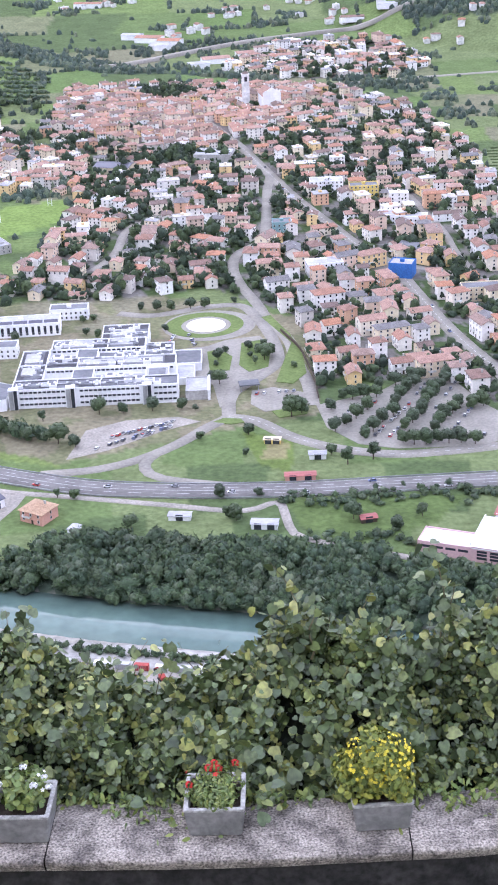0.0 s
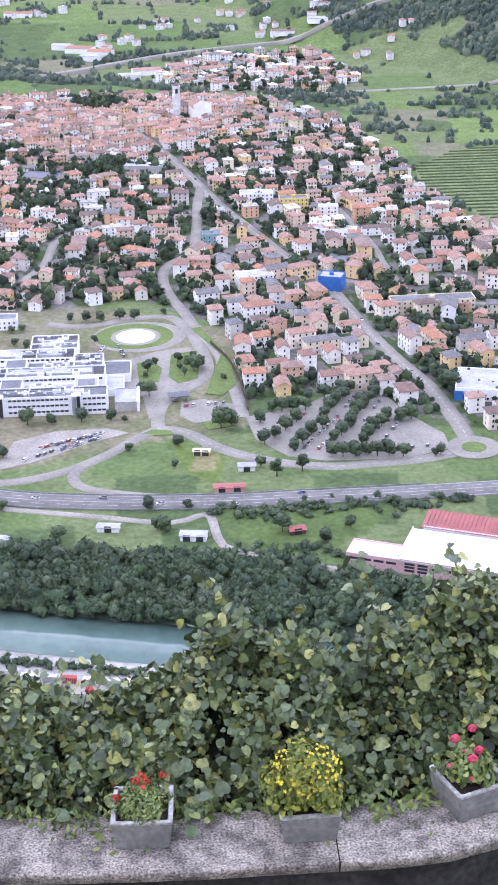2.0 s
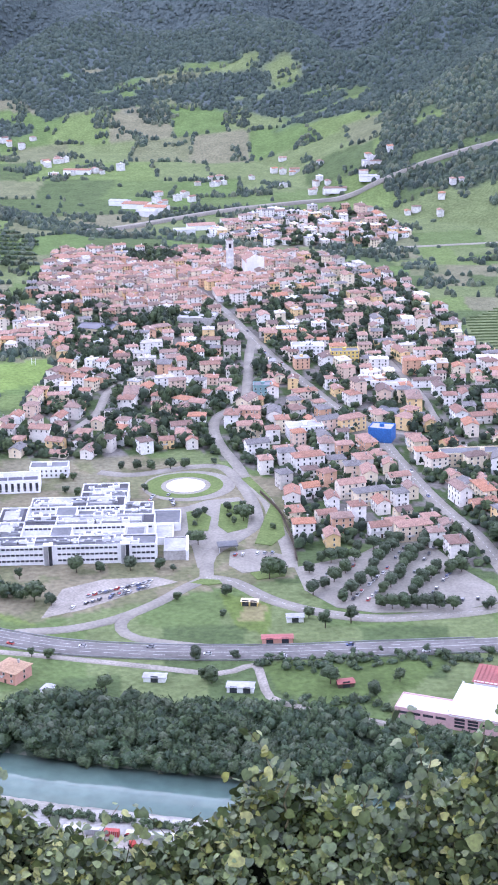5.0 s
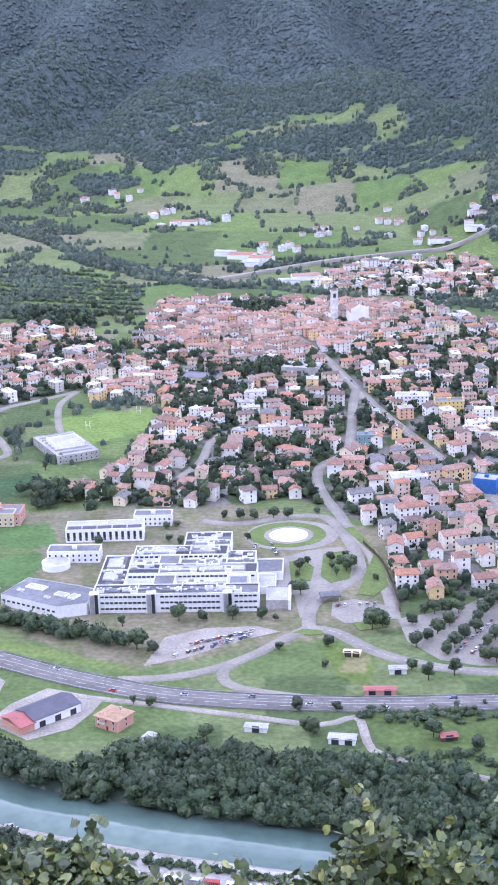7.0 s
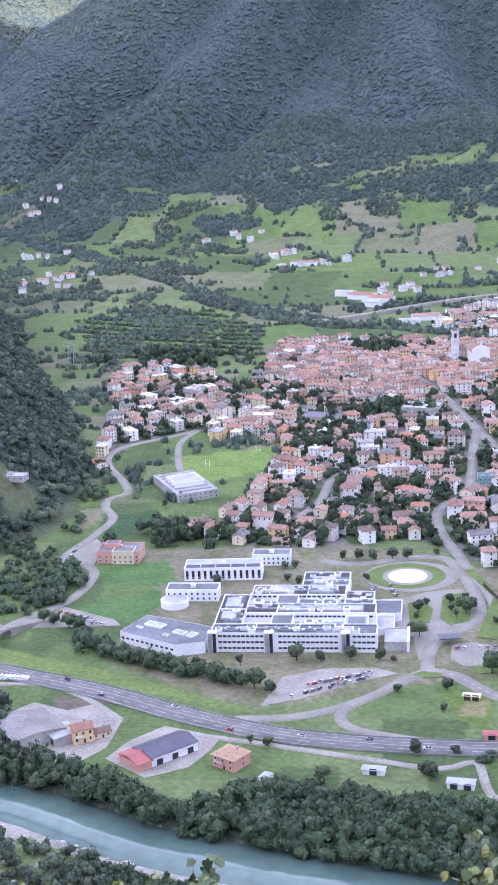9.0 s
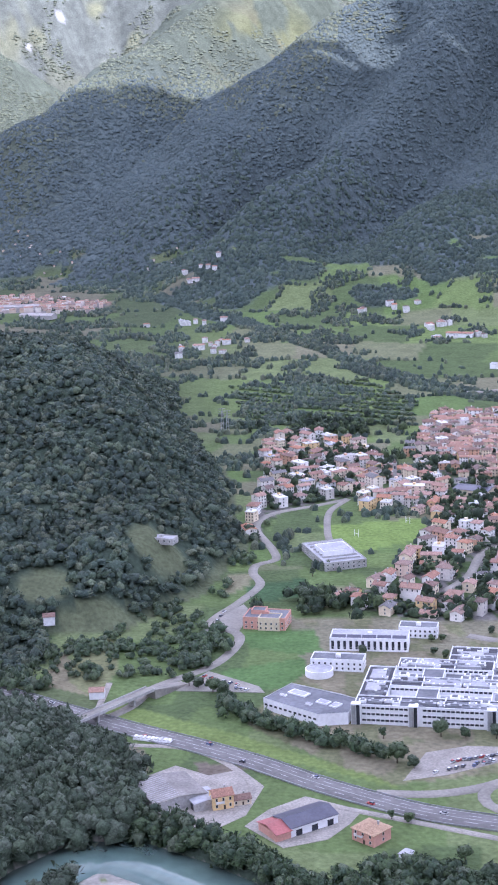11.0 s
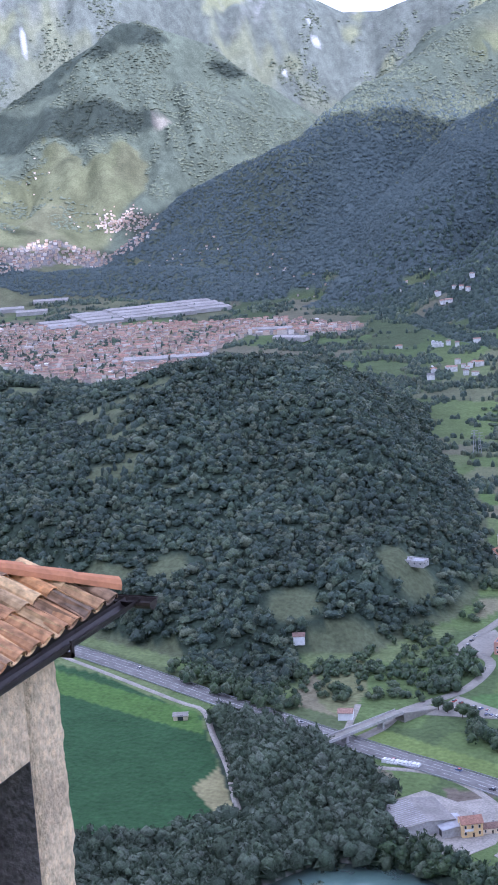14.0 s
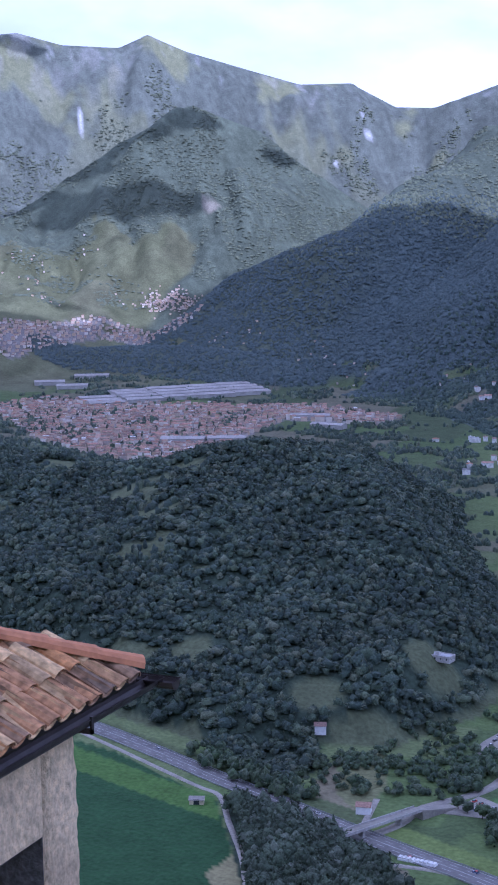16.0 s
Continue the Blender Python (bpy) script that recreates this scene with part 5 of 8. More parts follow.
def house(length, width, floors, roof, label):
    """A rendered house: walls, tiled roof, chimney, door, windows and a balcony."""
    ob = tagged(new("house"), label, "house", "houses of the town")
    hx, hy, z = length / 2, width / 2, floors * 2.9 + 0.6
    s = Shape().box(-hx, -hy, -1.5, hx, hy, z)
    lift = hy * 0.38
    if roof == "gable":
        for e in (-hx, hx):
            s.face([(e, -hy, z), (e, hy, z), (e, 0, z + lift)] if e > 0 else [(e, hy, z), (e, -hy, z), (e, 0, z + lift)])
    part("wall", s.mesh("wall", M_WALLS), ob)
    r = Shape()
    (r.gable if roof == "gable" else r.hip)(hx, hy, z, lift)
    part("roof", r.mesh("roof", M_ROOF), ob)
    part("chimney", Shape().box(-0.4, -0.4, -1.2, 0.4, 0.4, 1.3).box(-0.55, -0.55, 1.3, 0.55, 0.55, 1.5).mesh("chimney", M_CONCRETE), ob, m=Matrix.Translation((hx * 0.4, hy * 0.3, z + lift * 0.8)))
    part("door", Shape().box(-0.6, -0.08, 0, 0.6, 0.05, 2.2).mesh("door", M_BARK), ob, m=Matrix.Translation((hx * 0.1, -hy, 0)))
    nl = max(2, int(length // 3.8))
    for fl in range(floors):
        zz = 2.0 + fl * 2.9
        for k in range(nl):
            u = -hx + (k + 0.5) * length / nl
            if not (fl == 0 and abs(u - hx * 0.1) < 1.6):
                part("window", WIN, ob, m=pose(u, -hy, zz))
            if fl == floors - 1:
                part("window", WIN, ob, m=pose(u, hy, zz, 0, 0, 180))
        for e, a in ((-hx, -90), (hx, 90)):
            part("window", WIN, ob, m=pose(e, hy * 0.1, zz, 0, 0, a))
    if floors > 1 and length > 11:
        b = Shape().box(-2.4, -1.3, -0.12, 2.4, 0, 0.06).box(-2.4, -1.3, 0.06, 2.4, -1.22, 1.0).box(-2.4, -1.22, 0.06, -2.32, 0, 1.0).box(2.32, -1.22, 0.06, 2.4, 0, 1.0)
        part("balcony", b.mesh("balcony", M_TRIM), ob, m=Matrix.Translation((-hx * 0.35, -hy, 3.4)))
    return ob


PROTO = [house(*k, lab) for k, lab in zip(HOUSE_KINDS, [
    "two-storey rendered house with a hipped clay-tile roof", "two-storey rendered house with a gabled clay-tile roof", "three-storey square house with a hipped tile roof",
    "long two-storey house with a gabled tile roof", "three-storey apartment house with a gabled tile roof", "small two-storey house with a steep tile roof",
    "three-storey apartment house with a hipped tile roof", "long three-storey apartment block with a tiled roof", "low single-storey building with a tiled roof", "broad two-storey villa with a hipped tile roof"])]
PROTO_USED = set()


def place_house(kind, x, y, turn):
    m = Matrix.Translation((x, y, hgt(x, y))) @ Matrix.Rotation(turn, 4, "Z") @ Matrix.Diagonal((0.86 + 0.24 * (x * 7.3 % 1), 0.86 + 0.2 * (y * 5.1 % 1), 0.92 + 0.2 * (x * 3.7 % 1), 1))
    if kind in PROTO_USED:
        return copy_thing(PROTO[kind], m)
    PROTO_USED.add(kind)
    PROTO[kind].matrix_basis = m
    return PROTO[kind]


# places kept free of the scattered houses: (x, y, radius)
KEEP = [(115, 1036, 14), (37, 1605, 22), (12, 1619, 14), (-20, 1395, 30), (-69, 1690, 28), (-60, 1400, 24), (-111, 1372, 26), (-189, 1401, 12), (-206, 1155, 62), (163, 757, 22), (190, 838, 32), (60, 1052, 16), (75, 1215, 18), (105, 1245, 16), (50, 1420, 18)]


STREETS = np.array([((a[0] + b[0]) / 2, (a[1] + b[1]) / 2, math.atan2(b[1] - a[1], b[0] - a[0])) for p, w in ROADS[1:] for a, b in zip(p[:-1], p[1:])])


def street_turn(x, y):
    return float(STREETS[np.argmin((STREETS[:, 0] - x) ** 2 + (STREETS[:, 1] - y) ** 2), 2])


def spots(poly, gap, tries, seed, margin=7.0, taken=None):
    g = np.random.default_rng(seed)
    px, py = [p[0] for p in poly], [p[1] for p in poly]
    x, y = g.uniform(min(px), max(px), tries), g.uniform(min(py), max(py), tries)
    ok = inside(poly, x, y) & off_road(x, y, margin) & view(x, y) & ~inside(PARK_BIG, x, y)
    for kx, ky, kr in KEEP:
        ok &= np.hypot(x - kx, y - ky) > kr
    out = taken if taken is not None else []
    first = len(out)
    cells = {}
    for c, d in out:
        cells.setdefault((int(c // gap), int(d // gap)), []).append((c, d))
    for a, b in zip(x[ok], y[ok]):
        i, j = int(a // gap), int(b // gap)
        if all((a - c) ** 2 + (b - d) ** 2 > gap * gap for u in (i - 1, i, i + 1) for v in (j - 1, j, j + 1) for c, d in cells.get((u, v), ())):
            out.append((a, b))
            cells.setdefault((i, j), []).append((a, b))
    return out[first:]


taken = []
old = spots(OLD_TOWN, 11.0, 5000, 21, 3.0, taken)
modern = spots(TOWN, 16.0, 16000, 22, 7.5, taken)
west = spots(WEST_TOWN, 15.0, 4000, 23, 7.0, taken)
west += spots([(-250, 1460), (-150, 1450), (-140, 1290), (-205, 1300), (-215, 1352)], 15.0, 2500, 27, 6.0, taken)
back = spots(BACK_TOWN, 15.0, 3000, 24, 7.0, taken)
modern.sort(key=lambda p: math.hypot(*p))
g = np.random.default_rng(33)
near_houses, rest = modern[:210], modern[210:]
for x, y in near_houses:
    k = int(g.choice(10, p=[0.16, 0.14, 0.12, 0.10, 0.09, 0.10, 0.08, 0.05, 0.06, 0.10]))
    place_house(k, x, y, street_turn(x, y) + float(g.choice([0, 1.5708])) + g.normal(0, 0.08))


def joined_houses(name, label, places, seed, size=1.0, flat=0.15, roofs=None, walls=None):
    """Houses too many to tell apart, joined: walls, roofs and windows; some with flat roofs."""
    g = np.random.default_rng(seed)
    s = Shape()
    ground_z = height(np.array([q[0] for q in places]), np.array([q[1] for q in places]))
    for (x, y), zz in zip(places, ground_z):
        L, W, n = g.uniform(8, 16) * (1.5 if g.random() < 0.12 else 1), g.uniform(7.5, 11), g.integers(2, 4) + (g.random() < 0.08)
        hx, hy, z = L / 2, W / 2, n * 2.9 + 0.5
        one = Shape().box(-hx, -hy, -1.5, hx, hy, z, 0)
        lift = hy * g.uniform(0.3, 0.42)
        kind = g.random()
        if kind < flat:
            one.box(-hx - 0.2, -hy - 0.2, z, hx + 0.2, hy + 0.2, z + 0.5, 3).box(-1.2, -1.2, z + 0.5, 1.4, 1.2, z + 2.2, 0)
        elif kind < 0.62:
            for e in (-hx, hx):
                one.face([(e, -hy, z), (e, hy, z), (e, 0, z + lift)] if e > 0 else [(e, hy, z), (e, -hy, z), (e, 0, z + lift)], 0)
            one.gable(hx, hy, z, lift, m=1)
        else:
            one.hip(hx, hy, z, lift, m=1)
        if kind >= flat and size == 1:
            one.box(hx * 0.3, -0.4, z, hx * 0.3 + 0.8, 0.4, z + lift + 1.2, 0)
        for fl in range(n if size == 1 else 0):
            for k in range(3):
                u = -hx + (k + 0.5) * L / 3
                for e in (-1, 1):
                    one.box(u - 0.55, e * hy - 0.05, 1.3 + fl * 2.9, u + 0.55, e * hy + 0.05, 2.8 + fl * 2.9, 2)
            for e in (-1, 1):
                one.box(e * hx - 0.05, -0.6, 1.3 + fl * 2.9, e * hx + 0.05, 0.6, 2.8 + fl * 2.9, 2)
        a = street_turn(x, y) + float(g.choice([0, 1.5708])) + g.normal(0, 0.12)
        c, q = math.cos(a), math.sin(a)
        s.solid([(x + size * (vx * c - vy * q), y + size * (vx * q + vy * c), size * vz + zz) for vx, vy, vz in one.v], one.f)
        s.m[-len(one.m):] = one.m
    return tagged(new(name, s.mesh(name, [walls or M_WALLS_I, roofs or M_ROOF_I, M_GLASS_DARK, M_FLAT_I])), label, "houses", kind="stuff")


joined_houses("old_town_houses", "densely packed old houses with pinkish clay-tile roofs", old, 41, 1.0, 0.03, M_ROOF_OLD)
joined_houses("town_houses", "rendered houses with tiled roofs further back in town", rest, 42)
joined_houses("west_houses", "rendered houses with tiled roofs below the wooded hill", west, 43)
joined_houses("back_houses", "pale houses and workshops behind the old town", back, 44, 1.0, 0.35)
joined_houses("far_town_houses", "distant town of densely packed reddish-roofed houses", spots(FAR_TOWN, 10.0, 11000, 25, 3.0)[:2600], 45, 0.7, 0.06, M_ROOF_OLD, M_WALLS_OLD)
joined_houses("upper_town_houses", "distant reddish-roofed houses at the head of the plain", spots(FAR_TOWN_UP, 10.0, 6000, 26, 3.0)[:1100], 46, 0.62, 0.06, M_ROOF_OLD, M_WALLS_OLD)
FARMS = [(95, 2179), (144, 2080), (-69, 2045), (-189, 2209), (204, 2075), (-341, 2437), (-238, 2295), (-2, 2152), (261, 1936), (-560, 2166), (-575, 2125), (-640, 2330), (-700, 2620), (-800, 2750), (-1930, 3330), (-2000, 3250), (-1960, 3130), (-2080, 3180), (-1880, 3060), (-1361, 2900), (-1300, 2930), (-1129, 2850), (-1000, 2800)]
gf = np.random.default_rng(50)
joined_houses("mountain_village", "small sunlit village at the foot of the mountains", [(-1618 + gf.normal(0, 46), 3200 + gf.normal(0, 15)) for k in range(260)], 48, 0.38, 0.05, M_ROOF_OLD, M_WALLS_OLD)
farm_spots = [(x + gf.normal(0, 26), y + gf.normal(0, 22)) for x, y in FARMS for k in range(7)]
joined_houses("far_farms", "scattered white farmhouses among the far meadows", [p for p in farm_spots if p[1] < 2700], 47, 0.8, 0.2, None, M_TRIM)
joined_houses("mountain_farms", "tiny pale farmhouses on the mountain slopes", [p for p in farm_spots if p[1] >= 2700], 49, 0.36, 0.05, M_ROOF_OLD, M_WALLS_OLD)
# ---- hospital ----
M_DARKGLASS = material("dark_glazing", (0.045, 0.05, 0.065), (0.03, 0.033, 0.042), grain=0.6, patch=0.2, rough=0.2, bump=0, spec=0.6, var=0.3)
M_PALEROOF = material("pale_gravel_roof", (0.46, 0.46, 0.47), (0.34, 0.34, 0.36), grain=0.5, patch=0.08, rough=0.9, bump=0.1, var=0.18)
M_SOLARDARK = material("dark_bitumen", (0.085, 0.085, 0.095), (0.06, 0.06, 0.068), grain=0.5, patch=0.1, rough=0.9, bump=0.1, var=0.25)
hospital = tagged(new("hospital"), "large white modern hospital with stepped flat roofs", "hospital")


def wing(parent, x0, y0, x1, y1, h, roof_mat, name="wing", wall_mat=None, base=-1.0):
    """A flat-roofed block with a raised parapet round its sunken roof."""
    s, t = Shape(), 0.5
    s.box(x0, y0, base, x1, y1, h - 0.7, 0)
    for a in ((x0, y0, x1, y0 + t), (x0, y1 - t, x1, y1), (x0, y0 + t, x0 + t, y1 - t), (x1 - t, y0 + t, x1, y1 - t)):
        s.box(a[0], a[1], h - 0.7, a[2], a[3], h, 0)
    s.face([(x0 + t, y0 + t, h - 0.66), (x1 - t, y0 + t, h - 0.66), (x1 - t, y1 - t, h - 0.66), (x0 + t, y1 - t, h - 0.66)], 1)
    return part(name, s.mesh(name, [wall_mat or M_WHITE, roof_mat]), parent)


HWIN = Shape().box(-1.1, -0.05, -0.6, 1.1, 0.05, 0.6, 0).box(-1.2, -0.16, -0.74, 1.2, 0.02, -0.6, 1).box(-1.2, -0.12, 0.6, 1.2, 0.02, 0.70, 1).mesh("window", [M_DARKGLASS, M_TRIM])
for a in [(-138, 826, -40, 841, 12.0, M_FLATROOF), (-138, 841, -121, 892, 11.2, M_FLATROOF), (-104, 841, -91, 857, 11.6, M_FLATROOF), (-104, 873, -91, 892, 11.0, M_FLATROOF),
          (-121, 857, -42, 873, 12.6, M_FLATROOF), (-60, 841, -46, 857, 11.0, M_PALEROOF), (-62, 873, -44, 900, 10.2, M_FLATROOF), (-121, 892, -62, 909, 11.0, M_FLATROOF),
          (-91, 909, -61, 936, 10.0, M_FLATROOF), (-44, 874, -27, 897, 5.6, M_FLATROOF), (-42, 852, -31, 874, 4.6, M_PALEROOF)]:
    wing(hospital, *a)
for a in [(-121, 841, -104, 857, 6.0, M_FLATROOF), (-91, 841, -60, 857, 7.6, M_PALEROOF), (-121, 873, -104, 892, 7.0, M_FLATROOF), (-91, 873, -62, 892, 8.4, M_FLATROOF)]:
    wing(hospital, a[0], a[1], a[2], a[3], a[4], a[5], "courtyard_roof")
wing(hospital, -36, 828, -23, 850, 6.0, M_PALEROOF, "grey_block", M_CONCRETE)
part("side_wall", Shape().box(-23, 827, -1, -21.5, 851, 6.4).mesh("side_wall", M_WHITE), hospital)
for x in (-139.5, -106, -61):
    part("stair_tower", Shape().box(x, 824.6, -1, x + 5.5, 829, 12.6, 0).box(x + 3.2, 824.3, 0, x + 5.2, 824.7, 12.0, 1).mesh("stair_tower", [M_WHITE, M_DARKGLASS]), hospital, "white stair tower with dark glazing")
    part("stair_glazing", Shape().box(x + 0.4, 824.2, 0.2, x + 2.9, 824.5, 11.8).mesh("stair_glazing", M_METAL), hospital)
for fl in range(3):
    for k in range(34):
        x = -132 + k * 2.72
        if not any(t - 1.4 < x < t + 7 for t in (-106, -61)):
            part("window", HWIN, hospital, m=Matrix.Translation((x, 825.95, 2.6 + fl * 3.7)))
for k in range(28):
    part("window", HWIN, hospital, m=Matrix.Translation((-119 + k * 2.75, 856.95, 10.2)))
for k in range(18):
    part("window", HWIN, hospital, m=Matrix.Translation((-119 + k * 3.1, 891.95, 9.6)))
for k in range(14):
    part("window", HWIN, hospital, m=pose(-121 + 17 * 0 + 0.05 - 17, 845 + k * 3.2, 8.5, 0, 0, -90))
g = np.random.default_rng(17)
UNIT = [Shape().box(-a, -b, 0, a, b, c, 0).box(-a * 0.6, -b * 0.6, c, a * 0.6, b * 0.6, c + 0.35, 1).mesh("roof_unit", [m1, m2]) for a, b, c, m1, m2 in
        ((2.2, 1.3, 1.7, M_WHITE, M_METAL), (1.2, 1.2, 1.2, M_METAL, M_WHITE), (3.6, 1.2, 1.4, M_METAL, M_FLATROOF), (2.6, 2.2, 2.4, M_WHITE, M_FLATROOF))]
for x0, y0, x1, y1, z, n in [(-134, 829, -44, 838, 11.34, 26), (-118, 860, -46, 870, 11.94, 24), (-134, 846, -125, 888, 10.54, 9), (-118, 895, -66, 906, 10.34, 18), (-88, 913, -65, 932, 9.34, 10),
                             (-60, 877, -47, 897, 9.54, 9), (-118, 844, -107, 854, 6.34, 3), (-88, 844, -63, 854, 7.54, 8), (-118, 876, -107, 889, 7.34, 4), (-88, 876, -65, 889, 7.74, 9)]:
    for k in range(n):
        part("roof_unit", UNIT[int(g.integers(4))], hospital, m=Matrix.Translation((g.uniform(x0, x1), g.uniform(y0, y1), z)) @ Matrix.Scale(g.uniform(0.7, 1.15), 4))
for x0, y, x1, z in [(-134, 833, -64, 11.4), (-116, 864, -50, 12.0), (-118, 899, -70, 10.4), (-116, 901, -90, 10.4)]:
    part("duct", Shape().box(x0, y - 0.5, z, x1, y + 0.5, z + 0.9).mesh("duct", M_METAL), hospital, "grey metal ventilation duct")
for x0, y0, x1, y1, z in [(-115, 844, -107, 854, 5.4), (-117, 876, -108, 888, 6.4), (-110, 895, -96, 905, 10.4), (-84, 896, -70, 906, 10.4), (-84, 914, -70, 926, 9.4), (-100, 860, -80, 868, 12.0), (-74, 860, -50, 868, 12.0), (-135, 850, -126, 862, 10.6), (-135, 870, -126, 885, 10.6)]:
    part("roof_terrace", Shape().box(x0, y0, z, x1, y1, z + 1.1).mesh("roof_terrace", M_PALEROOF), hospital, "raised pale grey roof lantern")
for x0, y0, x1, y1, z in [(-136, 828.5, -108, 831, 11.36), (-98, 835, -64, 838.5, 11.36), (-54, 829, -43, 838, 11.36), (-90, 843, -62, 846, 6.96), (-58, 843, -48, 855, 10.36)]:
    part("roof_channel", Shape().box(x0, y0, z, x1, y1, z + 0.12).mesh("roof_channel", M_FLATROOF), hospital, "dark bitumen roof strip")
# set-back dark roofs between white upstands
for x0, y0, x1, y1, z, tone in [(-137, 839, -41, 841, 11.4, 0), (-130, 829, -112, 838, 11.4, 0), (-98, 829, -86, 834, 11.4, 0), (-80, 829, -66, 834, 11.4, 1), (-120, 858, -102, 872, 12.0, 0), (-79, 858, -75, 872, 12.0, 0), (-49, 858, -43, 872, 12.0, 0),
                                (-137, 843, -133, 890, 10.6, 0), (-124, 843, -122, 890, 10.6, 0), (-95, 893, -86, 908, 10.4, 0), (-69, 893, -63, 908, 10.4, 0), (-90, 928, -62, 935, 9.4, 0), (-90, 910, -86, 928, 9.4, 0), (-60, 890, -46, 899, 9.6, 0)]:
    part("roof_channel", Shape().box(x0, y0, z, x1, y1, z + 0.14).mesh("roof_channel", M_SOLARDARK if not tone else M_FLATROOF), hospital, "dark bitumen roof strip")
for x0, y0, x1, y1, z in [(-112, 829, -111.4, 841, 11.4), (-86, 829, -85.4, 841, 11.4), (-102, 857, -101.4, 873, 12.0), (-75, 857, -74.4, 873, 12.0), (-138, 866, -121, 866.6, 10.6), (-86, 893, -85.4, 908, 10.4), (-121, 874, -121.5, 892, 11.0), (-110, 893, -109.5, 908, 10.4), (-91, 920, -62, 920.5, 9.4), (-62, 886, -45, 886.5, 9.6)]:
    part("upstand", Shape().box(min(x0, x1), y0, z, max(x0, x1), y1, z + 0.9).mesh("upstand", M_WHITE), hospital)
# low west wing with skylights
s = Shape()
foot = [(-195, 840), (-158, 819), (-141, 824), (-139, 846), (-150, 852), (-183, 866)]
s.face([(x, y, 7.0) for x, y in foot], 1)
for (xa, ya), (xb, yb) in zip(foot, foot[1:] + foot[:1]):
    s.face([(xa, ya, -1), (xb, yb, -1), (xb, yb, 7.5), (xa, ya, 7.5)], 0)
    s.face([(xb, yb, 7.5), (xb, yb, 7.0), (xa, ya, 7.0), (xa, ya, 7.5)], 0)
part("west_wing", s.mesh("west_wing", [M_WHITE, M_FLATROOF]), hospital, "low grey wing with a dark flat roof")
for x, y, a, b in [(-175, 850, 6.5, 3.2), (-158, 838, 4.0, 2.6), (-166, 834, 2.0, 1.2), (-184, 846, 2.2, 1.2), (-150, 834, 2.6, 3.4)]:
    part("skylight", Shape().box(-a, -b, 0, a, b, 0.9, 0).box(-a * 0.8, -b * 0.8, 0.9, a * 0.8, b * 0.8, 1.0, 1).mesh("skylight", [M_WHITE, M_PALEROOF]), hospital, m=pose(x, y, 7.0, 0, 0, -28))
for k in range(11):
    t = k / 10
    part("window", HWIN, hospital, m=pose(-193.2 + 33 * t, 838.9 - 18.6 * t, 3.8, 0, 0, -29.5))
part("canopy", Shape().box(-6, -4, 3.6, 6, 4, 4.4, 0).box(-5.4, -3.4, 0, -5, -3, 3.6, 1).box(5, -3.4, 0, 5.4, -3, 3.6, 1).box(-5.4, 3, 0, -5, 3.4, 3.6, 1).box(5, 3, 0, 5.4, 3.4, 3.6, 1).mesh("canopy", [M_FLATROOF, M_METAL]), hospital, "dark flat gateway canopy over the drive", pose(1.5, 841, 0, 0, 0, 8))

# helipad lawn
hx, hy = HELIPAD


def disc(name, x, y, a, b, mat, label, z, category="pavement", seg=56, turn=0.0):
    s = Shape()
    ring = [(x + a * math.cos(t) * math.cos(turn) - b * math.sin(t) * math.sin(turn), y + a * math.cos(t) * math.sin(turn) + b * math.sin(t) * math.cos(turn)) for t in (2 * math.pi * k / seg for k in range(seg))]
    s.face([(p, q, z) for p, q in ring])
    for (p, q), (u, v) in zip(ring, ring[1:] + ring[:1]):
        s.face([(p, q, z - 1), (u, v, z - 1), (u, v, z), (p, q, z)])
    return tagged(new(name, s.mesh(name, mat)), label, category, kind="structure")


disc("pavement_3", hx + 2, hy, 31, 29, M_ASPHALT, "pale asphalt drive round the helipad lawn", 0.16)
disc("lawn_1", hx - 1, hy + 1, 26, 24, M_LAWN, "oval lawn round the hospital helipad", 0.26, "lawn")
disc("pavement_4", hx, hy, 16.5, 16.5, M_ASPHALT, "grey apron ring of the helipad", 0.32)
disc("helipad", hx, hy, 13, 13, M_WHITE, "round white concrete helipad", 0.40, "helipad")
for k, poly in enumerate([[(-24, 905), (-16, 909), (-8, 895), (-10, 872), (-22, 870)], [(-2, 918), (10, 922), (16, 900), (14, 875), (2, 868), (-4, 880)], [(30, 915), (12, 965), (18, 968), (30, 930), (36, 895), (37, 862), (28, 846), (18, 850), (24, 884)],
                          [(-20, 794), (-10, 790), (-2, 792), (-4, 797), (-14, 799)], [(14, 806), (36, 812), (34, 800), (18, 796)]]):
    apron("lawn_%d" % (k + 2), poly, M_LAWN, "small mown lawn between the hospital drives", 0.36 + 0.01 * k, "lawn")
apron("pavement_5", [(-60, 905), (-40, 912), (-24, 915), (-12, 925), (10, 930), (18, 905), (18, 868), (-2, 848), (-8, 815), (-16, 815), (-20, 850), (-40, 868), (-44, 900)], M_ASPHALT, "pale asphalt drive before the hospital entrance", 0.2)
apron("pavement_6", [(3, 838), (16, 842), (34, 832), (36, 812), (10, 806), (2, 818)], M_ASPHALT, "pale asphalt bus yard by the hospital gate", 0.24)
disc("roundabout", *ROUNDABOUT, 15, 15, M_ASPHALT, "asphalt roundabout", 0.58, "road")
disc("lawn_9", *ROUNDABOUT, 6.8, 6.8, M_LAWN, "round green roundabout island with low plants", 0.75, "lawn")
s = Shape()
wl_pts = curve_points([(24, 936), (34, 905), (38, 880), (41, 850), (42, 822)], 4)
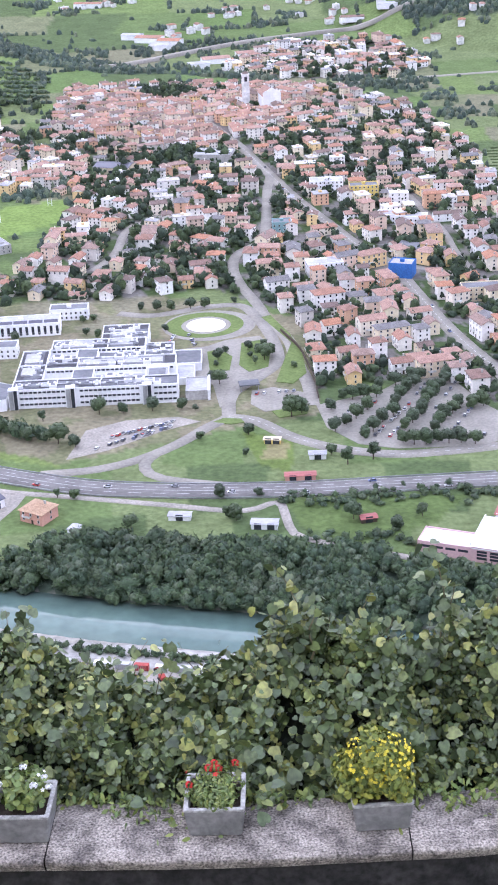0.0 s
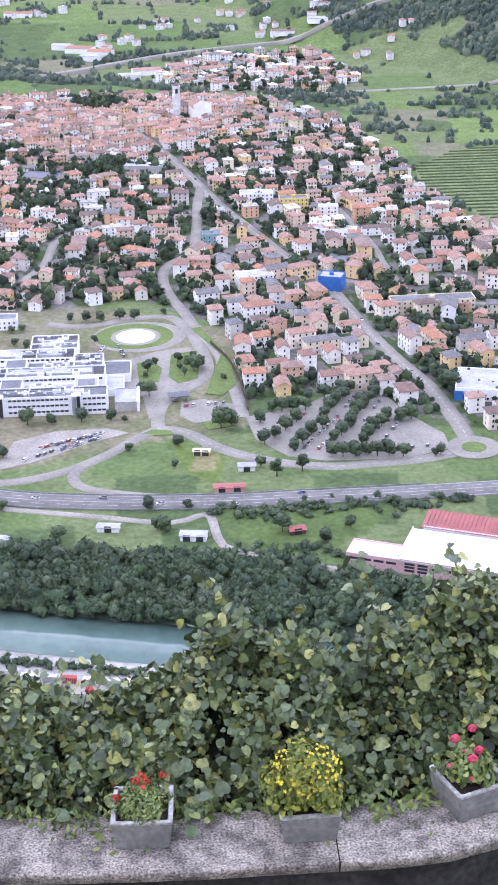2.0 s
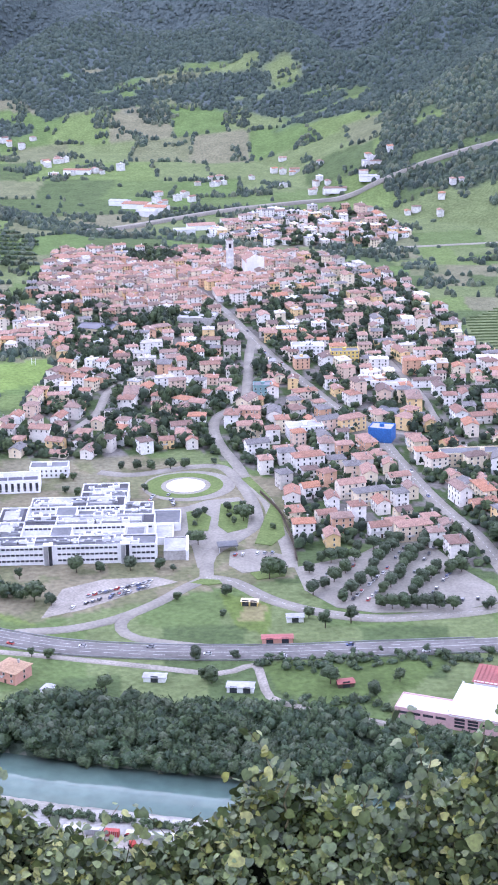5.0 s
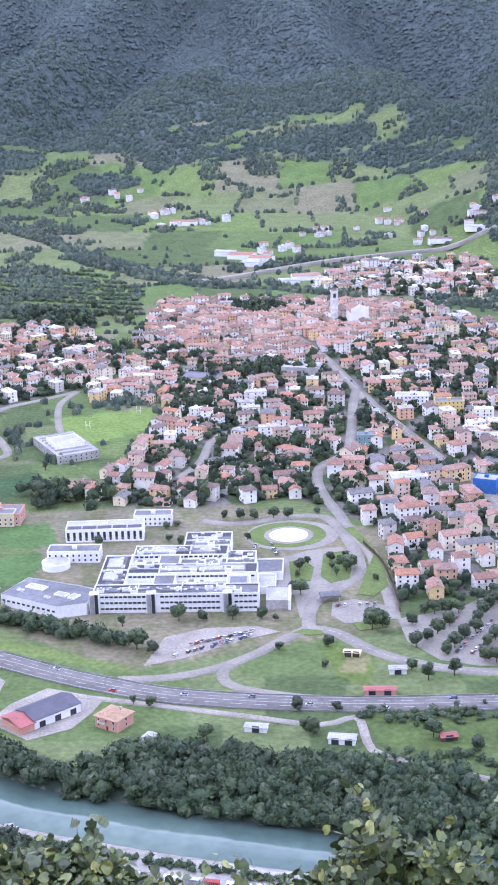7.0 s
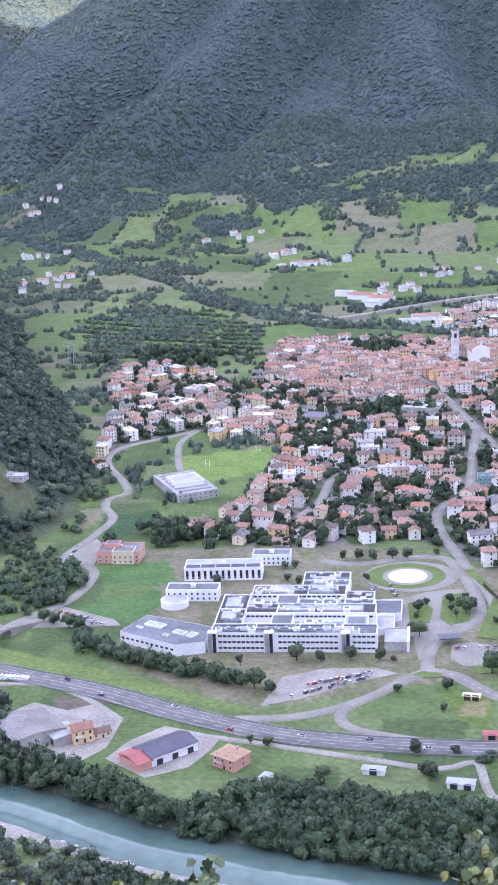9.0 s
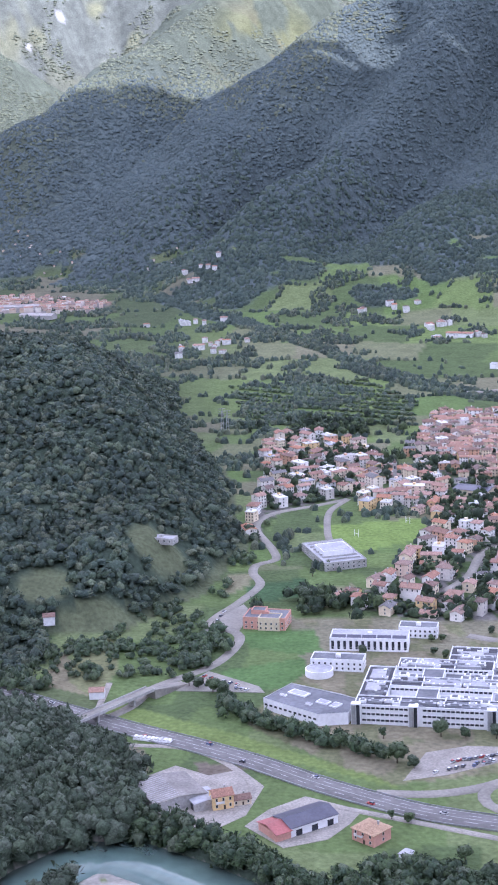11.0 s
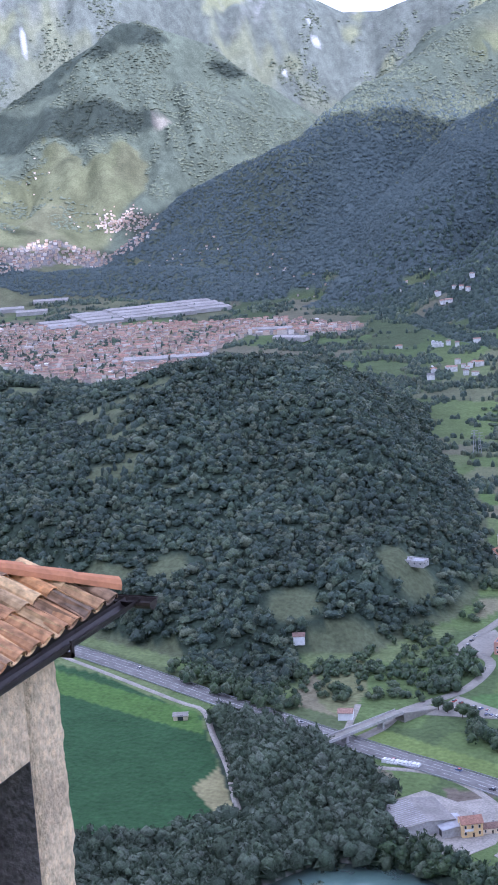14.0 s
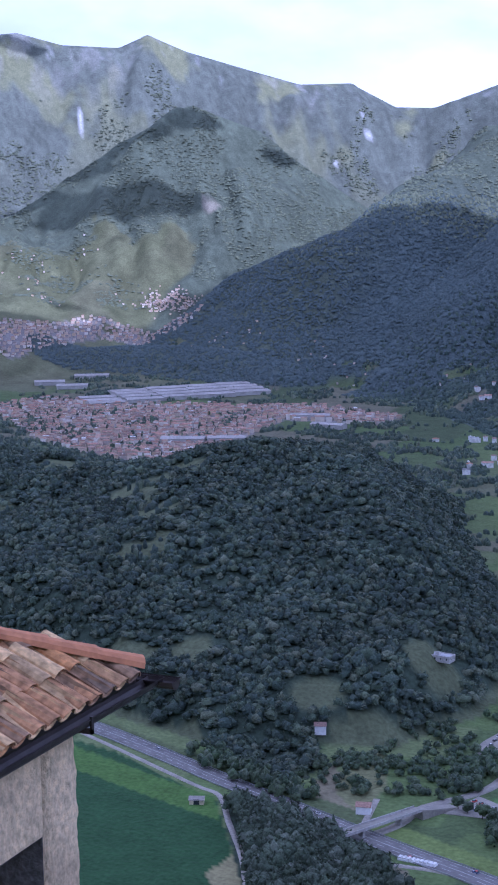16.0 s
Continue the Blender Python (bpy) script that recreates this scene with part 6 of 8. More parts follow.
for (xa, ya), (xb, yb) in zip(wl_pts, wl_pts[1:]):
    d = math.hypot(xb - xa, yb - ya)
    nx, ny = -(yb - ya) / d * 0.25, (xb - xa) / d * 0.25
    s.solid([(xa - nx, ya - ny, -0.5), (xb - nx, yb - ny, -0.5), (xb + nx, yb + ny, -0.5), (xa + nx, ya + ny, -0.5), (xa - nx, ya - ny, 2.4), (xb - nx, yb - ny, 2.4), (xb + nx, yb + ny, 2.4), (xa + nx, ya + ny, 2.4)],
            [(4, 5, 6, 7), (0, 1, 5, 4), (2, 3, 7, 6), (1, 2, 6, 5), (3, 0, 4, 7)])
tagged(new("garden_wall", s.mesh("garden_wall", M_BARK)), "dark boundary wall along the hospital grounds", "wall", kind="structure")

# ---- buildings with shapes of their own ----
M_PINK = material("pink_cladding", (0.62, 0.42, 0.42), (0.55, 0.37, 0.38), grain=0.8, patch=0.1, rough=0.7, bump=0.1, var=0.12)
M_REDROOF = material("red_sheet_roof", (0.40, 0.13, 0.12), (0.32, 0.11, 0.10), grain=0.9, patch=0.12, rough=0.6, bump=0.1, var=0.2)
M_SOLAR = material("solar_roof", (0.075, 0.075, 0.105), (0.055, 0.055, 0.085), grain=0.8, patch=0.15, rough=0.35, bump=0, spec=0.5, var=0.2)
M_SHEDROOF = material("fibre_cement_roof", (0.29, 0.27, 0.245), (0.215, 0.20, 0.18), grain=0.7, patch=0.08, rough=0.9, bump=0.2, var=0.25)
M_SALMON = material("salmon_render", (0.62, 0.34, 0.26), (0.55, 0.30, 0.24), grain=0.8, patch=0.1, rough=0.9, bump=0.1, var=0.12)
M_CREAM = material("cream_render", (0.70, 0.60, 0.42), (0.62, 0.53, 0.38), grain=0.8, patch=0.1, rough=0.9, bump=0.1, var=0.12)
M_BLUE = material("blue_netting", (0.05, 0.17, 0.48), (0.04, 0.13, 0.38), grain=1.2, patch=0.3, rough=0.8, bump=0.2, var=0.25)
M_YELLOW = material("yellow_render", (0.68, 0.52, 0.16), (0.60, 0.46, 0.15), grain=0.8, patch=0.1, rough=0.9, bump=0.05, var=0.12)
M_TEAL = material("teal_render", (0.22, 0.36, 0.36), (0.18, 0.30, 0.31), grain=0.8, patch=0.1, rough=0.9, bump=0.05, var=0.12)


def windows_on(parent, x0, x1, y, z0, floors, n, turn=0.0, mesh=None, step=3.1):
    """Rows of windows on a wall that runs along x at y, seen from -y."""
    for fl in range(floors):
        for k in range(n):
            u = x0 + (k + 0.5) * (x1 - x0) / n
            part("window", mesh or WIN, parent, m=pose(u, y, z0 + fl * step, 0, 0, turn))


def flat_building(name, label, category, x, y, turn, L, W, H, wall, roof, floors, n, over=0.0):
    ob = tagged(new(name), label, category)
    wing(ob, -L / 2, -W / 2, L / 2, W / 2, H, roof, "body", wall)
    windows_on(ob, -L / 2, L / 2, -W / 2, 1.9, floors, n)
    for fl in range(floors):
        for k in range(max(2, int(W // 4))):
            v = -W / 2 + (k + 0.5) * W / max(2, int(W // 4))
            part("window", WIN, ob, m=pose(-L / 2, v, 1.9 + fl * 3.1, 0, 0, -90))
            part("window", WIN, ob, m=pose(L / 2, v, 1.9 + fl * 3.1, 0, 0, 90))
    part("roof_hatch", Shape().box(-1.5, -1.2, H - 0.7, 1.5, 1.2, H + 1.3).mesh("roof_hatch", wall), ob)
    ob.matrix_basis = pose(x, y, hgt(x, y), 0, 0, turn)
    return ob


def hall(name, label, category, x, y, turn, L, W, H, rise_, wall, roof, doors=2, over=0.5):
    """A long low building with a gabled sheet roof."""
    ob = tagged(new(name), label, category)
    hx_, hy_ = L / 2, W / 2
    s = Shape().box(-hx_, -hy_, -1, hx_, hy_, H)
    for e in (-hx_, hx_):
        s.face([(e, -hy_, H), (e, hy_, H), (e, 0, H + rise_)] if e > 0 else [(e, hy_, H), (e, -hy_, H), (e, 0, H + rise_)])
    part("wall", s.mesh("wall", wall), ob)
    part("roof", Shape().gable(hx_, hy_, H, rise_, over, 0.2).mesh("roof", roof), ob)
    for k in range(doors):
        u = -hx_ + (k + 0.5) * L / doors
        part("door", Shape().box(-1.8, -0.1, 0, 1.8, 0.05, 3.4).mesh("door", M_DARKGLASS), ob, m=Matrix.Translation((u, -hy_, 0)))
    ob.matrix_basis = pose(x, y, hgt(x, y), 0, 0, turn)
    return ob


long_block = flat_building("clinic_block", "long white clinic block with tall dark windows", "building", -147.5, 956, 3, 52, 18, 9, M_WHITE, M_PALEROOF, 1, 13)
for k in range(13):
    part("tall_window", Shape().box(-0.9, -0.08, 0, 0.9, 0.05, 5.6).mesh("tall_window", M_DARKGLASS), long_block, m=Matrix.Translation((-24 + k * 4, -9.0, 1.4)))
for k in range(5):
    s = Shape()
    s.solid([(-4.6, -1.6, 0.2), (4.6, -1.6, 0.2), (4.6, 1.6, 1.5), (-4.6, 1.6, 1.5), (-4.6, -1.6, 0), (4.6, -1.6, 0), (4.6, 1.6, 0), (-4.6, 1.6, 0)], [(0, 1, 2, 3), (0, 4, 5, 1), (1, 5, 6, 2), (2, 6, 7, 3), (3, 7, 4, 0)])
    part("solar_panel", s.mesh("solar_panel", M_SOLAR), long_block, m=Matrix.Translation((-20 + k * 10, -6, 8.36)))
flat_building("clinic_annex", "white two-storey clinic annex with a flat roof", "building", -118, 982, 0, 26, 12, 8, M_WHITE, M_FLATROOF, 2, 8)
flat_building("pavilion", "white hospital pavilion with a flat roof", "building", -162, 915, 0, 34, 13, 8, M_WHITE, M_FLATROOF, 2, 9)
rb = tagged(new("round_chapel"), "low round white pavilion with a pale roof", "building")
s = Shape()
ring = [(math.cos(2 * math.pi * k / 32), math.sin(2 * math.pi * k / 32)) for k in range(32)]
for (p, q), (u, v) in zip(ring, ring[1:] + ring[:1]):
    s.face([(p * 9, q * 9, -1), (u * 9, v * 9, -1), (u * 9, v * 9, 4.4), (p * 9, q * 9, 4.4)], 0)
    s.face([(p * 9, q * 9, 4.4), (u * 9, v * 9, 4.4), (u * 8.3, v * 8.3, 4.4), (p * 8.3, q * 8.3, 4.4)], 0)
    s.face([(p * 8.3, q * 8.3, 4.2), (u * 8.3, v * 8.3, 4.2), (0, 0, 5.2)], 1)
part("body", s.mesh("body", [M_WHITE, M_PALEROOF]), rb)
rb.matrix_basis = pose(-172, 901, 0)

ora = flat_building("salmon_block", "salmon and cream office block with a flat roof", "building", -225, 991, -1, 30, 20, 9, M_SALMON, M_FLATROOF, 2, 7)
wing(ora, -4, -11.5, 11, 0, 9.4, M_FLATROOF, "cream_bay", M_CREAM)
windows_on(ora, -4, 11, -11.5, 1.9, 2, 4)
wing(ora, -11, -2, -1, 7, 11.5, M_FLATROOF, "roof_storey", M_SALMON)
apron("pavement_7", [(-268, 972), (-242, 972), (-242, 1016), (-252, 1034), (-266, 1000)], M_ASPHALT, "pale asphalt forecourt of the salmon block", 0.3)
apron("pavement_8", [(-256, 862), (-200, 866), (-206, 876), (-244, 898), (-250, 880)], M_ASPHALT, "asphalt car park beside the hospital lawn", 0.3)

school = flat_building("school", "grey stepped school building with flat roofs", "building", -206, 1155, -62, 62, 34, 7, M_CONCRETE, M_PALEROOF, 2, 14)
wing(school, -12, -12, 12, 12, 10.5, M_PALEROOF, "roof_storey", M_WHITE)
for k in range(7):
    part("roof_rib", Shape().box(-25 + k * 8, -14, 6.4, -24 + k * 8, 14, 7.6).mesh("roof_rib", M_CONCRETE), school)

solar_house = hall("solar_workshop", "workshop with a dark solar roof and white walls", "workshop", -142, 695, 44, 28, 17, 5.0, 2.2, M_WHITE, M_SOLAR, 3)
part("porch_roof", Shape().gable(4.6, 9.0, 4.2, 2.2, 0.4, 0.2).mesh("porch_roof", M_REDROOF), solar_house, "faded red sheet roof", Matrix.Translation((-18.4, 0, 0)))
part("porch_wall", Shape().box(-22.6, -8.5, -1, -14.2, 8.5, 4.0).mesh("porch_wall", M_SALMON), solar_house)
shed = hall("farm_shed", "large open farm shed with a grey corrugated roof", "shed", -218, 714, -52, 30, 29, 6.0, 1.6, M_CONCRETE, M_SHEDROOF, 3)
for k in range(14):
    part("roof_sheet", Shape().box(-0.14, -14.8, 0, 0.14, 0, 0.12).mesh("roof_sheet", M_PALEROOF), shed, m=Matrix.Translation((-14 + k * 2.1, 0, 7.75)) @ Matrix.Rotation(math.atan(1.6 / 14.5), 4, "X"))
hall("open_barn", "open barn with a pale sheet roof", "barn", -200, 710, -52, 16, 14, 4.6, 0.8, M_CONCRETE, M_PALEROOF, 2)
place_house(1, -189, 709, 0.5)
place_house(8, -180, 714, 0.5)
M_TANTILE = material("tan_roof_tiles", (0.46, 0.31, 0.20), (0.38, 0.25, 0.16), grain=1.2, patch=0.3, rough=0.9, bump=0.4, bump_scale=2.5, var=0.3)
lone = house(14, 13, 2, "hip", "pink rendered farmhouse with a clay-tile roof")
lone.matrix_basis = pose(-107, 684, 0, 0, 0, -32)
for ch in lone.children:
    if ch.name.startswith("wall"):
        ch.data = ch.data.copy()
        ch.data.materials[0] = M_SALMON
    if ch.name.startswith("roof"):
        ch.data = ch.data.copy()
        ch.data.materials[0] = M_TANTILE
apron("pavement_9", [(-240, 698), (-211, 684), (-186, 682), (-174, 700), (-172, 735), (-189, 754), (-205, 744), (-226, 754), (-248, 726)], M_GRAVEL, "pale gravel farmyard", 0.2)
apron("pavement_10", [(-172, 688), (-148, 668), (-128, 680), (-120, 698), (-116, 714), (-148, 726), (-164, 708)], M_GRAVEL, "pale gravel workshop yard", 0.2)
hall("white_hut", "small white hut with a dark opening", "hut", 36.5, 741, 0, 9, 5, 3.0, 0.5, M_WHITE, M_PALEROOF, 1)
hall("yellow_hut", "small pale yellow hut on the lawn", "hut", 13, 763, -10, 9, 4, 2.6, 0.5, M_YELLOW, M_CREAM, 2)
hall("red_shed", "long low red roadside shed", "shed", 26, 716, 0, 16, 5, 3.0, 0.5, M_SALMON, M_REDROOF, 2)
hall("garden_shed", "white garden shed beside the wood", "shed", -36, 677, -8, 11, 5, 2.6, 0.5, M_WHITE, M_PALEROOF, 1)
hall("field_shed", "white low shed at the end of the lane", "shed", 6, 664, -8, 13, 6, 3.0, 0.5, M_WHITE, M_PALEROOF, 2)
hall("white_cabin", "small white cabin on the meadow", "cabin", -88, 668, 65, 6, 4.5, 2.4, 0.3, M_WHITE, M_PALEROOF, 0)
hall("field_hut", "small brown hut on the meadow", "hut", 57, 666, 10, 8, 5, 2.4, 0.8, M_BARK, M_REDROOF, 1)
hall("field_barn", "small stone barn at the edge of the crop field", "barn", -404, 822, 20, 9, 7, 3, 1.2, M_CREAM, M_SHEDROOF, 1)
hall("track_house", "small white house beside the lane", "house", -302, 846, 12, 9, 8, 5, 1.6, M_WHITE, M_ROOF, 0)
hall("meadow_house", "small white house on the hillside meadow", "house", -374, 958, 20, 8, 8, 5.5, 1.6, M_WHITE, M_ROOF, 0)
flat_building("hill_villa", "pale flat-roofed villa on the wooded hill", "villa", -326, 1080, -10, 24, 10, 4.2, M_CONCRETE, M_PALEROOF, 1, 5)

# pink warehouse
ware = tagged(new("warehouse"), "pink warehouse with white and red roofs", "warehouse")
wing(ware, 0, 0, 26, 15, 7.0, M_WHITE, "low_hall", M_PINK)
s = Shape()
s.box(26, -0.5, -1, 150, 31, 8.0, 0)
for k in range(10):
    a0, a1 = -1 + k * 0.2, -0.8 + k * 0.2
    f = [15 + 16 * a0, 15 + 16 * a1]
    h = [8.1 + 2.0 * (1 - a0 * a0), 8.1 + 2.0 * (1 - a1 * a1)]
    s.face([(25.5, f[0], h[0]), (150.5, f[0], h[0]), (150.5, f[1], h[1]), (25.5, f[1], h[1])], 1)
part("main_hall", s.mesh("main_hall", [M_PINK, M_WHITE]), ware)
for e in (25.5,):
    part("gable_end", Shape().box(e - 0.3, 0, 7.5, e + 0.2, 30, 9.6).mesh("gable_end", M_WHITE), ware)
s = Shape()
s.box(30, 32, -1, 80, 47, 9.4, 0)
part("rear_hall", s.mesh("rear_hall", M_WHITE), ware)
for k in range(24):
    u = 30 + k * 2.1
    part("roof_panel", Shape().box(-1.0, -8, -0.1, 1.0, 8, 0.2).box(0.75, -8, 0.2, 1.05, 8, 0.55).mesh("roof_panel", M_REDROOF) if k == 0 else bpy.data.meshes["roof_panel"], ware, m=Matrix.Translation((u, 39.5, 10.0)) @ Matrix.Rotation(0.12, 4, "X"))
for k in range(4):
    part("window_band", Shape().box(-2.4, -0.12, -0.6, 2.4, 0.05, 0.6).mesh("window_band", M_DARKGLASS), ware, m=Matrix.Translation((4 + k * 6, 0, 4.6)))
for k in range(14):
    for zz in ((2.2, 4.0, 5.6) if k < 2 else (4.6,)):
        part("window_band", bpy.data.meshes["window_band"], ware, m=Matrix.Translation((31 + k * 6.2, -0.5, zz)))
part("sill_band", Shape().box(26, -0.75, 6.9, 110, -0.5, 7.3).mesh("sill_band", M_WHITE), ware)
ware.matrix_basis = pose(77, 631, 0, 0, 0, -22.5)

# white bus hall by the roundabout
bus = flat_building("white_hall", "large white hall with a stepped pale roof", "hall", 194, 836, -14, 52, 34, 8, M_WHITE, M_PALEROOF, 1, 12)
part("blue_wall", Shape().box(-26.4, -17.4, 0, -12, -17.0, 6).mesh("blue_wall", M_BLUE), bus)

# town landmarks
flat_building("netted_block", "building site block wrapped in bright blue netting", "building", 115, 1040, -20, 17, 14, 11, M_BLUE, M_CONCRETE, 0, 1)
flat_building("white_flats", "white apartment block with a flat roof", "apartment house", 60, 1052, 8, 26, 14, 10, M_WHITE, M_PALEROOF, 3, 7)
flat_building("yellow_flats", "yellow apartment block with a flat roof", "apartment house", 105, 1245, 0, 24, 13, 13, M_YELLOW, M_FLATROOF, 4, 7)
flat_building("white_offices", "long white office block with a flat roof", "building", 75, 1265, 0, 28, 14, 13, M_WHITE, M_PALEROOF, 4, 8)
flat_building("teal_flats", "teal rendered apartment house with a flat roof", "apartment house", 33, 1155, 0, 15, 12, 11, M_TEAL, M_FLATROOF, 3, 4)
flat_building("gym", "gymnasium with a ribbed white roof", "sports hall", -20, 1395, -12, 34, 26, 9, M_CONCRETE, M_PALEROOF, 1, 7)
hall("market_hall", "hall with a grey-blue sheet roof", "hall", -111, 1372, -20, 34, 22, 6, 2, M_CREAM, M_SOLAR, 3)
flat_building("white_terrace", "stepped white terrace of flats", "apartment house", 128, 1170, -25, 40, 14, 8, M_WHITE, M_PALEROOF, 2, 11)
hall("long_shed", "long low workshop with a grey roof", "workshop", 136, 1090, -35, 36, 14, 5, 2, M_CONCRETE, M_FLATROOF, 3)
flat_building("apartment_row", "long yellow apartment row with balconies", "apartment house", 178, 985, 2, 58, 13, 10, M_CREAM, M_FLATROOF, 3, 16)

church = tagged(new("church"), "white church with a tiled nave roof", "church")
part("nave", Shape().box(-9, -16, -1, 9, 16, 15).mesh("nave", M_WHITE), church)
part("nave_roof", Shape().gable(16, 9, 15, 5, 0.6, 0.3).mesh("nave_roof", M_ROOF), church, m=Matrix.Rotation(math.pi / 2, 4, "Z"))
s = Shape().box(-9.5, -17, -1, 9.5, -16, 19)
s.solid([(-9.5, -17, 19), (9.5, -17, 19), (0, -17, 24), (-9.5, -16, 19), (9.5, -16, 19), (0, -16, 24)], [(0, 1, 2), (5, 4, 3), (0, 2, 5, 3), (2, 1, 4, 5)])
part("facade", s.mesh("facade", M_WHITE), church, "plain white gabled front")
part("door", Shape().box(-1.4, -17.2, 0, 1.4, -16.9, 4.5).mesh("door", M_BARK), church)
church.matrix_basis = pose(37, 1612, 0, 0, 0, 10)


def tower(name, label, x, y, w, h, wall, cap):
    ob = tagged(new(name), label, "tower")
    part("shaft", Shape().box(-w, -w, -1, w, w, h).box(-w - 0.4, -w - 0.4, h * 0.72, w + 0.4, w + 0.4, h * 0.74).box(-w - 0.5, -w - 0.5, h, w + 0.5, w + 0.5, h + 0.8).mesh("shaft", wall), ob)
    for k in range(4):
        part("belfry_opening", Shape().box(-w * 0.4, -0.1, 0, w * 0.4, 0.1, h * 0.14).mesh("belfry_opening", M_DARKGLASS), ob, m=Matrix.Rotation(k * math.pi / 2, 4, "Z") @ Matrix.Translation((0, -w, h * 0.79)))
    s = Shape()
    q = h + 0.8
    s.solid([(-w, -w, q), (w, -w, q), (w, w, q), (-w, w, q), (0, 0, q + cap)], [(0, 1, 4), (1, 2, 4), (2, 3, 4), (3, 0, 4)])
    part("spire", s.mesh("spire", M_ROOF), ob)
    ob.matrix_basis = pose(x, y, hgt(x, y), 0, 0, 8)
    return ob


tower("bell_tower", "tall pale square church bell tower", 13, 1622, 3.6, 34, M_TRIM, 2.5)
tower("chapel_tower", "slender grey stone bell tower", -188, 1396, 1.7, 22, M_CONCRETE, 4)
for x, y in ((-416, 1640), (-407, 1628)):
    ob = tagged(new("pylon"), "tall grey steel power pylon at the wood's edge", "pylon", "power pylons")
    s = Shape()
    for sx, sy in ((-1, -1), (1, -1), (1, 1), (-1, 1)):
        s.solid([(sx * 1.8 - 0.2, sy * 1.8 - 0.2, 0), (sx * 1.8 + 0.2, sy * 1.8 - 0.2, 0), (sx * 1.8 + 0.2, sy * 1.8 + 0.2, 0), (sx * 1.8 - 0.2, sy * 1.8 + 0.2, 0),
                 (sx * 0.3 - 0.2, sy * 0.3 - 0.2, 27), (sx * 0.3 + 0.2, sy * 0.3 - 0.2, 27), (sx * 0.3 + 0.2, sy * 0.3 + 0.2, 27), (sx * 0.3 - 0.2, sy * 0.3 + 0.2, 27)],
                [(0, 1, 5, 4), (1, 2, 6, 5), (2, 3, 7, 6), (3, 0, 4, 7), (4, 5, 6, 7)])
    for k in range(5):
        w = 1.8 - k * 0.3
        s.box(-w, -w, 4 + k * 4.6, w, -w + 0.2, 4.25 + k * 4.6).box(-w, w - 0.2, 4 + k * 4.6, w, w, 4.25 + k * 4.6)
    part("lattice", s.mesh("lattice", M_METAL), ob)
    for zz in (20, 23, 26):
        part("arm", Shape().box(-4, -0.2, zz, 4, 0.2, zz + 0.35).mesh("arm", M_METAL), ob)
    ob.matrix_basis = pose(x, y, hgt(x, y), 0, 0, 20)

# far works and long halls on the plain
M_WORKSROOF = material("weathered_works_roof", (0.36, 0.34, 0.32), (0.26, 0.245, 0.23), grain=0.3, patch=0.03, rough=0.9, bump=0.1, var=0.3)
FACTORY = [(-1075, 2160, 70, 40, 20), (-1010, 2185, 60, 34, 20), (-1560, 2720, 70, 40, 27), (-1600, 2620, 60, 40, 30), (-960, 2420, 70, 24, 12), (-900, 2350, 60, 20, -8), (-1530, 2590, 60, 40, 27)]
for i in range(5):
    for k in range(4 if i else 3):
        FACTORY.append((-1370 + 50 * i - 24 * k, 2440 + 50 * i + 24 * k, 71, 33, 45))
for x, y, L, W, a in FACTORY:
    hall("factory_hall", "distant long factory hall with a pale roof", "factory", x, y, a, L, W, 6, 2.5, M_CONCRETE, M_WORKSROOF, 0)
for x, y, L, W, a in [(-105, 2005, 34, 22, -18), (-78, 1985, 30, 20, -18), (-128, 2025, 26, 16, -18), (-90, 1962, 24, 18, -18), (-20, 1880, 34, 20, 10), (20, 1905, 30, 18, 10), (-40, 1850, 26, 16, 5), (60, 1880, 30, 14, 4), (160, 2045, 30, 16, 0), (205, 2040, 26, 16, 0), (-200, 2230, 40, 16, -10)]:
    hall("works_hall", "white workshop hall among the far fields", "workshop", x, y, a, L, W, 6, 1.4, M_WHITE, M_PALEROOF if L < 30 else M_ROOF, 0)

# ---- road markings, rails, cars ----


def marking(name, pts, off, width, label, dash=None, lift=0.56):
    p = np.array(curve_points(pts, 3.0))
    t = np.gradient(p, axis=0)
    t /= np.linalg.norm(t, axis=1)[:, None]
    n = np.stack([-t[:, 1], t[:, 0]], 1)
    z = height(p[:, 0], p[:, 1])
    z = np.convolve(np.pad(z, 6, mode="edge"), np.ones(13) / 13, "valid") + lift
    s = Shape()
    for i in range(len(p) - 1):
        if dash and (i // dash) % 2:
            continue
        a, b = p[i] + n[i] * (off - width / 2), p[i] + n[i] * (off + width / 2)
        c, d = p[i + 1] + n[i + 1] * (off + width / 2), p[i + 1] + n[i + 1] * (off - width / 2)
        s.face([(*a, z[i]), (*d, z[i + 1]), (*c, z[i + 1]), (*b, z[i])])
    return tagged(new(name, s.mesh(name, M_LINE)), label, "road marking", kind="structure")


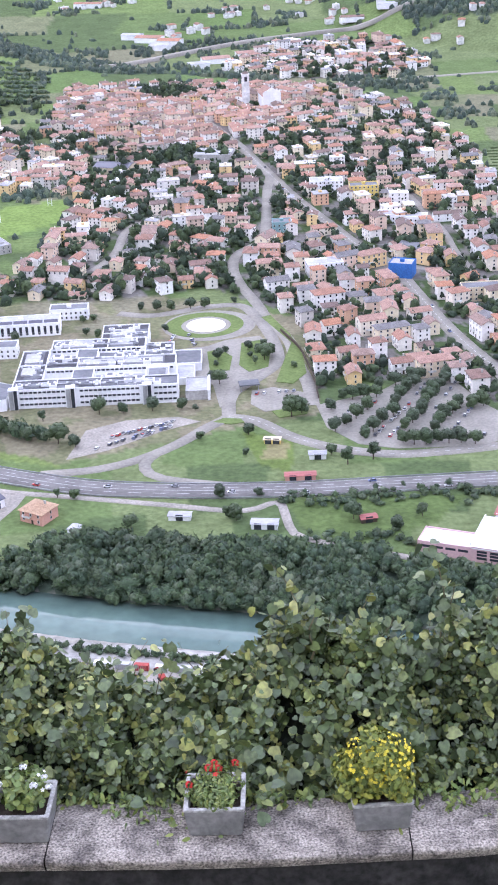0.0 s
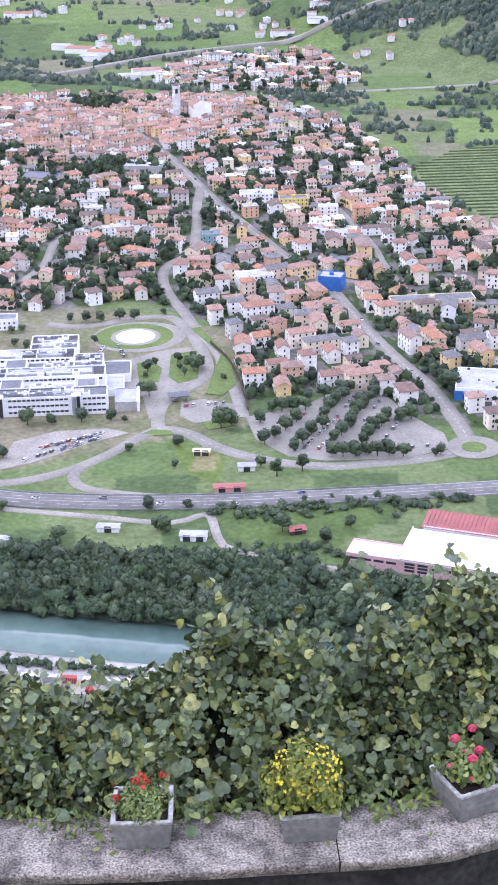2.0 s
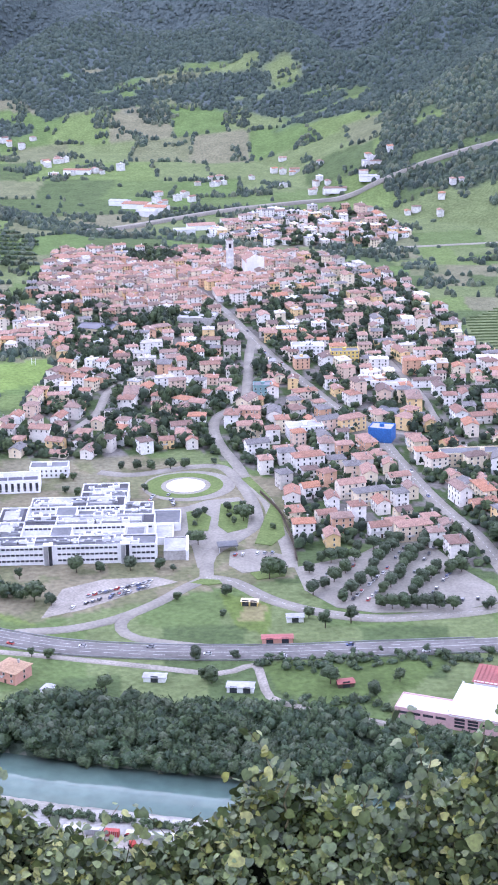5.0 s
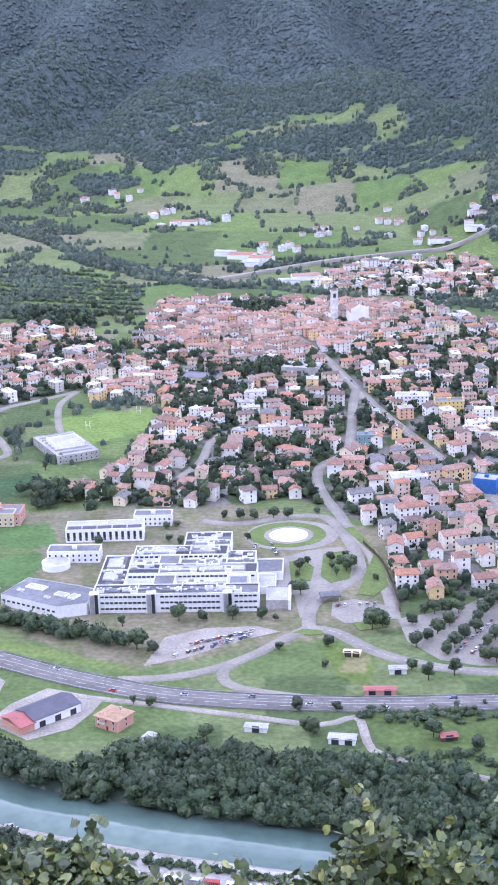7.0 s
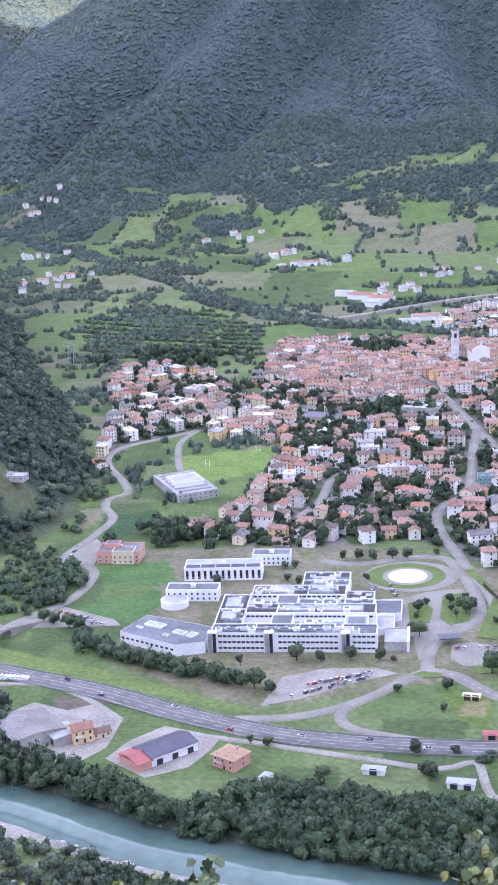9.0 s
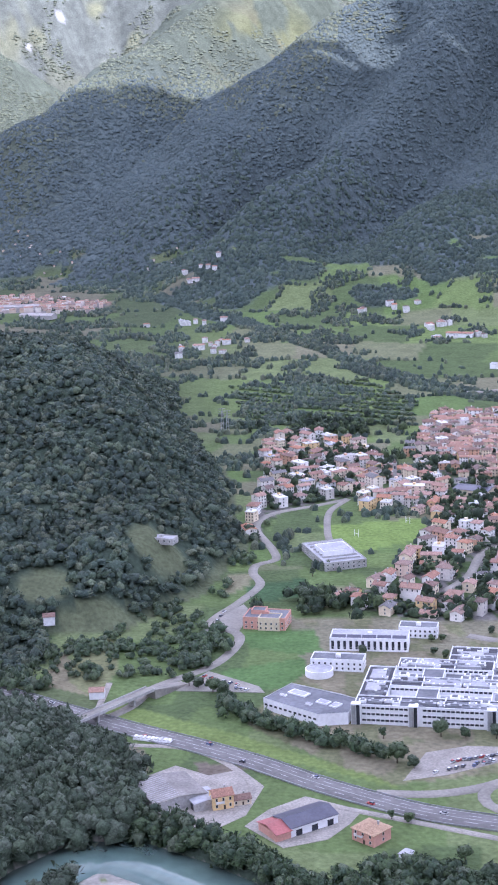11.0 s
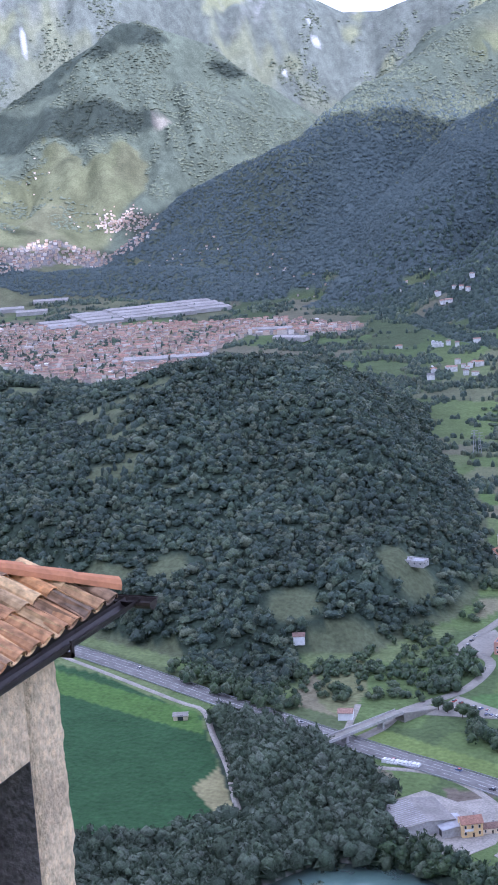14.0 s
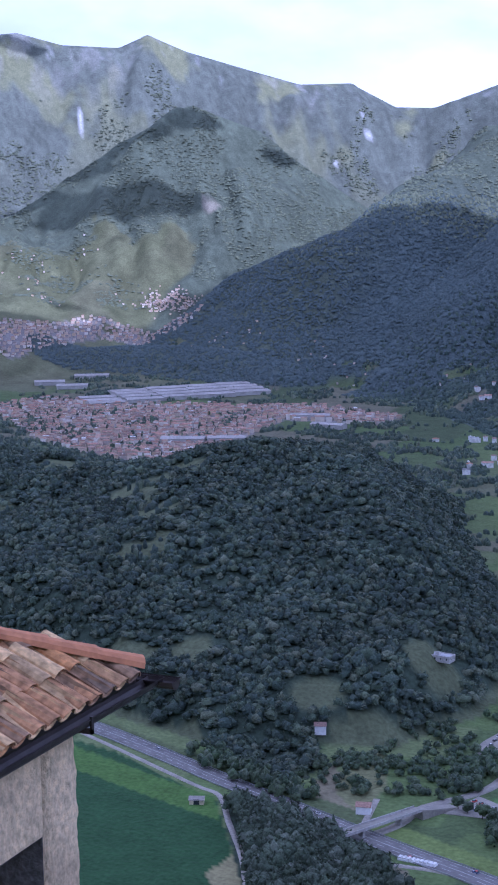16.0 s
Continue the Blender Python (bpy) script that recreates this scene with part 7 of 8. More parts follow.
marking("road_marking_1", HIGHWAY, -7.2, 0.35, "white edge line of the dual carriageway")
marking("road_marking_2", HIGHWAY, 7.2, 0.35, "white edge line of the dual carriageway")
marking("road_marking_3", HIGHWAY, -0.5, 0.3, "white centre line of the dual carriageway")
marking("road_marking_4", HIGHWAY, -3.8, 0.3, "dashed white lane line", 2)
marking("road_marking_5", HIGHWAY, 3.2, 0.3, "dashed white lane line", 2)
marking("road_marking_6", ROAD_MAIN, 0, 0.3, "dashed white centre line of the main road", 1, 0.34)
marking("road_marking_7", ROAD_EAST, 0, 0.3, "white centre line of the curving road", 1, 0.42)
for off in (-8.4, 8.4):
    p = np.array(curve_points(HIGHWAY[2:19], 4.0))
    t = np.gradient(p, axis=0)
    t /= np.linalg.norm(t, axis=1)[:, None]
    q = p + np.stack([-t[:, 1], t[:, 0]], 1) * off
    z = height(q[:, 0], q[:, 1])
    s = Shape()
    for i in range(len(q) - 1):
        (xa, ya), (xb, yb) = q[i], q[i + 1]
        s.solid([(xa, ya, z[i] + 0.5), (xb, yb, z[i + 1] + 0.5), (xb, yb, z[i + 1] + 1.2), (xa, ya, z[i] + 1.2), (xa, ya + 0.12, z[i] + 0.5), (xb, yb + 0.12, z[i + 1] + 0.5), (xb, yb + 0.12, z[i + 1] + 1.2), (xa, ya + 0.12, z[i] + 1.2)],
                [(0, 1, 2, 3), (7, 6, 5, 4), (3, 2, 6, 7)])
        s.box(xa - 0.08, ya - 0.08, z[i] - 0.2, xa + 0.08, ya + 0.08, z[i] + 0.6)
    tagged(new("guard_rail", s.mesh("guard_rail", M_METAL)), "grey steel guard rail beside the carriageway", "guard rail", kind="structure")

M_CAR = material("car_paint", (0.5, 0.5, 0.5), vary=[(0.72, 0.72, 0.72), (0.05, 0.05, 0.06), (0.30, 0.31, 0.33), (0.65, 0.65, 0.66), (0.10, 0.13, 0.25), (0.45, 0.05, 0.04), (0.16, 0.17, 0.18), (0.75, 0.75, 0.74)], grain=1, patch=0.5, rough=0.3, bump=0, spec=0.6, var=0.05)
M_TYRE = material("tyre_rubber", (0.02, 0.02, 0.02), grain=5, patch=1, rough=0.9, bump=0)


def lofted(sections):
    """A closed body lofted through sections (x, half width, low z, high z)."""
    s = Shape()
    v = []
    for x, w, z0, z1 in sections:
        v += [(x, -w, z0), (x, w, z0), (x, w * 0.92, z1), (x, -w * 0.92, z1)]
    f = [(0, 1, 2, 3), tuple(len(v) - k for k in (1, 2, 3, 4))]
    for k in range(len(sections) - 1):
        f += [(k * 4 + i, k * 4 + 4 + i, k * 4 + 4 + (i + 1) % 4, k * 4 + (i + 1) % 4) for i in range(4)]
    s.solid(v, f)
    return s


CAR_BODY = lofted([(-2.1, 0.75, 0.35, 0.75), (-1.9, 0.86, 0.25, 0.9), (1.0, 0.88, 0.25, 0.92), (1.9, 0.84, 0.25, 0.8), (2.15, 0.7, 0.35, 0.65)]).mesh("body", M_CAR)
CAR_ROOF = lofted([(-1.95, 0.78, 0.85, 0.92), (-1.3, 0.76, 0.85, 1.42), (0.1, 0.74, 0.85, 1.46), (1.1, 0.78, 0.85, 0.93)]).mesh("cabin", M_DARKGLASS)
CAR_TOP = lofted([(-1.3, 0.7, 1.38, 1.45), (0.1, 0.69, 1.42, 1.49)]).mesh("car_roof", M_CAR)
bm = bmesh.new()
bmesh.ops.create_cone(bm, cap_ends=True, segments=12, radius1=0.32, radius2=0.32, depth=0.22, matrix=Matrix.Rotation(math.pi / 2, 4, "X"))
WHEEL = bpy.data.meshes.new("wheel")
bm.to_mesh(WHEEL)
bm.free()
WHEEL.materials.append(M_TYRE)
car = tagged(new("car"), "small parked or passing passenger car", "car", "cars")
part("body", CAR_BODY, car)
part("cabin", CAR_ROOF, car)
part("car_roof", CAR_TOP, car)
for wx in (-1.3, 1.3):
    for wy in (-0.78, 0.78):
        part("wheel", WHEEL, car, m=Matrix.Translation((wx, wy, 0.32)))
first = True


def park(x, y, turn, lift=0.3):
    global first
    m = pose(x, y, hgt(x, y) + lift, 0, 0, turn)
    if first:
        car.matrix_basis, first = m, False
    else:
        copy_thing(car, m)


for k in range(12):
    park(-76 + k * 3.0, 779 + k * 1.5 + (k % 3) * 0.6, 60)
for x0, y0, x1, y1, n in [(90, 800, 106, 836, 6), (70, 766, 86, 794, 7), (108, 800, 124, 836, 5), (58, 800, 74, 812, 5), (-246, 876, -212, 868, 11), (-244, 888, -220, 876, 6), (-50, 915, -46, 935, 5), (-262, 985, -262, 1015, 4), (112, 758, 138, 762, 4), (96, 800, 112, 836, 8), (78, 764, 94, 792, 7), (112, 766, 128, 798, 7), (-64, 776, -44, 790, 9), (-36, 936, -32, 918, 5), (6, 832, 28, 834, 6), (-84, 764, -56, 784, 9)]:
    for k in range(n):
        if (k * 7 + n) % 4:
            park(x0 + (x1 - x0) * k / (n - 1), y0 + (y1 - y0) * k / (n - 1), 70 + (k % 2) * 6)
hw = curve_points(HIGHWAY, 5)
for i, off in [(62, 5), (70, -5), (77, 5), (84, 2), (90, -5), (97, -2), (104, 5), (112, -5), (121, 4), (127, -5), (134, 5), (150, -4), (163, 4), (181, -4)]:
    (xa, ya), (xb, yb) = hw[i], hw[i + 1]
    a = math.atan2(yb - ya, xb - xa)
    park(xa - math.sin(a) * off, ya + math.cos(a) * off, math.degrees(a), 0.52)
mr = curve_points(ROAD_MAIN, 5)
for i, off in [(40, 2), (55, -2), (63, 2), (78, -2), (92, 2), (104, -2), (118, 2), (127, -2)]:
    (xa, ya), (xb, yb) = mr[i], mr[i + 1]
    a = math.atan2(yb - ya, xb - xa)
    park(xa - math.sin(a) * off, ya + math.cos(a) * off, math.degrees(a), 0.32)

# pale concrete blocks stacked beside the lane
for k in range(9):
    x, y = -259 + k * 2.6, 787 - k * 0.35
    ob = tagged(new("concrete_block"), "pale precast concrete block beside the farm lane", "block", "concrete blocks")
    part("slab", Shape().box(-1.1, -2.0, 0, 1.1, 2.0, 1.2).mesh("slab", M_WHITE), ob)
    part("stacked_slab", Shape().box(-0.9, -1.7, 1.2, 0.9, 1.7, 2.0).mesh("stacked_slab", M_TRIM), ob)
    ob.matrix_basis = pose(x, y, hgt(x, y) + 0.05, 0, 0, -8)
# bridge over the carriageway
br = tagged(new("road_bridge"), "concrete road bridge over the dual carriageway", "bridge", kind="structure")
s = Shape().box(-31, -3.6, 5.2, 31, 3.6, 6.0, 0)
part("deck", s.mesh("deck", M_ASPHALT), br)
for e in (-3.8, 3.4):
    part("bridge_parapet", Shape().box(-31, e, 5.2, 31, e + 0.4, 7.0).mesh("bridge_parapet", M_CONCRETE), br)
for e in (-16, 14):
    part("pier", Shape().box(e, -2.4, -1, e + 1.6, 2.4, 5.2).mesh("pier", M_CONCRETE), br)
for e in (-1, 1):
    w = Shape()
    w.solid([(e * 31, -3.6, 6), (e * 31, 3.6, 6), (e * 62, 3.6, 0.2), (e * 62, -3.6, 0.2), (e * 31, -4.4, -1), (e * 31, 4.4, -1), (e * 62, 4.4, -1), (e * 62, -4.4, -1)],
            [(0, 1, 2, 3) if e > 0 else (3, 2, 1, 0), (0, 3, 7, 4), (1, 5, 6, 2), (0, 4, 5, 1), (3, 2, 6, 7)])
    part("ramp", w.mesh("ramp", M_ASPHALT), br)
br.matrix_basis = pose(-283, 822, 0, 0, 0, 62)
# goal posts of the sports field
for x, y in ((-198, 1222), (-160, 1265)):
    ob = tagged(new("goal"), "white goal posts on the sports field", "goal", "goals")
    part("post", Shape().box(-2.2, -0.12, 0, -1.96, 0.12, 6).mesh("post", M_WHITE), ob)
    part("post", Shape().box(1.96, -0.12, 0, 2.2, 0.12, 6).mesh("post", M_WHITE), ob)
    part("crossbar", Shape().box(-1.96, -0.12, 2.4, 1.96, 0.12, 2.6).mesh("crossbar", M_WHITE), ob)
    ob.matrix_basis = pose(x, y, hgt(x, y), 0, 0, -30)

# ---- works yard on the near bank ----
apron("pavement_11", [(-128, 556), (-70, 546), (-10, 536), (40, 526), (36, 512), (-10, 520), (-70, 529), (-128, 540)], M_GRAVEL, "pale gravel works yard on the river bank", 0.3)
M_REDPAINT = material("red_machine_paint", (0.42, 0.06, 0.045), grain=2, patch=0.5, rough=0.5, bump=0, var=0.15)


def container(x, y, turn, L, mat, label):
    ob = tagged(new("container"), label, "container", "containers on the works yard")
    s = Shape().box(-L / 2, -1.2, 0.15, L / 2, 1.2, 2.75)
    part("shell", s.mesh("shell", mat), ob)
    for k in range(int(L / 0.8)):
        part("rib", bpy.data.meshes.get("rib") or Shape().box(-0.08, -1.26, 0.2, 0.08, -1.2, 2.7).mesh("rib", M_METAL), ob, m=Matrix.Translation((-L / 2 + 0.5 + k * 0.8, 0, 0)))
    part("skid", Shape().box(-L / 2, -1.1, 0, L / 2, 1.1, 0.15).mesh("skid", M_METAL), ob)
    ob.matrix_basis = pose(x, y, hgt(x, y) + 0.3, 0, 0, turn)


for k, (x, m_) in enumerate([(-100, M_WHITE), (-92, M_WHITE), (-82, M_METAL), (-74, M_SHEDROOF), (-66, M_WHITE), (-57, M_METAL), (-49, M_REDPAINT), (-40, M_WHITE), (-31, M_METAL), (-22, M_WHITE)]):
    container(x, 551 - (x + 100) * 0.20, -11, 6.2, m_, "steel container standing on the riverside yard")


def digger(x, y, turn):
    ob = tagged(new("excavator"), "red excavator parked on the works yard", "excavator")
    part("cab", lofted([(-1.5, 1.1, 1.1, 2.2), (0.2, 1.2, 1.1, 2.9), (1.4, 1.1, 1.1, 2.7)]).mesh("cab", M_REDPAINT), ob)
    for e in (-1.3, 0.7):
        part("crawler", Shape().box(-2, e, 0, 2, e + 0.6, 1.0).mesh("crawler", M_TYRE), ob)
    part("boom", tube_box([(1.2, 0, 1.8), (3.6, 0, 4.6), (6.0, 0, 2.6)], 0.3).mesh("boom", M_REDPAINT), ob)
    part("bucket", Shape().box(5.6, -0.6, 1.4, 6.6, 0.6, 2.5).mesh("bucket", M_TYRE), ob)
    ob.matrix_basis = pose(x, y, hgt(x, y) + 0.3, 0, 0, turn)


def tube_box(pts, w):
    s = Shape()
    for (xa, ya, za), (xb, yb, zb) in zip(pts, pts[1:]):
        s.solid([(xa, -w, za - w), (xa, w, za - w), (xa, w, za + w), (xa, -w, za + w), (xb, -w, zb - w), (xb, w, zb - w), (xb, w, zb + w), (xb, -w, zb + w)], [(0, 1, 2, 3), (7, 6, 5, 4), (0, 4, 5, 1), (1, 5, 6, 2), (2, 6, 7, 3), (3, 7, 4, 0)])
    return s


digger(-84, 538, 30)
digger(-52, 533, 200)
digger(-40, 532, 120)
g = np.random.default_rng(61)
bx, by = g.uniform(-215, -140, 70), g.uniform(548, 612, 70)
V, F, base = [], [], 0
for x, y in zip(bx, by):
    v, f = lump(1, 0.16, int(x * 10) % 97)
    r_ = g.uniform(0.6, 2.6)
    V.append(v * np.array([r_ * 1.3, r_, r_ * 0.8]) + np.array([x, y, hgt(x, y) + 0.2]))
    F.append(f + base)
    base += len(v)
tagged(new("boulders", raw_mesh("boulders", np.concatenate(V), np.concatenate(F), M_CONCRETE)), "pale grey boulders on the gravel bank", "rocks", kind="stuff")
# ---- terrace in front of the camera ----
M_PARAPET = material("parapet_stone", (0.43, 0.38, 0.325), (0.15, 0.132, 0.115), grain=60, patch=7.5, rough=0.95, bump=0.8, bump_scale=60, dist=0.014, var=0.75)
# Dark moss, with the shade under the coping put into the colour too.
M_MOSS_SHADE = material("shaded_mossy_masonry", (0.044, 0.041, 0.038), (0.016, 0.015, 0.014), grain=20, patch=4, rough=0.95, bump=0.8, bump_scale=14, dist=0.03, var=0.6)
M_PLANTER = material("planter_concrete", (0.27, 0.26, 0.25), (0.20, 0.195, 0.185), grain=22, patch=5, rough=0.95, bump=0.35, dist=0.005, var=0.3)
M_RIM = material("pale_planter_rim", (0.46, 0.45, 0.42), (0.33, 0.32, 0.30), grain=40, patch=12, rough=0.95, bump=0.5, dist=0.006, var=0.4)
M_SOIL = material("soil", (0.055, 0.042, 0.032), grain=30, patch=8, rough=1.0, bump=0.8, dist=0.01)
Z_PAR = 343.4
PAR = [(-4.5, 8.12), (-1.8, 7.98), (-0.3, 7.91), (0.6, 7.91), (1.5, 7.93), (2.14, 8.09), (4.5, 8.9)]
p = np.array(curve_points(PAR, 0.009))
t = np.gradient(p, axis=0)
t /= np.linalg.norm(t, axis=1)[:, None]
nrm = np.stack([-t[:, 1], t[:, 0]], 1)
parapet = tagged(new("parapet"), "curved weathered stone parapet of a terrace", "parapet", kind="structure")
joints = [-4.4, -1.46, 0.955, 4.4]
for x0, x1 in zip(joints, joints[1:]):
    k = np.where((p[:, 0] > x0 - 0.004) & (p[:, 0] < x1 - 0.004))[0]
    cross = [(0.03, -0.10), (0.004, -0.045), (0.0, -0.012), (0.012, 0.0), (0.15, 0.002), (0.30, 0.003), (0.45, 0.001), (0.592, 0.0), (0.60, -0.012), (0.60, -0.115)]
    wob = 0.006 * (fbm(p[k, 0] * 9, p[k, 1] * 9, 3, 5) - 0.5)
    v = np.stack([np.column_stack([p[k] + nrm[k] * (o + (4 * wob[:, None] if o < 0.02 else 0)), Z_PAR + dz + wob]) for o, dz in cross], 1)
    n, m = v.shape[:2]
    i = np.arange(n * m).reshape(n, m)
    f = np.concatenate([np.stack([i[:-1, a], i[1:, a], i[1:, a + 1], i[:-1, a + 1]], -1) for a in range(m - 1)])
    me = raw_mesh("coping_stone", v.reshape(-1, 3), f, M_PARAPET)
    part("coping_stone", me, parapet)
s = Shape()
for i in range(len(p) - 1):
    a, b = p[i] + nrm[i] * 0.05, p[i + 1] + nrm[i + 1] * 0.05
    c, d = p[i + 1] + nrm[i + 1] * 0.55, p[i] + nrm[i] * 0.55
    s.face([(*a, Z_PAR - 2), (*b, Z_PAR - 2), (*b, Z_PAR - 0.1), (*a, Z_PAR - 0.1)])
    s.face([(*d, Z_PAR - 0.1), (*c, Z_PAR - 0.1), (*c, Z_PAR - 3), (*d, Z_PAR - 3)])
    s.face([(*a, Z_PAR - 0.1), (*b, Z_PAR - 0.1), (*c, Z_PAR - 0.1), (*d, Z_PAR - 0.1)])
part("parapet_wall", s.mesh("parapet_wall", M_MOSS_SHADE), parapet, "mossy masonry below the coping, darkened for shade")

s = Shape()
ring = [(7.7 * math.cos(a), 7.7 * math.sin(a)) for a in np.linspace(0, 2 * math.pi, 40, endpoint=False)]
s.face([(x, y, Z_PAR - 1.05) for x, y in ring])
for (xa, ya), (xb, yb) in zip(ring, ring[1:] + ring[:1]):
    s.face([(xa, ya, Z_PAR - 3), (xb, yb, Z_PAR - 3), (xb, yb, Z_PAR - 1.05), (xa, ya, Z_PAR - 1.05)])
tagged(new("terrace_floor", s.mesh("terrace_floor", M_PARAPET)), "worn stone terrace floor", "floor", kind="structure")

# leaves
M_VINE = material("vine_leaf", (0.1, 0.15, 0.06), vary=[(0.080, 0.112, 0.042), (0.115, 0.155, 0.055), (0.165, 0.205, 0.068), (0.092, 0.128, 0.050), (0.21, 0.245, 0.070), (0.058, 0.084, 0.034), (0.30, 0.31, 0.085), (0.125, 0.160, 0.070), (0.098, 0.138, 0.046)], by="island", grain=25, patch=2.5, rough=0.42, bump=0.25, dist=0.004, spec=0.5, var=0.45)
M_SMALL = material("bush_leaf", (0.1, 0.16, 0.05), vary=[(0.14, 0.20, 0.05), (0.20, 0.25, 0.06), (0.10, 0.15, 0.04), (0.17, 0.22, 0.07), (0.24, 0.28, 0.07)], by="island", grain=30, patch=4, rough=0.5, bump=0, spec=0.4, var=0.25)
M_STEM = material("stem", (0.16, 0.13, 0.07), (0.10, 0.09, 0.05), grain=20, patch=4, rough=0.9, bump=0.2)
# Near-black, so that the gaps between the leaves look shaded.
M_GAP_SHADE = material("undergrowth", (0.020, 0.026, 0.014), (0.010, 0.013, 0.008), grain=9, patch=2, rough=1.0, bump=0.8, dist=0.05)


def leaf_shape(kind):
    """One leaf of length one in the xy plane, stem at the origin, folded along its rib."""
    if kind == "round":
        out = [(0.05, 0.0), (-0.08, 0.22), (0.02, 0.40), (0.22, 0.50), (0.50, 0.46), (0.72, 0.30), (1.0, 0.0)]
    else:
        out = [(0.0, 0.0), (0.2, 0.16), (0.5, 0.22), (0.8, 0.12), (1.0, 0.0)]
    right = [(x, y, 0.10 * y - 0.16 * x * x) for x, y in out]
    left = [(x, -y, z) for x, y, z in right[1:-1]]
    rib = [(0.3, 0, -0.02), (0.65, 0, -0.06)]
    v = right + left + rib
    n, c0, c1 = len(right), len(right) + len(left), len(right) + len(left) + 1
    f = []
    for side, idx in ((1, list(range(n))), (-1, [0] + list(range(n, n + len(left))) + [n - 1])):
        was = c0
        for a, b in zip(idx[:-1], idx[1:]):
            c = c0 if (v[a][0] + v[b][0]) / 2 < 0.5 else c1
            if c != was:
                f.append((a, c1, c0) if side < 0 else (c0, c1, a))
                was = c
            f.append((a, b, c) if side < 0 else (b, a, c))
    return np.array(v), np.array(f)


LEAF = {k: leaf_shape(k) for k in ("round", "slim")}


def leaves(centres, normals, size, kind, g):
    """Vertices and faces of many leaves; each lies roughly across its normal."""
    v0, f0 = LEAF[kind]
    V, F = [], []
    for i, (c, nn) in enumerate(zip(centres, normals)):
        nn = np.array(nn) + g.normal(0, 0.72, 3)
        nn /= np.linalg.norm(nn)
        a = g.normal(size=3) + np.array([0, -0.3, -0.5])
        a -= nn * (a @ nn)
        a /= np.linalg.norm(a)
        b = np.cross(nn, a)
        s_ = size[i]
        w = c + s_ * (v0[:, :1] * a + v0[:, 1:2] * b * g.uniform(0.85, 1.2) + v0[:, 2:] * nn * g.uniform(0.1, 0.9)) - s_ * 0.5 * a
        V.append(w)
        F.append(f0 + len(v0) * i)
    return np.concatenate(V), np.concatenate(F)


def tube(points, r0, r1, seg=5):
    s = Shape()
    P = [Vector(q) for q in points]
    rings = []
    for i, q in enumerate(P):
        d = (P[min(i + 1, len(P) - 1)] - P[max(i - 1, 0)]).normalized()
        e = d.orthogonal().normalized()
        h = d.cross(e)
        r = r0 + (r1 - r0) * i / (len(P) - 1)
        rings.append([q + (e * math.cos(6.283 * k / seg) + h * math.sin(6.283 * k / seg)) * r for k in range(seg)])
    for a, b in zip(rings, rings[1:]):
        for k in range(seg):
            s.face([a[k], a[(k + 1) % seg], b[(k + 1) % seg], b[k]])
    return s


TOP = ([-5.0, -3.2, -2.6, -2.1, -1.75, -1.4, -1.1, -0.8, -0.4, -0.1, 0.15, 0.4, 0.7, 1.0, 1.3, 1.6, 1.9, 2.2, 2.6, 3.2, 5.0],
       [0.30, 0.34, 0.52, 0.64, 0.62, 0.42, 0.24, 0.20, 0.26, 0.42, 0.60, 0.72, 0.62, 0.46, 0.42, 0.52, 0.68, 0.84, 0.95, 1.0, 1.0])


def hedge_point(x, u, g):
    """A place on the mound of vines behind the parapet: u from its foot (0) over the top (1) and down behind."""
    top = np.interp(x, *TOP) + 0.10 * math.sin(x * 7.0) * math.sin(x * 3.1 + 1)
    back = 8.52 + 0.06 * x * x * (x > 1)
    if u < 1:
        y, z = back + 0.02 + 1.05 * u ** 1.25, Z_PAR - 0.06 + (top + 0.06) * u
        nn = (0, -0.55, 0.85)
    else:
        y, z = back + 1.07 + (u - 1) * 1.2, Z_PAR + top - (u - 1) * 1.5
        nn = (0, 0.0, 1.0)
    return np.array([x, y, z]), nn


g = np.random.default_rng(77)
C, N, S = [], [], []
XS = np.where(np.arange(29000) % 3 > 0, g.uniform(-4.2, 4.2, 29000), g.uniform(-2.6, 3.0, 29000))
US = g.uniform(0, 1.25, 29000) ** 0.9
CLUMPS = fbm(XS * 4.2, US * 5.2, 3, 8)
for x, u, clump in zip(XS, US, CLUMPS):
    if clump < 0.40 and g.random() < 0.75:
        continue
    c, nn = hedge_point(x, u, g)
    c = c + np.array([g.normal(0, 0.05), g.normal(0, 0.07) - 0.80 * (clump - 0.5), g.normal(0, 0.06) + 0.75 * (clump - 0.5)])
    C.append(c)
    N.append(nn)
    S.append(np.clip(g.lognormal(-2.97, 0.38), 0.025, 0.115))
stems = Shape()
for k in range(70):
    x = g.uniform(-2.4, 3.6)
    c, nn = hedge_point(x, g.uniform(0.7, 1.1), g)
    tall = g.uniform(0.12, 0.34) + (0.25 if k % 9 == 0 else 0)
    bend = g.normal(0, 0.14, 2)
    pts = [c + np.array([bend[0] * q * q, bend[1] * q * q, tall * q]) for q in (0, 0.35, 0.7, 1.0)]
    tb = tube(pts, 0.006, 0.002)
    stems.solid(tb.v, tb.f)
    for q in np.linspace(0.15, 1.0, int(5 + tall * 16)):
        C.append(c + np.array([bend[0] * q * q, bend[1] * q * q, tall * q]) + g.normal(0, 0.03, 3))
        N.append((g.normal(0, 0.6), -0.5, 0.7))
        S.append(g.uniform(0.04, 0.085))
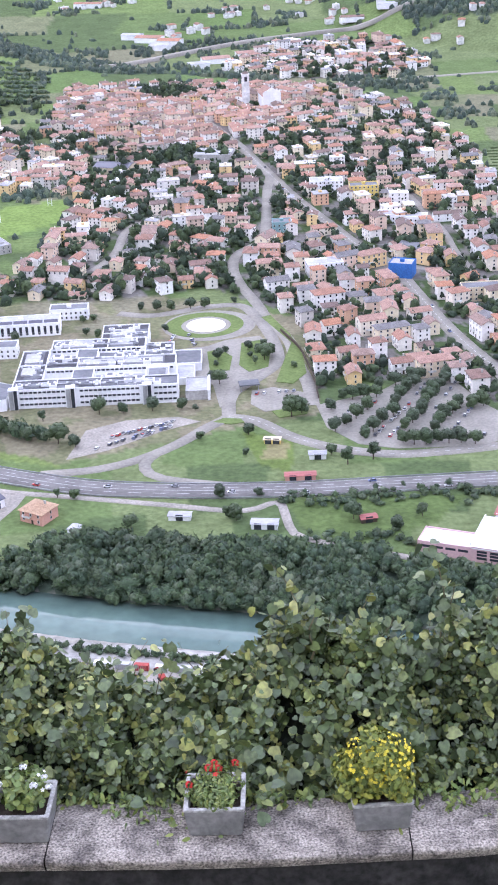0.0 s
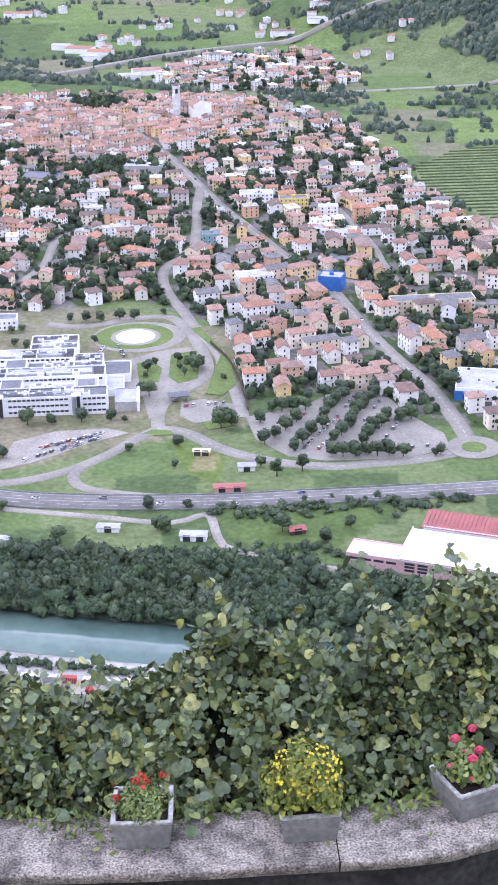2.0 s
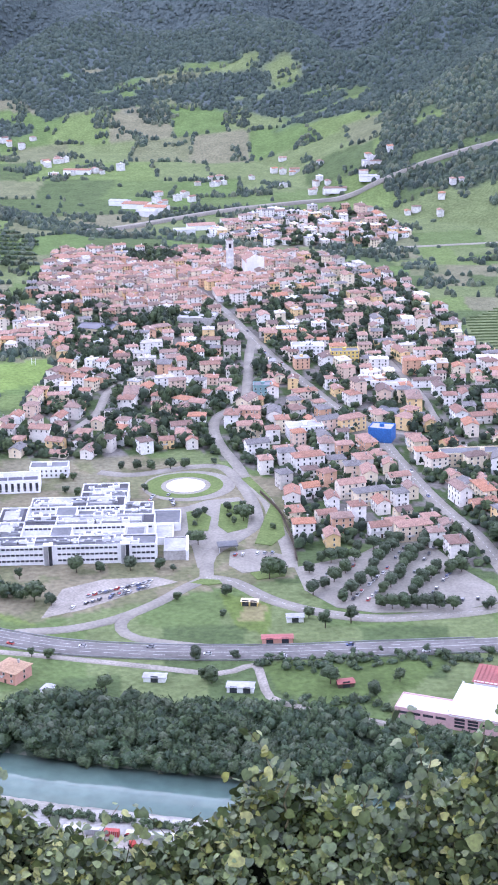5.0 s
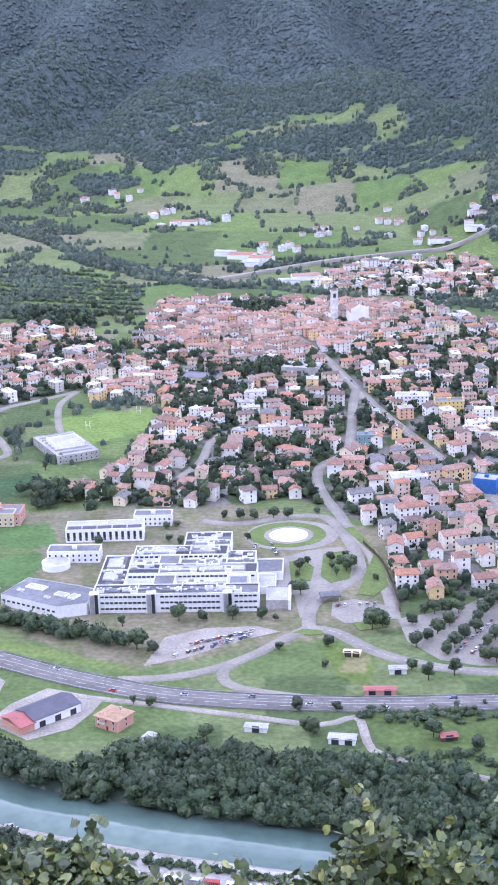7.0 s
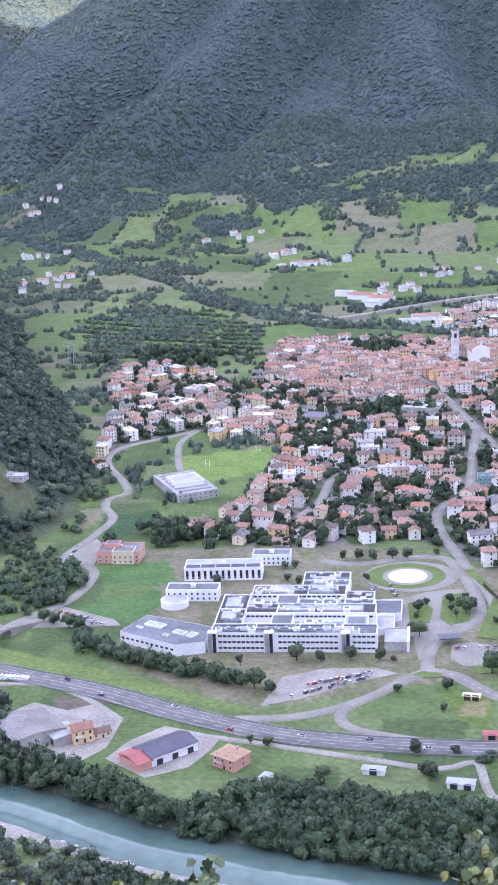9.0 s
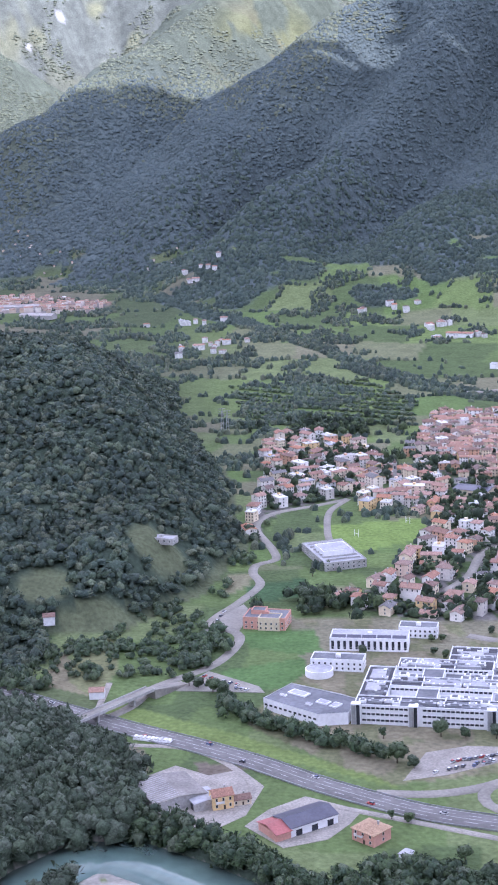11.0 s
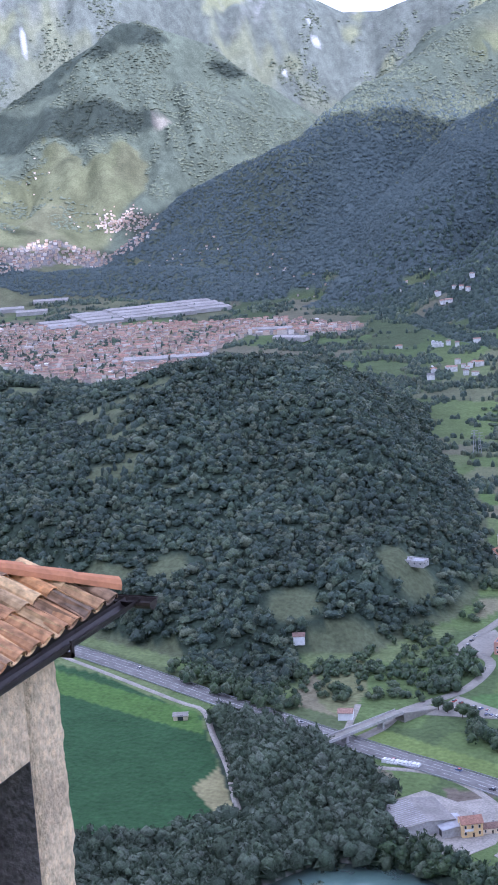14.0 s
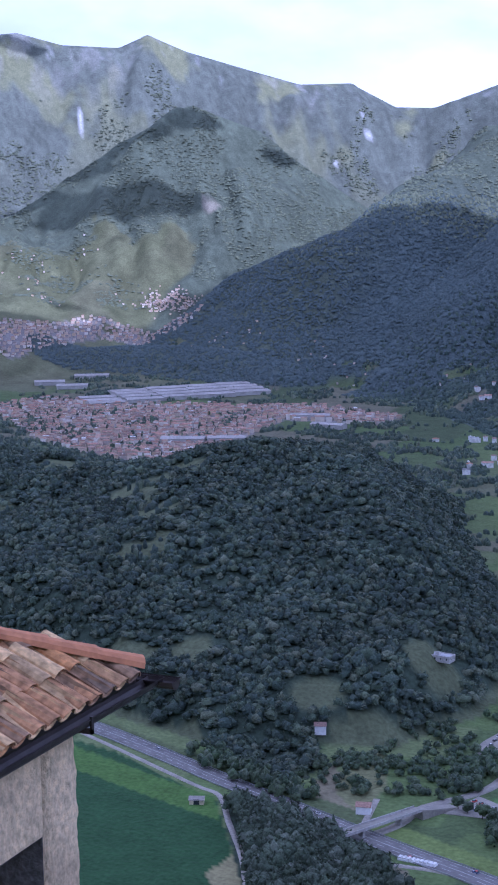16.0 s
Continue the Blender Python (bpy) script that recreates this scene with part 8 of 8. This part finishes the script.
for x, tall, bx in [(0.38, 0.42, 0.03), (1.32, 0.75, 0.10), (1.45, 0.95, -0.22), (1.75, 0.75, 0.05), (2.05, 0.6, -0.1), (-2.3, 0.2, 0.06), (0.85, 0.45, 0.12)]:
    c, nn = hedge_point(x, 0.8, g)
    pts = [c + np.array([bx * q * q + 0.02 * math.sin(9 * q), 0.05 * q, tall * q]) for q in np.linspace(0, 1, 8)]
    tb = tube(pts, 0.009, 0.003)
    stems.solid(tb.v, tb.f)
    for q in np.linspace(0.3, 1.0, int(tall * 34)):
        C.append(c + np.array([bx * q * q, 0.05 * q, tall * q]) + g.normal(0, 0.05, 3))
        N.append((g.normal(0, 0.6), -0.5, 0.7))
        S.append(g.uniform(0.04, 0.10))
V, F = leaves(C, N, S, "round", g)
vine = tagged(new("vine_hedge"), "dense climbing vines with broad green leaves behind the parapet", "hedge", kind="stuff")
part("leaves", raw_mesh("leaves", V, F, M_VINE, smooth=False), vine)["kind"] = "stuff"
part("stems", stems.mesh("stems", M_STEM), vine)["kind"] = "stuff"
# Added backing sheet under the leaves; its dark colour paints their inner shade.
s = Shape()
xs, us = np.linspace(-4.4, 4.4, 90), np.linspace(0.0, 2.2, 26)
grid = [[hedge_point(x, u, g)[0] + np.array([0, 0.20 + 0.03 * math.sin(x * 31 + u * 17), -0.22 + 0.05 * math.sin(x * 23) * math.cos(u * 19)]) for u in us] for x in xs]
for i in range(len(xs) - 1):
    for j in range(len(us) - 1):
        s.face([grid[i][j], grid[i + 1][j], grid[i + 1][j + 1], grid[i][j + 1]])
part("undergrowth", s.mesh("undergrowth", M_GAP_SHADE), vine)

# low grass and weeds along the coping
C, N, S = [], [], []
for k in range(1500):
    x = g.uniform(-3.5, 3.5)
    dens = fbm(np.array([x * 2.2]), np.array([3.3]), 3, 12)[0]
    if dens < 0.42 and g.random() < 0.75:
        continue
    i = int(np.argmin(np.abs(p[:, 0] - x)))
    q = p[i] + nrm[i] * (0.60 - abs(g.normal(0, 0.05 + 0.10 * (dens > 0.55))))
    C.append(np.array([q[0], q[1], Z_PAR + g.uniform(0.01, 0.09)]))
    N.append((g.normal(0, 0.7), -0.6, 0.6))
    S.append(g.uniform(0.03, 0.075))
V, F = leaves(C, N, S, "slim", g)
tagged(new("weeds", raw_mesh("weeds", V, F, M_SMALL)), "yellow-green weeds and grass along the coping edge", "weeds", kind="stuff")


# planters
def planter(x, y, turn, label):
    ob = tagged(new("planter"), label, "planter", "concrete planters on the parapet")
    lo, hi, h, w = 0.170, 0.205, 0.235, 0.032

    def ring(r, z):
        b = 0.012
        return [(-r + b, -r, z), (r - b, -r, z), (r, -r + b, z), (r, r - b, z), (r - b, r, z), (-r + b, r, z), (-r, r - b, z), (-r, -r + b, z)]

    def skin(rings, close=None):
        s = Shape()
        v = [q for r_ in rings for q in r_]
        f = []
        for k in range(len(rings) - 1):
            f += [(k * 8 + i, k * 8 + (i + 1) % 8, k * 8 + 8 + (i + 1) % 8, k * 8 + 8 + i) for i in range(8)]
        if close:
            f.append(tuple(range(len(v) - 8, len(v))))
        s.solid(v, f)
        return s
    part("box", skin([ring(lo, 0), ring(lo + 0.008, 0.01), ring(hi - 0.002, h - 0.02)]).mesh("box", M_PLANTER), ob)
    part("rim", skin([ring(hi - 0.002, h - 0.02), ring(hi, h - 0.006), ring(hi - 0.006, h), ring(hi - w + 0.004, h), ring(hi - w, h - 0.006), ring(hi - w - 0.01, h - 0.09)]).mesh("rim", M_RIM), ob, "pale weathered rim")
    part("soil", skin([ring(hi - w - 0.005, h - 0.06), ring(0.09, h - 0.045)], True).mesh("soil", M_SOIL), ob)
    ob.matrix_basis = pose(x, y, Z_PAR + 0.004, 0, 0, turn)
    return ob


M_BUSH = material("yellow_bush_leaf", (0.2, 0.22, 0.05), vary=[(0.15, 0.185, 0.035), (0.23, 0.25, 0.045), (0.09, 0.12, 0.028), (0.19, 0.22, 0.05), (0.30, 0.30, 0.045)], by="island", grain=30, patch=4, rough=0.6, bump=0, spec=0.25, var=0.3)


def petal_colour(name, col):
    return material(name, col, tuple(c * 0.75 for c in col), grain=30, patch=10, rough=0.6, bump=0, var=0.15)


M_RED, M_YEL = petal_colour("red_petal", (0.62, 0.035, 0.03)), petal_colour("yellow_petal", (0.72, 0.60, 0.04))
M_PKR, M_WHT = petal_colour("pink_petal", (0.66, 0.06, 0.13)), petal_colour("white_petal", (0.80, 0.80, 0.77))


def plant_in(x, y, label, n, rx, rz, zc, leaf, petals, flowers, fsize, seed, green=M_SMALL):
    """A potted plant: a rounded mass of small leaves on stems, with flowers."""
    g = np.random.default_rng(seed)
    ob = tagged(new("flowering_plant"), label, "plant", "flowers on the parapet")
    ob.matrix_basis = pose(x, y, Z_PAR + 0.19)
    C, N, S = [], [], []
    for k in range(n):
        d = g.normal(size=3)
        d /= np.linalg.norm(d)
        r = g.uniform(0.35, 1.0) ** 0.6
        q = np.array([d[0] * rx, d[1] * rx, d[2] * rz]) * r * (1 + 0.25 * math.sin(5 * d[0] + 3 * d[2]))
        q[2] = max(q[2] + zc, 0.0)
        if q[2] < 0.08:
            q[:2] *= 0.62
        C.append(q)
        N.append((d[0], d[1], abs(d[2]) + 0.3))
        S.append(leaf * g.uniform(0.7, 1.3))
    V, F = leaves(C, N, S, "slim" if leaf < 0.035 else "round", g)
    part("foliage", raw_mesh("foliage", V, F, green), ob)
    st = Shape()
    for k in range(9):
        a = g.uniform(0, 6.28)
        tb = tube([(0.03 * math.cos(a), 0.03 * math.sin(a), -0.03), (0.3 * rx * math.cos(a), 0.3 * rx * math.sin(a), zc * 0.5), (0.6 * rx * math.cos(a), 0.6 * rx * math.sin(a), zc + rz * 0.5)], 0.006, 0.003)
        st.solid(tb.v, tb.f)
    part("stem", st.mesh("stem", M_STEM), ob)
    fl = Shape()
    for k in range(5):
        a = 6.283 * k / 5
        c, q = math.cos(a), math.sin(a)
        fl.solid([(0, 0, 0), (0.55 * c - 0.32 * q, 0.55 * q + 0.32 * c, 0.22), (1.0 * c, 1.0 * q, 0.18), (0.55 * c + 0.32 * q, 0.55 * q - 0.32 * c, 0.22)], [(0, 3, 2, 1)])
    head = fl.mesh("flower", petals)
    for k in range(flowers):
        d = g.normal(size=3)
        d[1] -= 0.7
        d[2] = abs(d[2]) + 0.35
        d /= np.linalg.norm(d)
        c = Vector((d[0] * rx * 1.02, d[1] * rx * 1.02, d[2] * rz * 1.06 + zc))
        m = Matrix.Translation(c) @ Vector((d[0], d[1] - 0.5, d[2] + 0.3)).to_track_quat("Z", "Y").to_matrix().to_4x4() @ Matrix.Scale(fsize * g.uniform(0.75, 1.2), 4)
        part("flower", head, ob, m=m)
    return ob


def cluster(ob, spots_, petals, size, seed):
    """Round flower heads of many small blooms."""
    g = np.random.default_rng(seed)
    s = Shape()
    for k in range(26):
        d = g.normal(size=3)
        d[2] = abs(d[2])
        d /= np.linalg.norm(d)
        e = Vector(d).orthogonal().normalized()
        h = Vector(d).cross(e)
        c = Vector(d) * g.uniform(0.75, 1.0)
        s.face([c + e * 0.34, c + h * 0.34, c - e * 0.34, c - h * 0.34])
    me = s.mesh("flower_head", petals)
    for x, y, z in spots_:
        part("flower_head", me, ob, m=Matrix.Translation((x, y, z)) @ Matrix.Scale(size * g.uniform(0.85, 1.15), 4))


for x, y, a, lab in [(-1.62, 8.33, -3, "weathered grey concrete planter holding white flowers"), (-0.33, 8.32, -2, "weathered grey concrete planter holding red flowers"),
                     (0.77, 8.30, 2, "weathered grey concrete planter holding a yellow-flowered bush"), (1.90, 8.47, 22, "weathered grey concrete planter holding pink geraniums")]:
    planter(x, y, a, lab)
pw = plant_in(-1.62, 8.33, "leafy plant with white blooms in a planter", 650, 0.20, 0.13, 0.12, 0.04, M_WHT, 4, 0.02, 1)
cluster(pw, [(0.10, -0.10, 0.22), (0.17, -0.06, 0.26), (0.20, -0.10, 0.21), (-0.13, -0.10, 0.24), (0.02, 0.04, 0.27), (-0.2, -0.02, 0.2)], M_WHT, 0.027, 2)
pr = plant_in(-0.33, 8.32, "low green plant with red blooms in a planter", 2600, 0.26, 0.085, 0.06, 0.034, M_RED, 2, 0.02, 3)
cluster(pr, [(-0.04, 0.10, 0.16), (0.0, 0.13, 0.18), (0.03, 0.08, 0.17), (-0.17, -0.02, 0.12), (0.14, 0.16, 0.15)], M_RED, 0.030, 4)
plant_in(0.77, 8.30, "round bush covered in small yellow flowers", 5200, 0.26, 0.22, 0.20, 0.036, M_YEL, 120, 0.014, 5, M_BUSH)
pk = plant_in(1.90, 8.47, "geranium with pink-red flower heads in a planter", 520, 0.22, 0.12, 0.11, 0.04, M_PKR, 3, 0.018, 6)
cluster(pk, [(0.0, -0.08, 0.22), (0.03, 0.12, 0.33), (0.24, 0.02, 0.25), (-0.1, 0.05, 0.30), (0.05, -0.02, 0.25)], M_PKR, 0.036, 7)

# ---- the neighbouring house ----
M_STUCCO = material("rough_stucco", (0.90, 0.70, 0.43), (0.66, 0.51, 0.32), grain=16, patch=1.6, rough=0.95, bump=1.0, bump_scale=13, dist=0.05, var=0.3)
M_REVEAL = material("rough_mortar", (0.26, 0.24, 0.22), (0.18, 0.165, 0.15), grain=22, patch=3, rough=0.95, bump=1.0, bump_scale=18, dist=0.04, var=0.4)
TILES = [(0.64, 0.31, 0.120), (0.48, 0.25, 0.115), (0.66, 0.345, 0.135), (0.58, 0.385, 0.195), (0.30, 0.185, 0.105), (0.68, 0.45, 0.22), (0.52, 0.30, 0.145), (0.22, 0.15, 0.10)]
M_TILE = material("clay_tile", (0.42, 0.25, 0.18), vary=TILES, grain=14, patch=3.5, rough=0.9, bump=0.4, dist=0.008, var=0.45)
M_NEWTILE = material("new_clay_tile", (0.58, 0.25, 0.115), (0.50, 0.21, 0.10), grain=14, patch=3, rough=0.85, bump=0.2, dist=0.005, var=0.2)
M_GUTTER = material("dark_gutter", (0.060, 0.048, 0.044), (0.042, 0.034, 0.032), grain=10, patch=2, rough=0.45, bump=0.05, metal=0.3, var=0.25)
nh = tagged(new("stucco_house"), "rough grey stucco house with a weathered clay-tile roof", "house")
WX, WY, ZW = -6.03, 10.2, 346.33          # outer face, corner and top of the wall
s = Shape()
y0, y1, z0, z1 = 7.7, 9.58, 343.7, 345.46   # window opening
# the corner pier is uneven and worn along its outer edge
rows_, cols = np.arange(330, ZW + 0.03, 0.04), 12
ring_ = [(WX - 0.5, WY), (WX - 0.3, WY), (WX - 0.12, WY), (WX - 0.04, WY), (WX - 0.012, WY - 0.012), (WX, WY - 0.04), (WX, WY - 0.12), (WX, WY - 0.25), (WX, WY - 0.42), (WX, y1), (WX - 0.25, y1), (WX - 0.5, y1)]
for zz in rows_:
    ra = np.array(ring_)
    rough_, worn_ = fbm(ra.sum(1) * 6.0, np.full(len(ra), zz * 6.0), 4, 44) - 0.5, float(fbm(np.array([3.0]), np.array([zz * 4.5]), 4, 45)[0]) - 0.5
    for (xx, yy), n1 in zip(ring_, rough_):
        near = max(0.0, 1 - math.hypot(xx - WX, yy - WY) / 0.16)
        n2 = worn_
        k_ = 0.018 * n1 - near * (0.028 + 0.085 * n2)
        s.v.append((xx + k_, yy + k_ * (yy > y1 + 0.1), min(zz, ZW)))
for a_ in range(len(rows_) - 1):
    for b_ in range(cols):
        c_ = (b_ + 1) % cols
        s.f.append((a_ * cols + c_, a_ * cols + b_, (a_ + 1) * cols + b_, (a_ + 1) * cols + c_))
        s.m.append(0)
part("corner_pier", s.mesh("corner_pier", M_STUCCO, smooth=True), nh)
part("wall", Shape().box(WX - 0.5, 2, 330, WX, y0, ZW).mesh("wall", M_STUCCO), nh)
part("wall", Shape().box(WX - 0.5, y0, z1, WX, y1, ZW).mesh("wall", M_STUCCO), nh)
part("wall", Shape().box(WX - 0.5, y0, 330, WX, y1, z0).mesh("wall", M_STUCCO), nh)
part("wall", Shape().box(-12, WY - 0.5, 330, WX - 0.5, WY, ZW).mesh("wall", M_STUCCO), nh)
s = Shape()
s.box(WX - 0.46, y1 - 0.004, z0, WX - 0.003, y1 + 0.01, z1).box(WX - 0.46, y0, z1 - 0.004, WX - 0.003, y1, z1 + 0.01)
part("reveal", s.mesh("reveal", M_REVEAL), nh, "rough mortar window reveal")
win = part("window", Shape().box(WX - 0.50, y0, z0, WX - 0.47, y1, z1).mesh("window", M_DARKGLASS), nh, "dark window with pale glazing bars")
for k, yy in enumerate((8.0, 8.52, 9.0)):
    part("glazing_bar", Shape().box(WX - 0.46, yy - 0.018, z0, WX - 0.43, yy + 0.018, z1).mesh("glazing_bar", M_METAL), win)
for zz in (344.1, 344.55, 345.0):
    part("glazing_bar", Shape().box(WX - 0.455, y0, zz - 0.016, WX - 0.435, y1, zz + 0.016).mesh("glazing_bar", M_METAL), win)
# roof: hip corner at (EX, EY), slope rising westwards
EX, EY, ZE, PITCH = -5.86, 10.86, 346.42, 0.45
cosp = 1 / math.sqrt(1 + PITCH * PITCH)
r = Shape()
r.solid([(EX, 2, ZE), (EX, EY, ZE), (EX - 4, EY - 4, ZE + 4 * PITCH), (EX - 4, 2, ZE + 4 * PITCH), (EX - 8, EY, ZE)], [(0, 1, 2, 3), (1, 4, 2)])
part("roof_deck", r.mesh("roof_deck", M_REVEAL), nh)
part("fascia", Shape().box(EX - 0.25, 2, ZE - 0.14, EX - 0.02, EY, ZE - 0.02).box(-12, EY - 0.25, ZE - 0.14, EX - 0.25, EY - 0.02, ZE - 0.02).mesh("fascia", M_GUTTER), nh)


def tile_mesh(name, r0, r1, length, mat, seg=7, thick=0.014):
    """A tapered half-round clay tile running along +x from its lower end."""
    s = Shape()
    rings = []
    for x, rr in ((0, r0), (length * 0.5, (r0 + r1) / 2), (length, r1)):
        rings.append(([(x, rr * math.cos(a), rr * 0.72 * math.sin(a)) for a in np.linspace(0, math.pi, seg)], [(x, (rr - thick) * math.cos(a), (rr - thick) * 0.72 * math.sin(a)) for a in np.linspace(0, math.pi, seg)]))
    for (o0, i0), (o1, i1) in zip(rings, rings[1:]):
        for k in range(seg - 1):
            s.face([o0[k], o1[k], o1[k + 1], o0[k + 1]])
            s.face([i0[k + 1], i1[k + 1], i1[k], i0[k]])
    o, i = rings[0]
    for k in range(seg - 1):
        s.face([o[k], o[k + 1], i[k + 1], i[k]])
    return s.mesh(name, mat, smooth=True)


COVER = tile_mesh("tile", 0.098, 0.080, 0.46, M_TILE)
PAN = tile_mesh("pan_tile", 0.088, 0.075, 0.46, M_TILE)
HIP = tile_mesh("hip_tile", 0.125, 0.100, 0.50, M_NEWTILE)
g = np.random.default_rng(8)
up = Matrix.Rotation(math.atan(PITCH), 4, "Y")
PITCH_W, COURSE = 0.215, 0.36
for c in range(24):
    yy = EY - 0.16 - c * PITCH_W
    for k in range(9):
        d = (k * COURSE - 0.07) * cosp
        if d > (EY - yy) - 0.10 or d > 3.4:
            break
        jit = g.normal(0, 0.012, 3)
        base = Matrix.Translation((EX - d, yy + jit[0], ZE + d * PITCH + 0.028 + 0.012 * (k > 0) + abs(jit[1]) * 0.4))
        spin = Matrix.Rotation(math.pi + g.normal(0, 0.035), 4, "Z")
        part("tile", COVER, nh, m=base @ spin @ Matrix.Rotation(-math.atan(PITCH) + g.normal(0, 0.012), 4, "Y"))
        if c < 15:
            part("pan_tile", PAN, nh, m=Matrix.Translation((EX - d + 0.04, yy - PITCH_W / 2, ZE + d * PITCH + 0.085)) @ Matrix.Rotation(math.pi, 4, "Z") @ Matrix.Rotation(-math.atan(PITCH), 4, "Y") @ Matrix.Rotation(math.pi, 4, "X"))
hip_dir = Vector((-1, -1, PITCH)).normalized()
for k in range(9):
    o = Vector((EX, EY, ZE + 0.075)) + hip_dir * (k * 0.42 - 0.02)
    q = hip_dir.to_track_quat("X", "Z").to_matrix().to_4x4()
    part("hip_tile", HIP, nh, "newer orange clay hip tile", Matrix.Translation(o) @ q)
gut = Shape()
for seg_pts in ([(EX + 0.10, 2, ZE - 0.05), (EX + 0.10, EY + 0.12, ZE - 0.05)], [(EX + 0.30, EY + 0.10, ZE - 0.06), (-12, EY + 0.10, ZE - 0.06)]):
    (xa, ya, za), (xb, yb, zb) = seg_pts
    along_y = abs(yb - ya) > abs(xb - xa)
    prof = [(0.075 * math.cos(a), 0.075 * math.sin(a)) for a in np.linspace(math.pi, 2 * math.pi, 8)] + [(0.083, 0.0), (0.083, 0.012)]
    for (pa, qa), (pb, qb) in zip(prof, prof[1:]):
        if along_y:
            gut.face([(xa + pa, ya, za + qa), (xa + pb, ya, za + qb), (xb + pb, yb, zb + qb), (xb + pa, yb, zb + qa)])
        else:
            gut.face([(xa, ya + pa, za + qa), (xa, ya + pb, za + qb), (xb, yb + pb, zb + qb), (xb, yb + pa, zb + qa)])
gut.face([(EX + 0.30, EY + 0.10 + 0.075 * math.cos(a), ZE - 0.06 + 0.075 * math.sin(a)) for a in np.linspace(math.pi, 2 * math.pi, 8)])
part("gutter", gut.mesh("gutter", M_GUTTER), nh, "dark brown metal gutter")
for yy in (5.6, 7.0, 8.4, 9.75):
    part("gutter_bracket", Shape().box(EX, yy, ZE - 0.16, EX + 0.19, yy + 0.03, ZE - 0.12).box(EX + 0.17, yy, ZE - 0.16, EX + 0.19, yy + 0.03, ZE - 0.02).mesh("gutter_bracket", M_GUTTER), nh)

# ---- clouds that keep the valley in the shade ----
M_CLOUD = bpy.data.materials.new("cloud")
M_CLOUD.use_nodes = True
cn, cl = M_CLOUD.node_tree.nodes, M_CLOUD.node_tree.links
cn.clear()
tr, df, mx, co = cn.new("ShaderNodeBsdfTranslucent"), cn.new("ShaderNodeBsdfDiffuse"), cn.new("ShaderNodeMixShader"), cn.new("ShaderNodeOutputMaterial")
tr.inputs[0].default_value, df.inputs[0].default_value = (0.64, 0.69, 0.80, 1), (0.90, 0.92, 0.95, 1)
mx.inputs[0].default_value = 0.45
cl.new(tr.outputs[0], mx.inputs[1]), cl.new(df.outputs[0], mx.inputs[2]), cl.new(mx.outputs[0], co.inputs[0])


def cloud(gx, gy, rx, ry, z, seed, gz=0.0, n=70):
    """A billowing sheet of cloud whose shadow falls round the ground place (gx, gy)."""
    k = (z - gz) / SUN_DIR.z
    cx, cy = gx + SUN_DIR.x * k, gy + SUN_DIR.y * k
    u, v = np.meshgrid(np.linspace(-1.2, 1.2, n), np.linspace(-1.2, 1.2, n))
    x, y = u * rx, v * ry
    d = np.hypot(u, v) + 0.6 * (fbm(x / (0.4 * rx) + 40, y / (0.4 * ry) + 40, 4, seed) - 0.5)
    zz = z + 120 * (fbm(x / 300 + 9, y / 300 + 9, 4, seed + 3) - 0.5)
    i = np.arange(n * n).reshape(n, n)
    f = np.stack([i[:-1, :-1], i[:-1, 1:], i[1:, 1:], i[1:, :-1]], -1).reshape(-1, 4)
    f = f[(d.ravel()[f] < 1).all(1)]
    used, inv = np.unique(f, return_inverse=True)
    vv = np.stack([(x + cx).ravel(), (y + cy).ravel(), zz.ravel()], 1)[used]
    tagged(new("cloud", raw_mesh("cloud", vv, inv.reshape(-1, 4), M_CLOUD, smooth=True)), "broad white summer cloud over the valley", "cloud", kind="structure")


for gx, gy, rx, ry, z, gz, seed in [(-480, 1550, 1850, 1800, 1700, 0, 1), (-330, 2980, 1200, 490, 1750, 350, 5), (-1640, 2830, 420, 300, 1800, 100, 7), (-1380, 2860, 460, 190, 1780, 110, 21), (190, 3480, 560, 420, 1850, 650, 23),
                                (-1900, 3490, 240, 105, 1900, 430, 9), (-1835, 3735, 105, 60, 1900, 660, 12), (-1965, 3685, 100, 60, 1950, 620, 14), (-2085, 3622, 95, 60, 1950, 540, 17), (-2200, 3555, 95, 55, 1950, 450, 18), (-2520, 3980, 110, 40, 1950, 900, 15), (-1560, 3790, 60, 50, 1900, 560, 16)]:
    cloud(gx, gy, rx, ry, z, seed, gz)
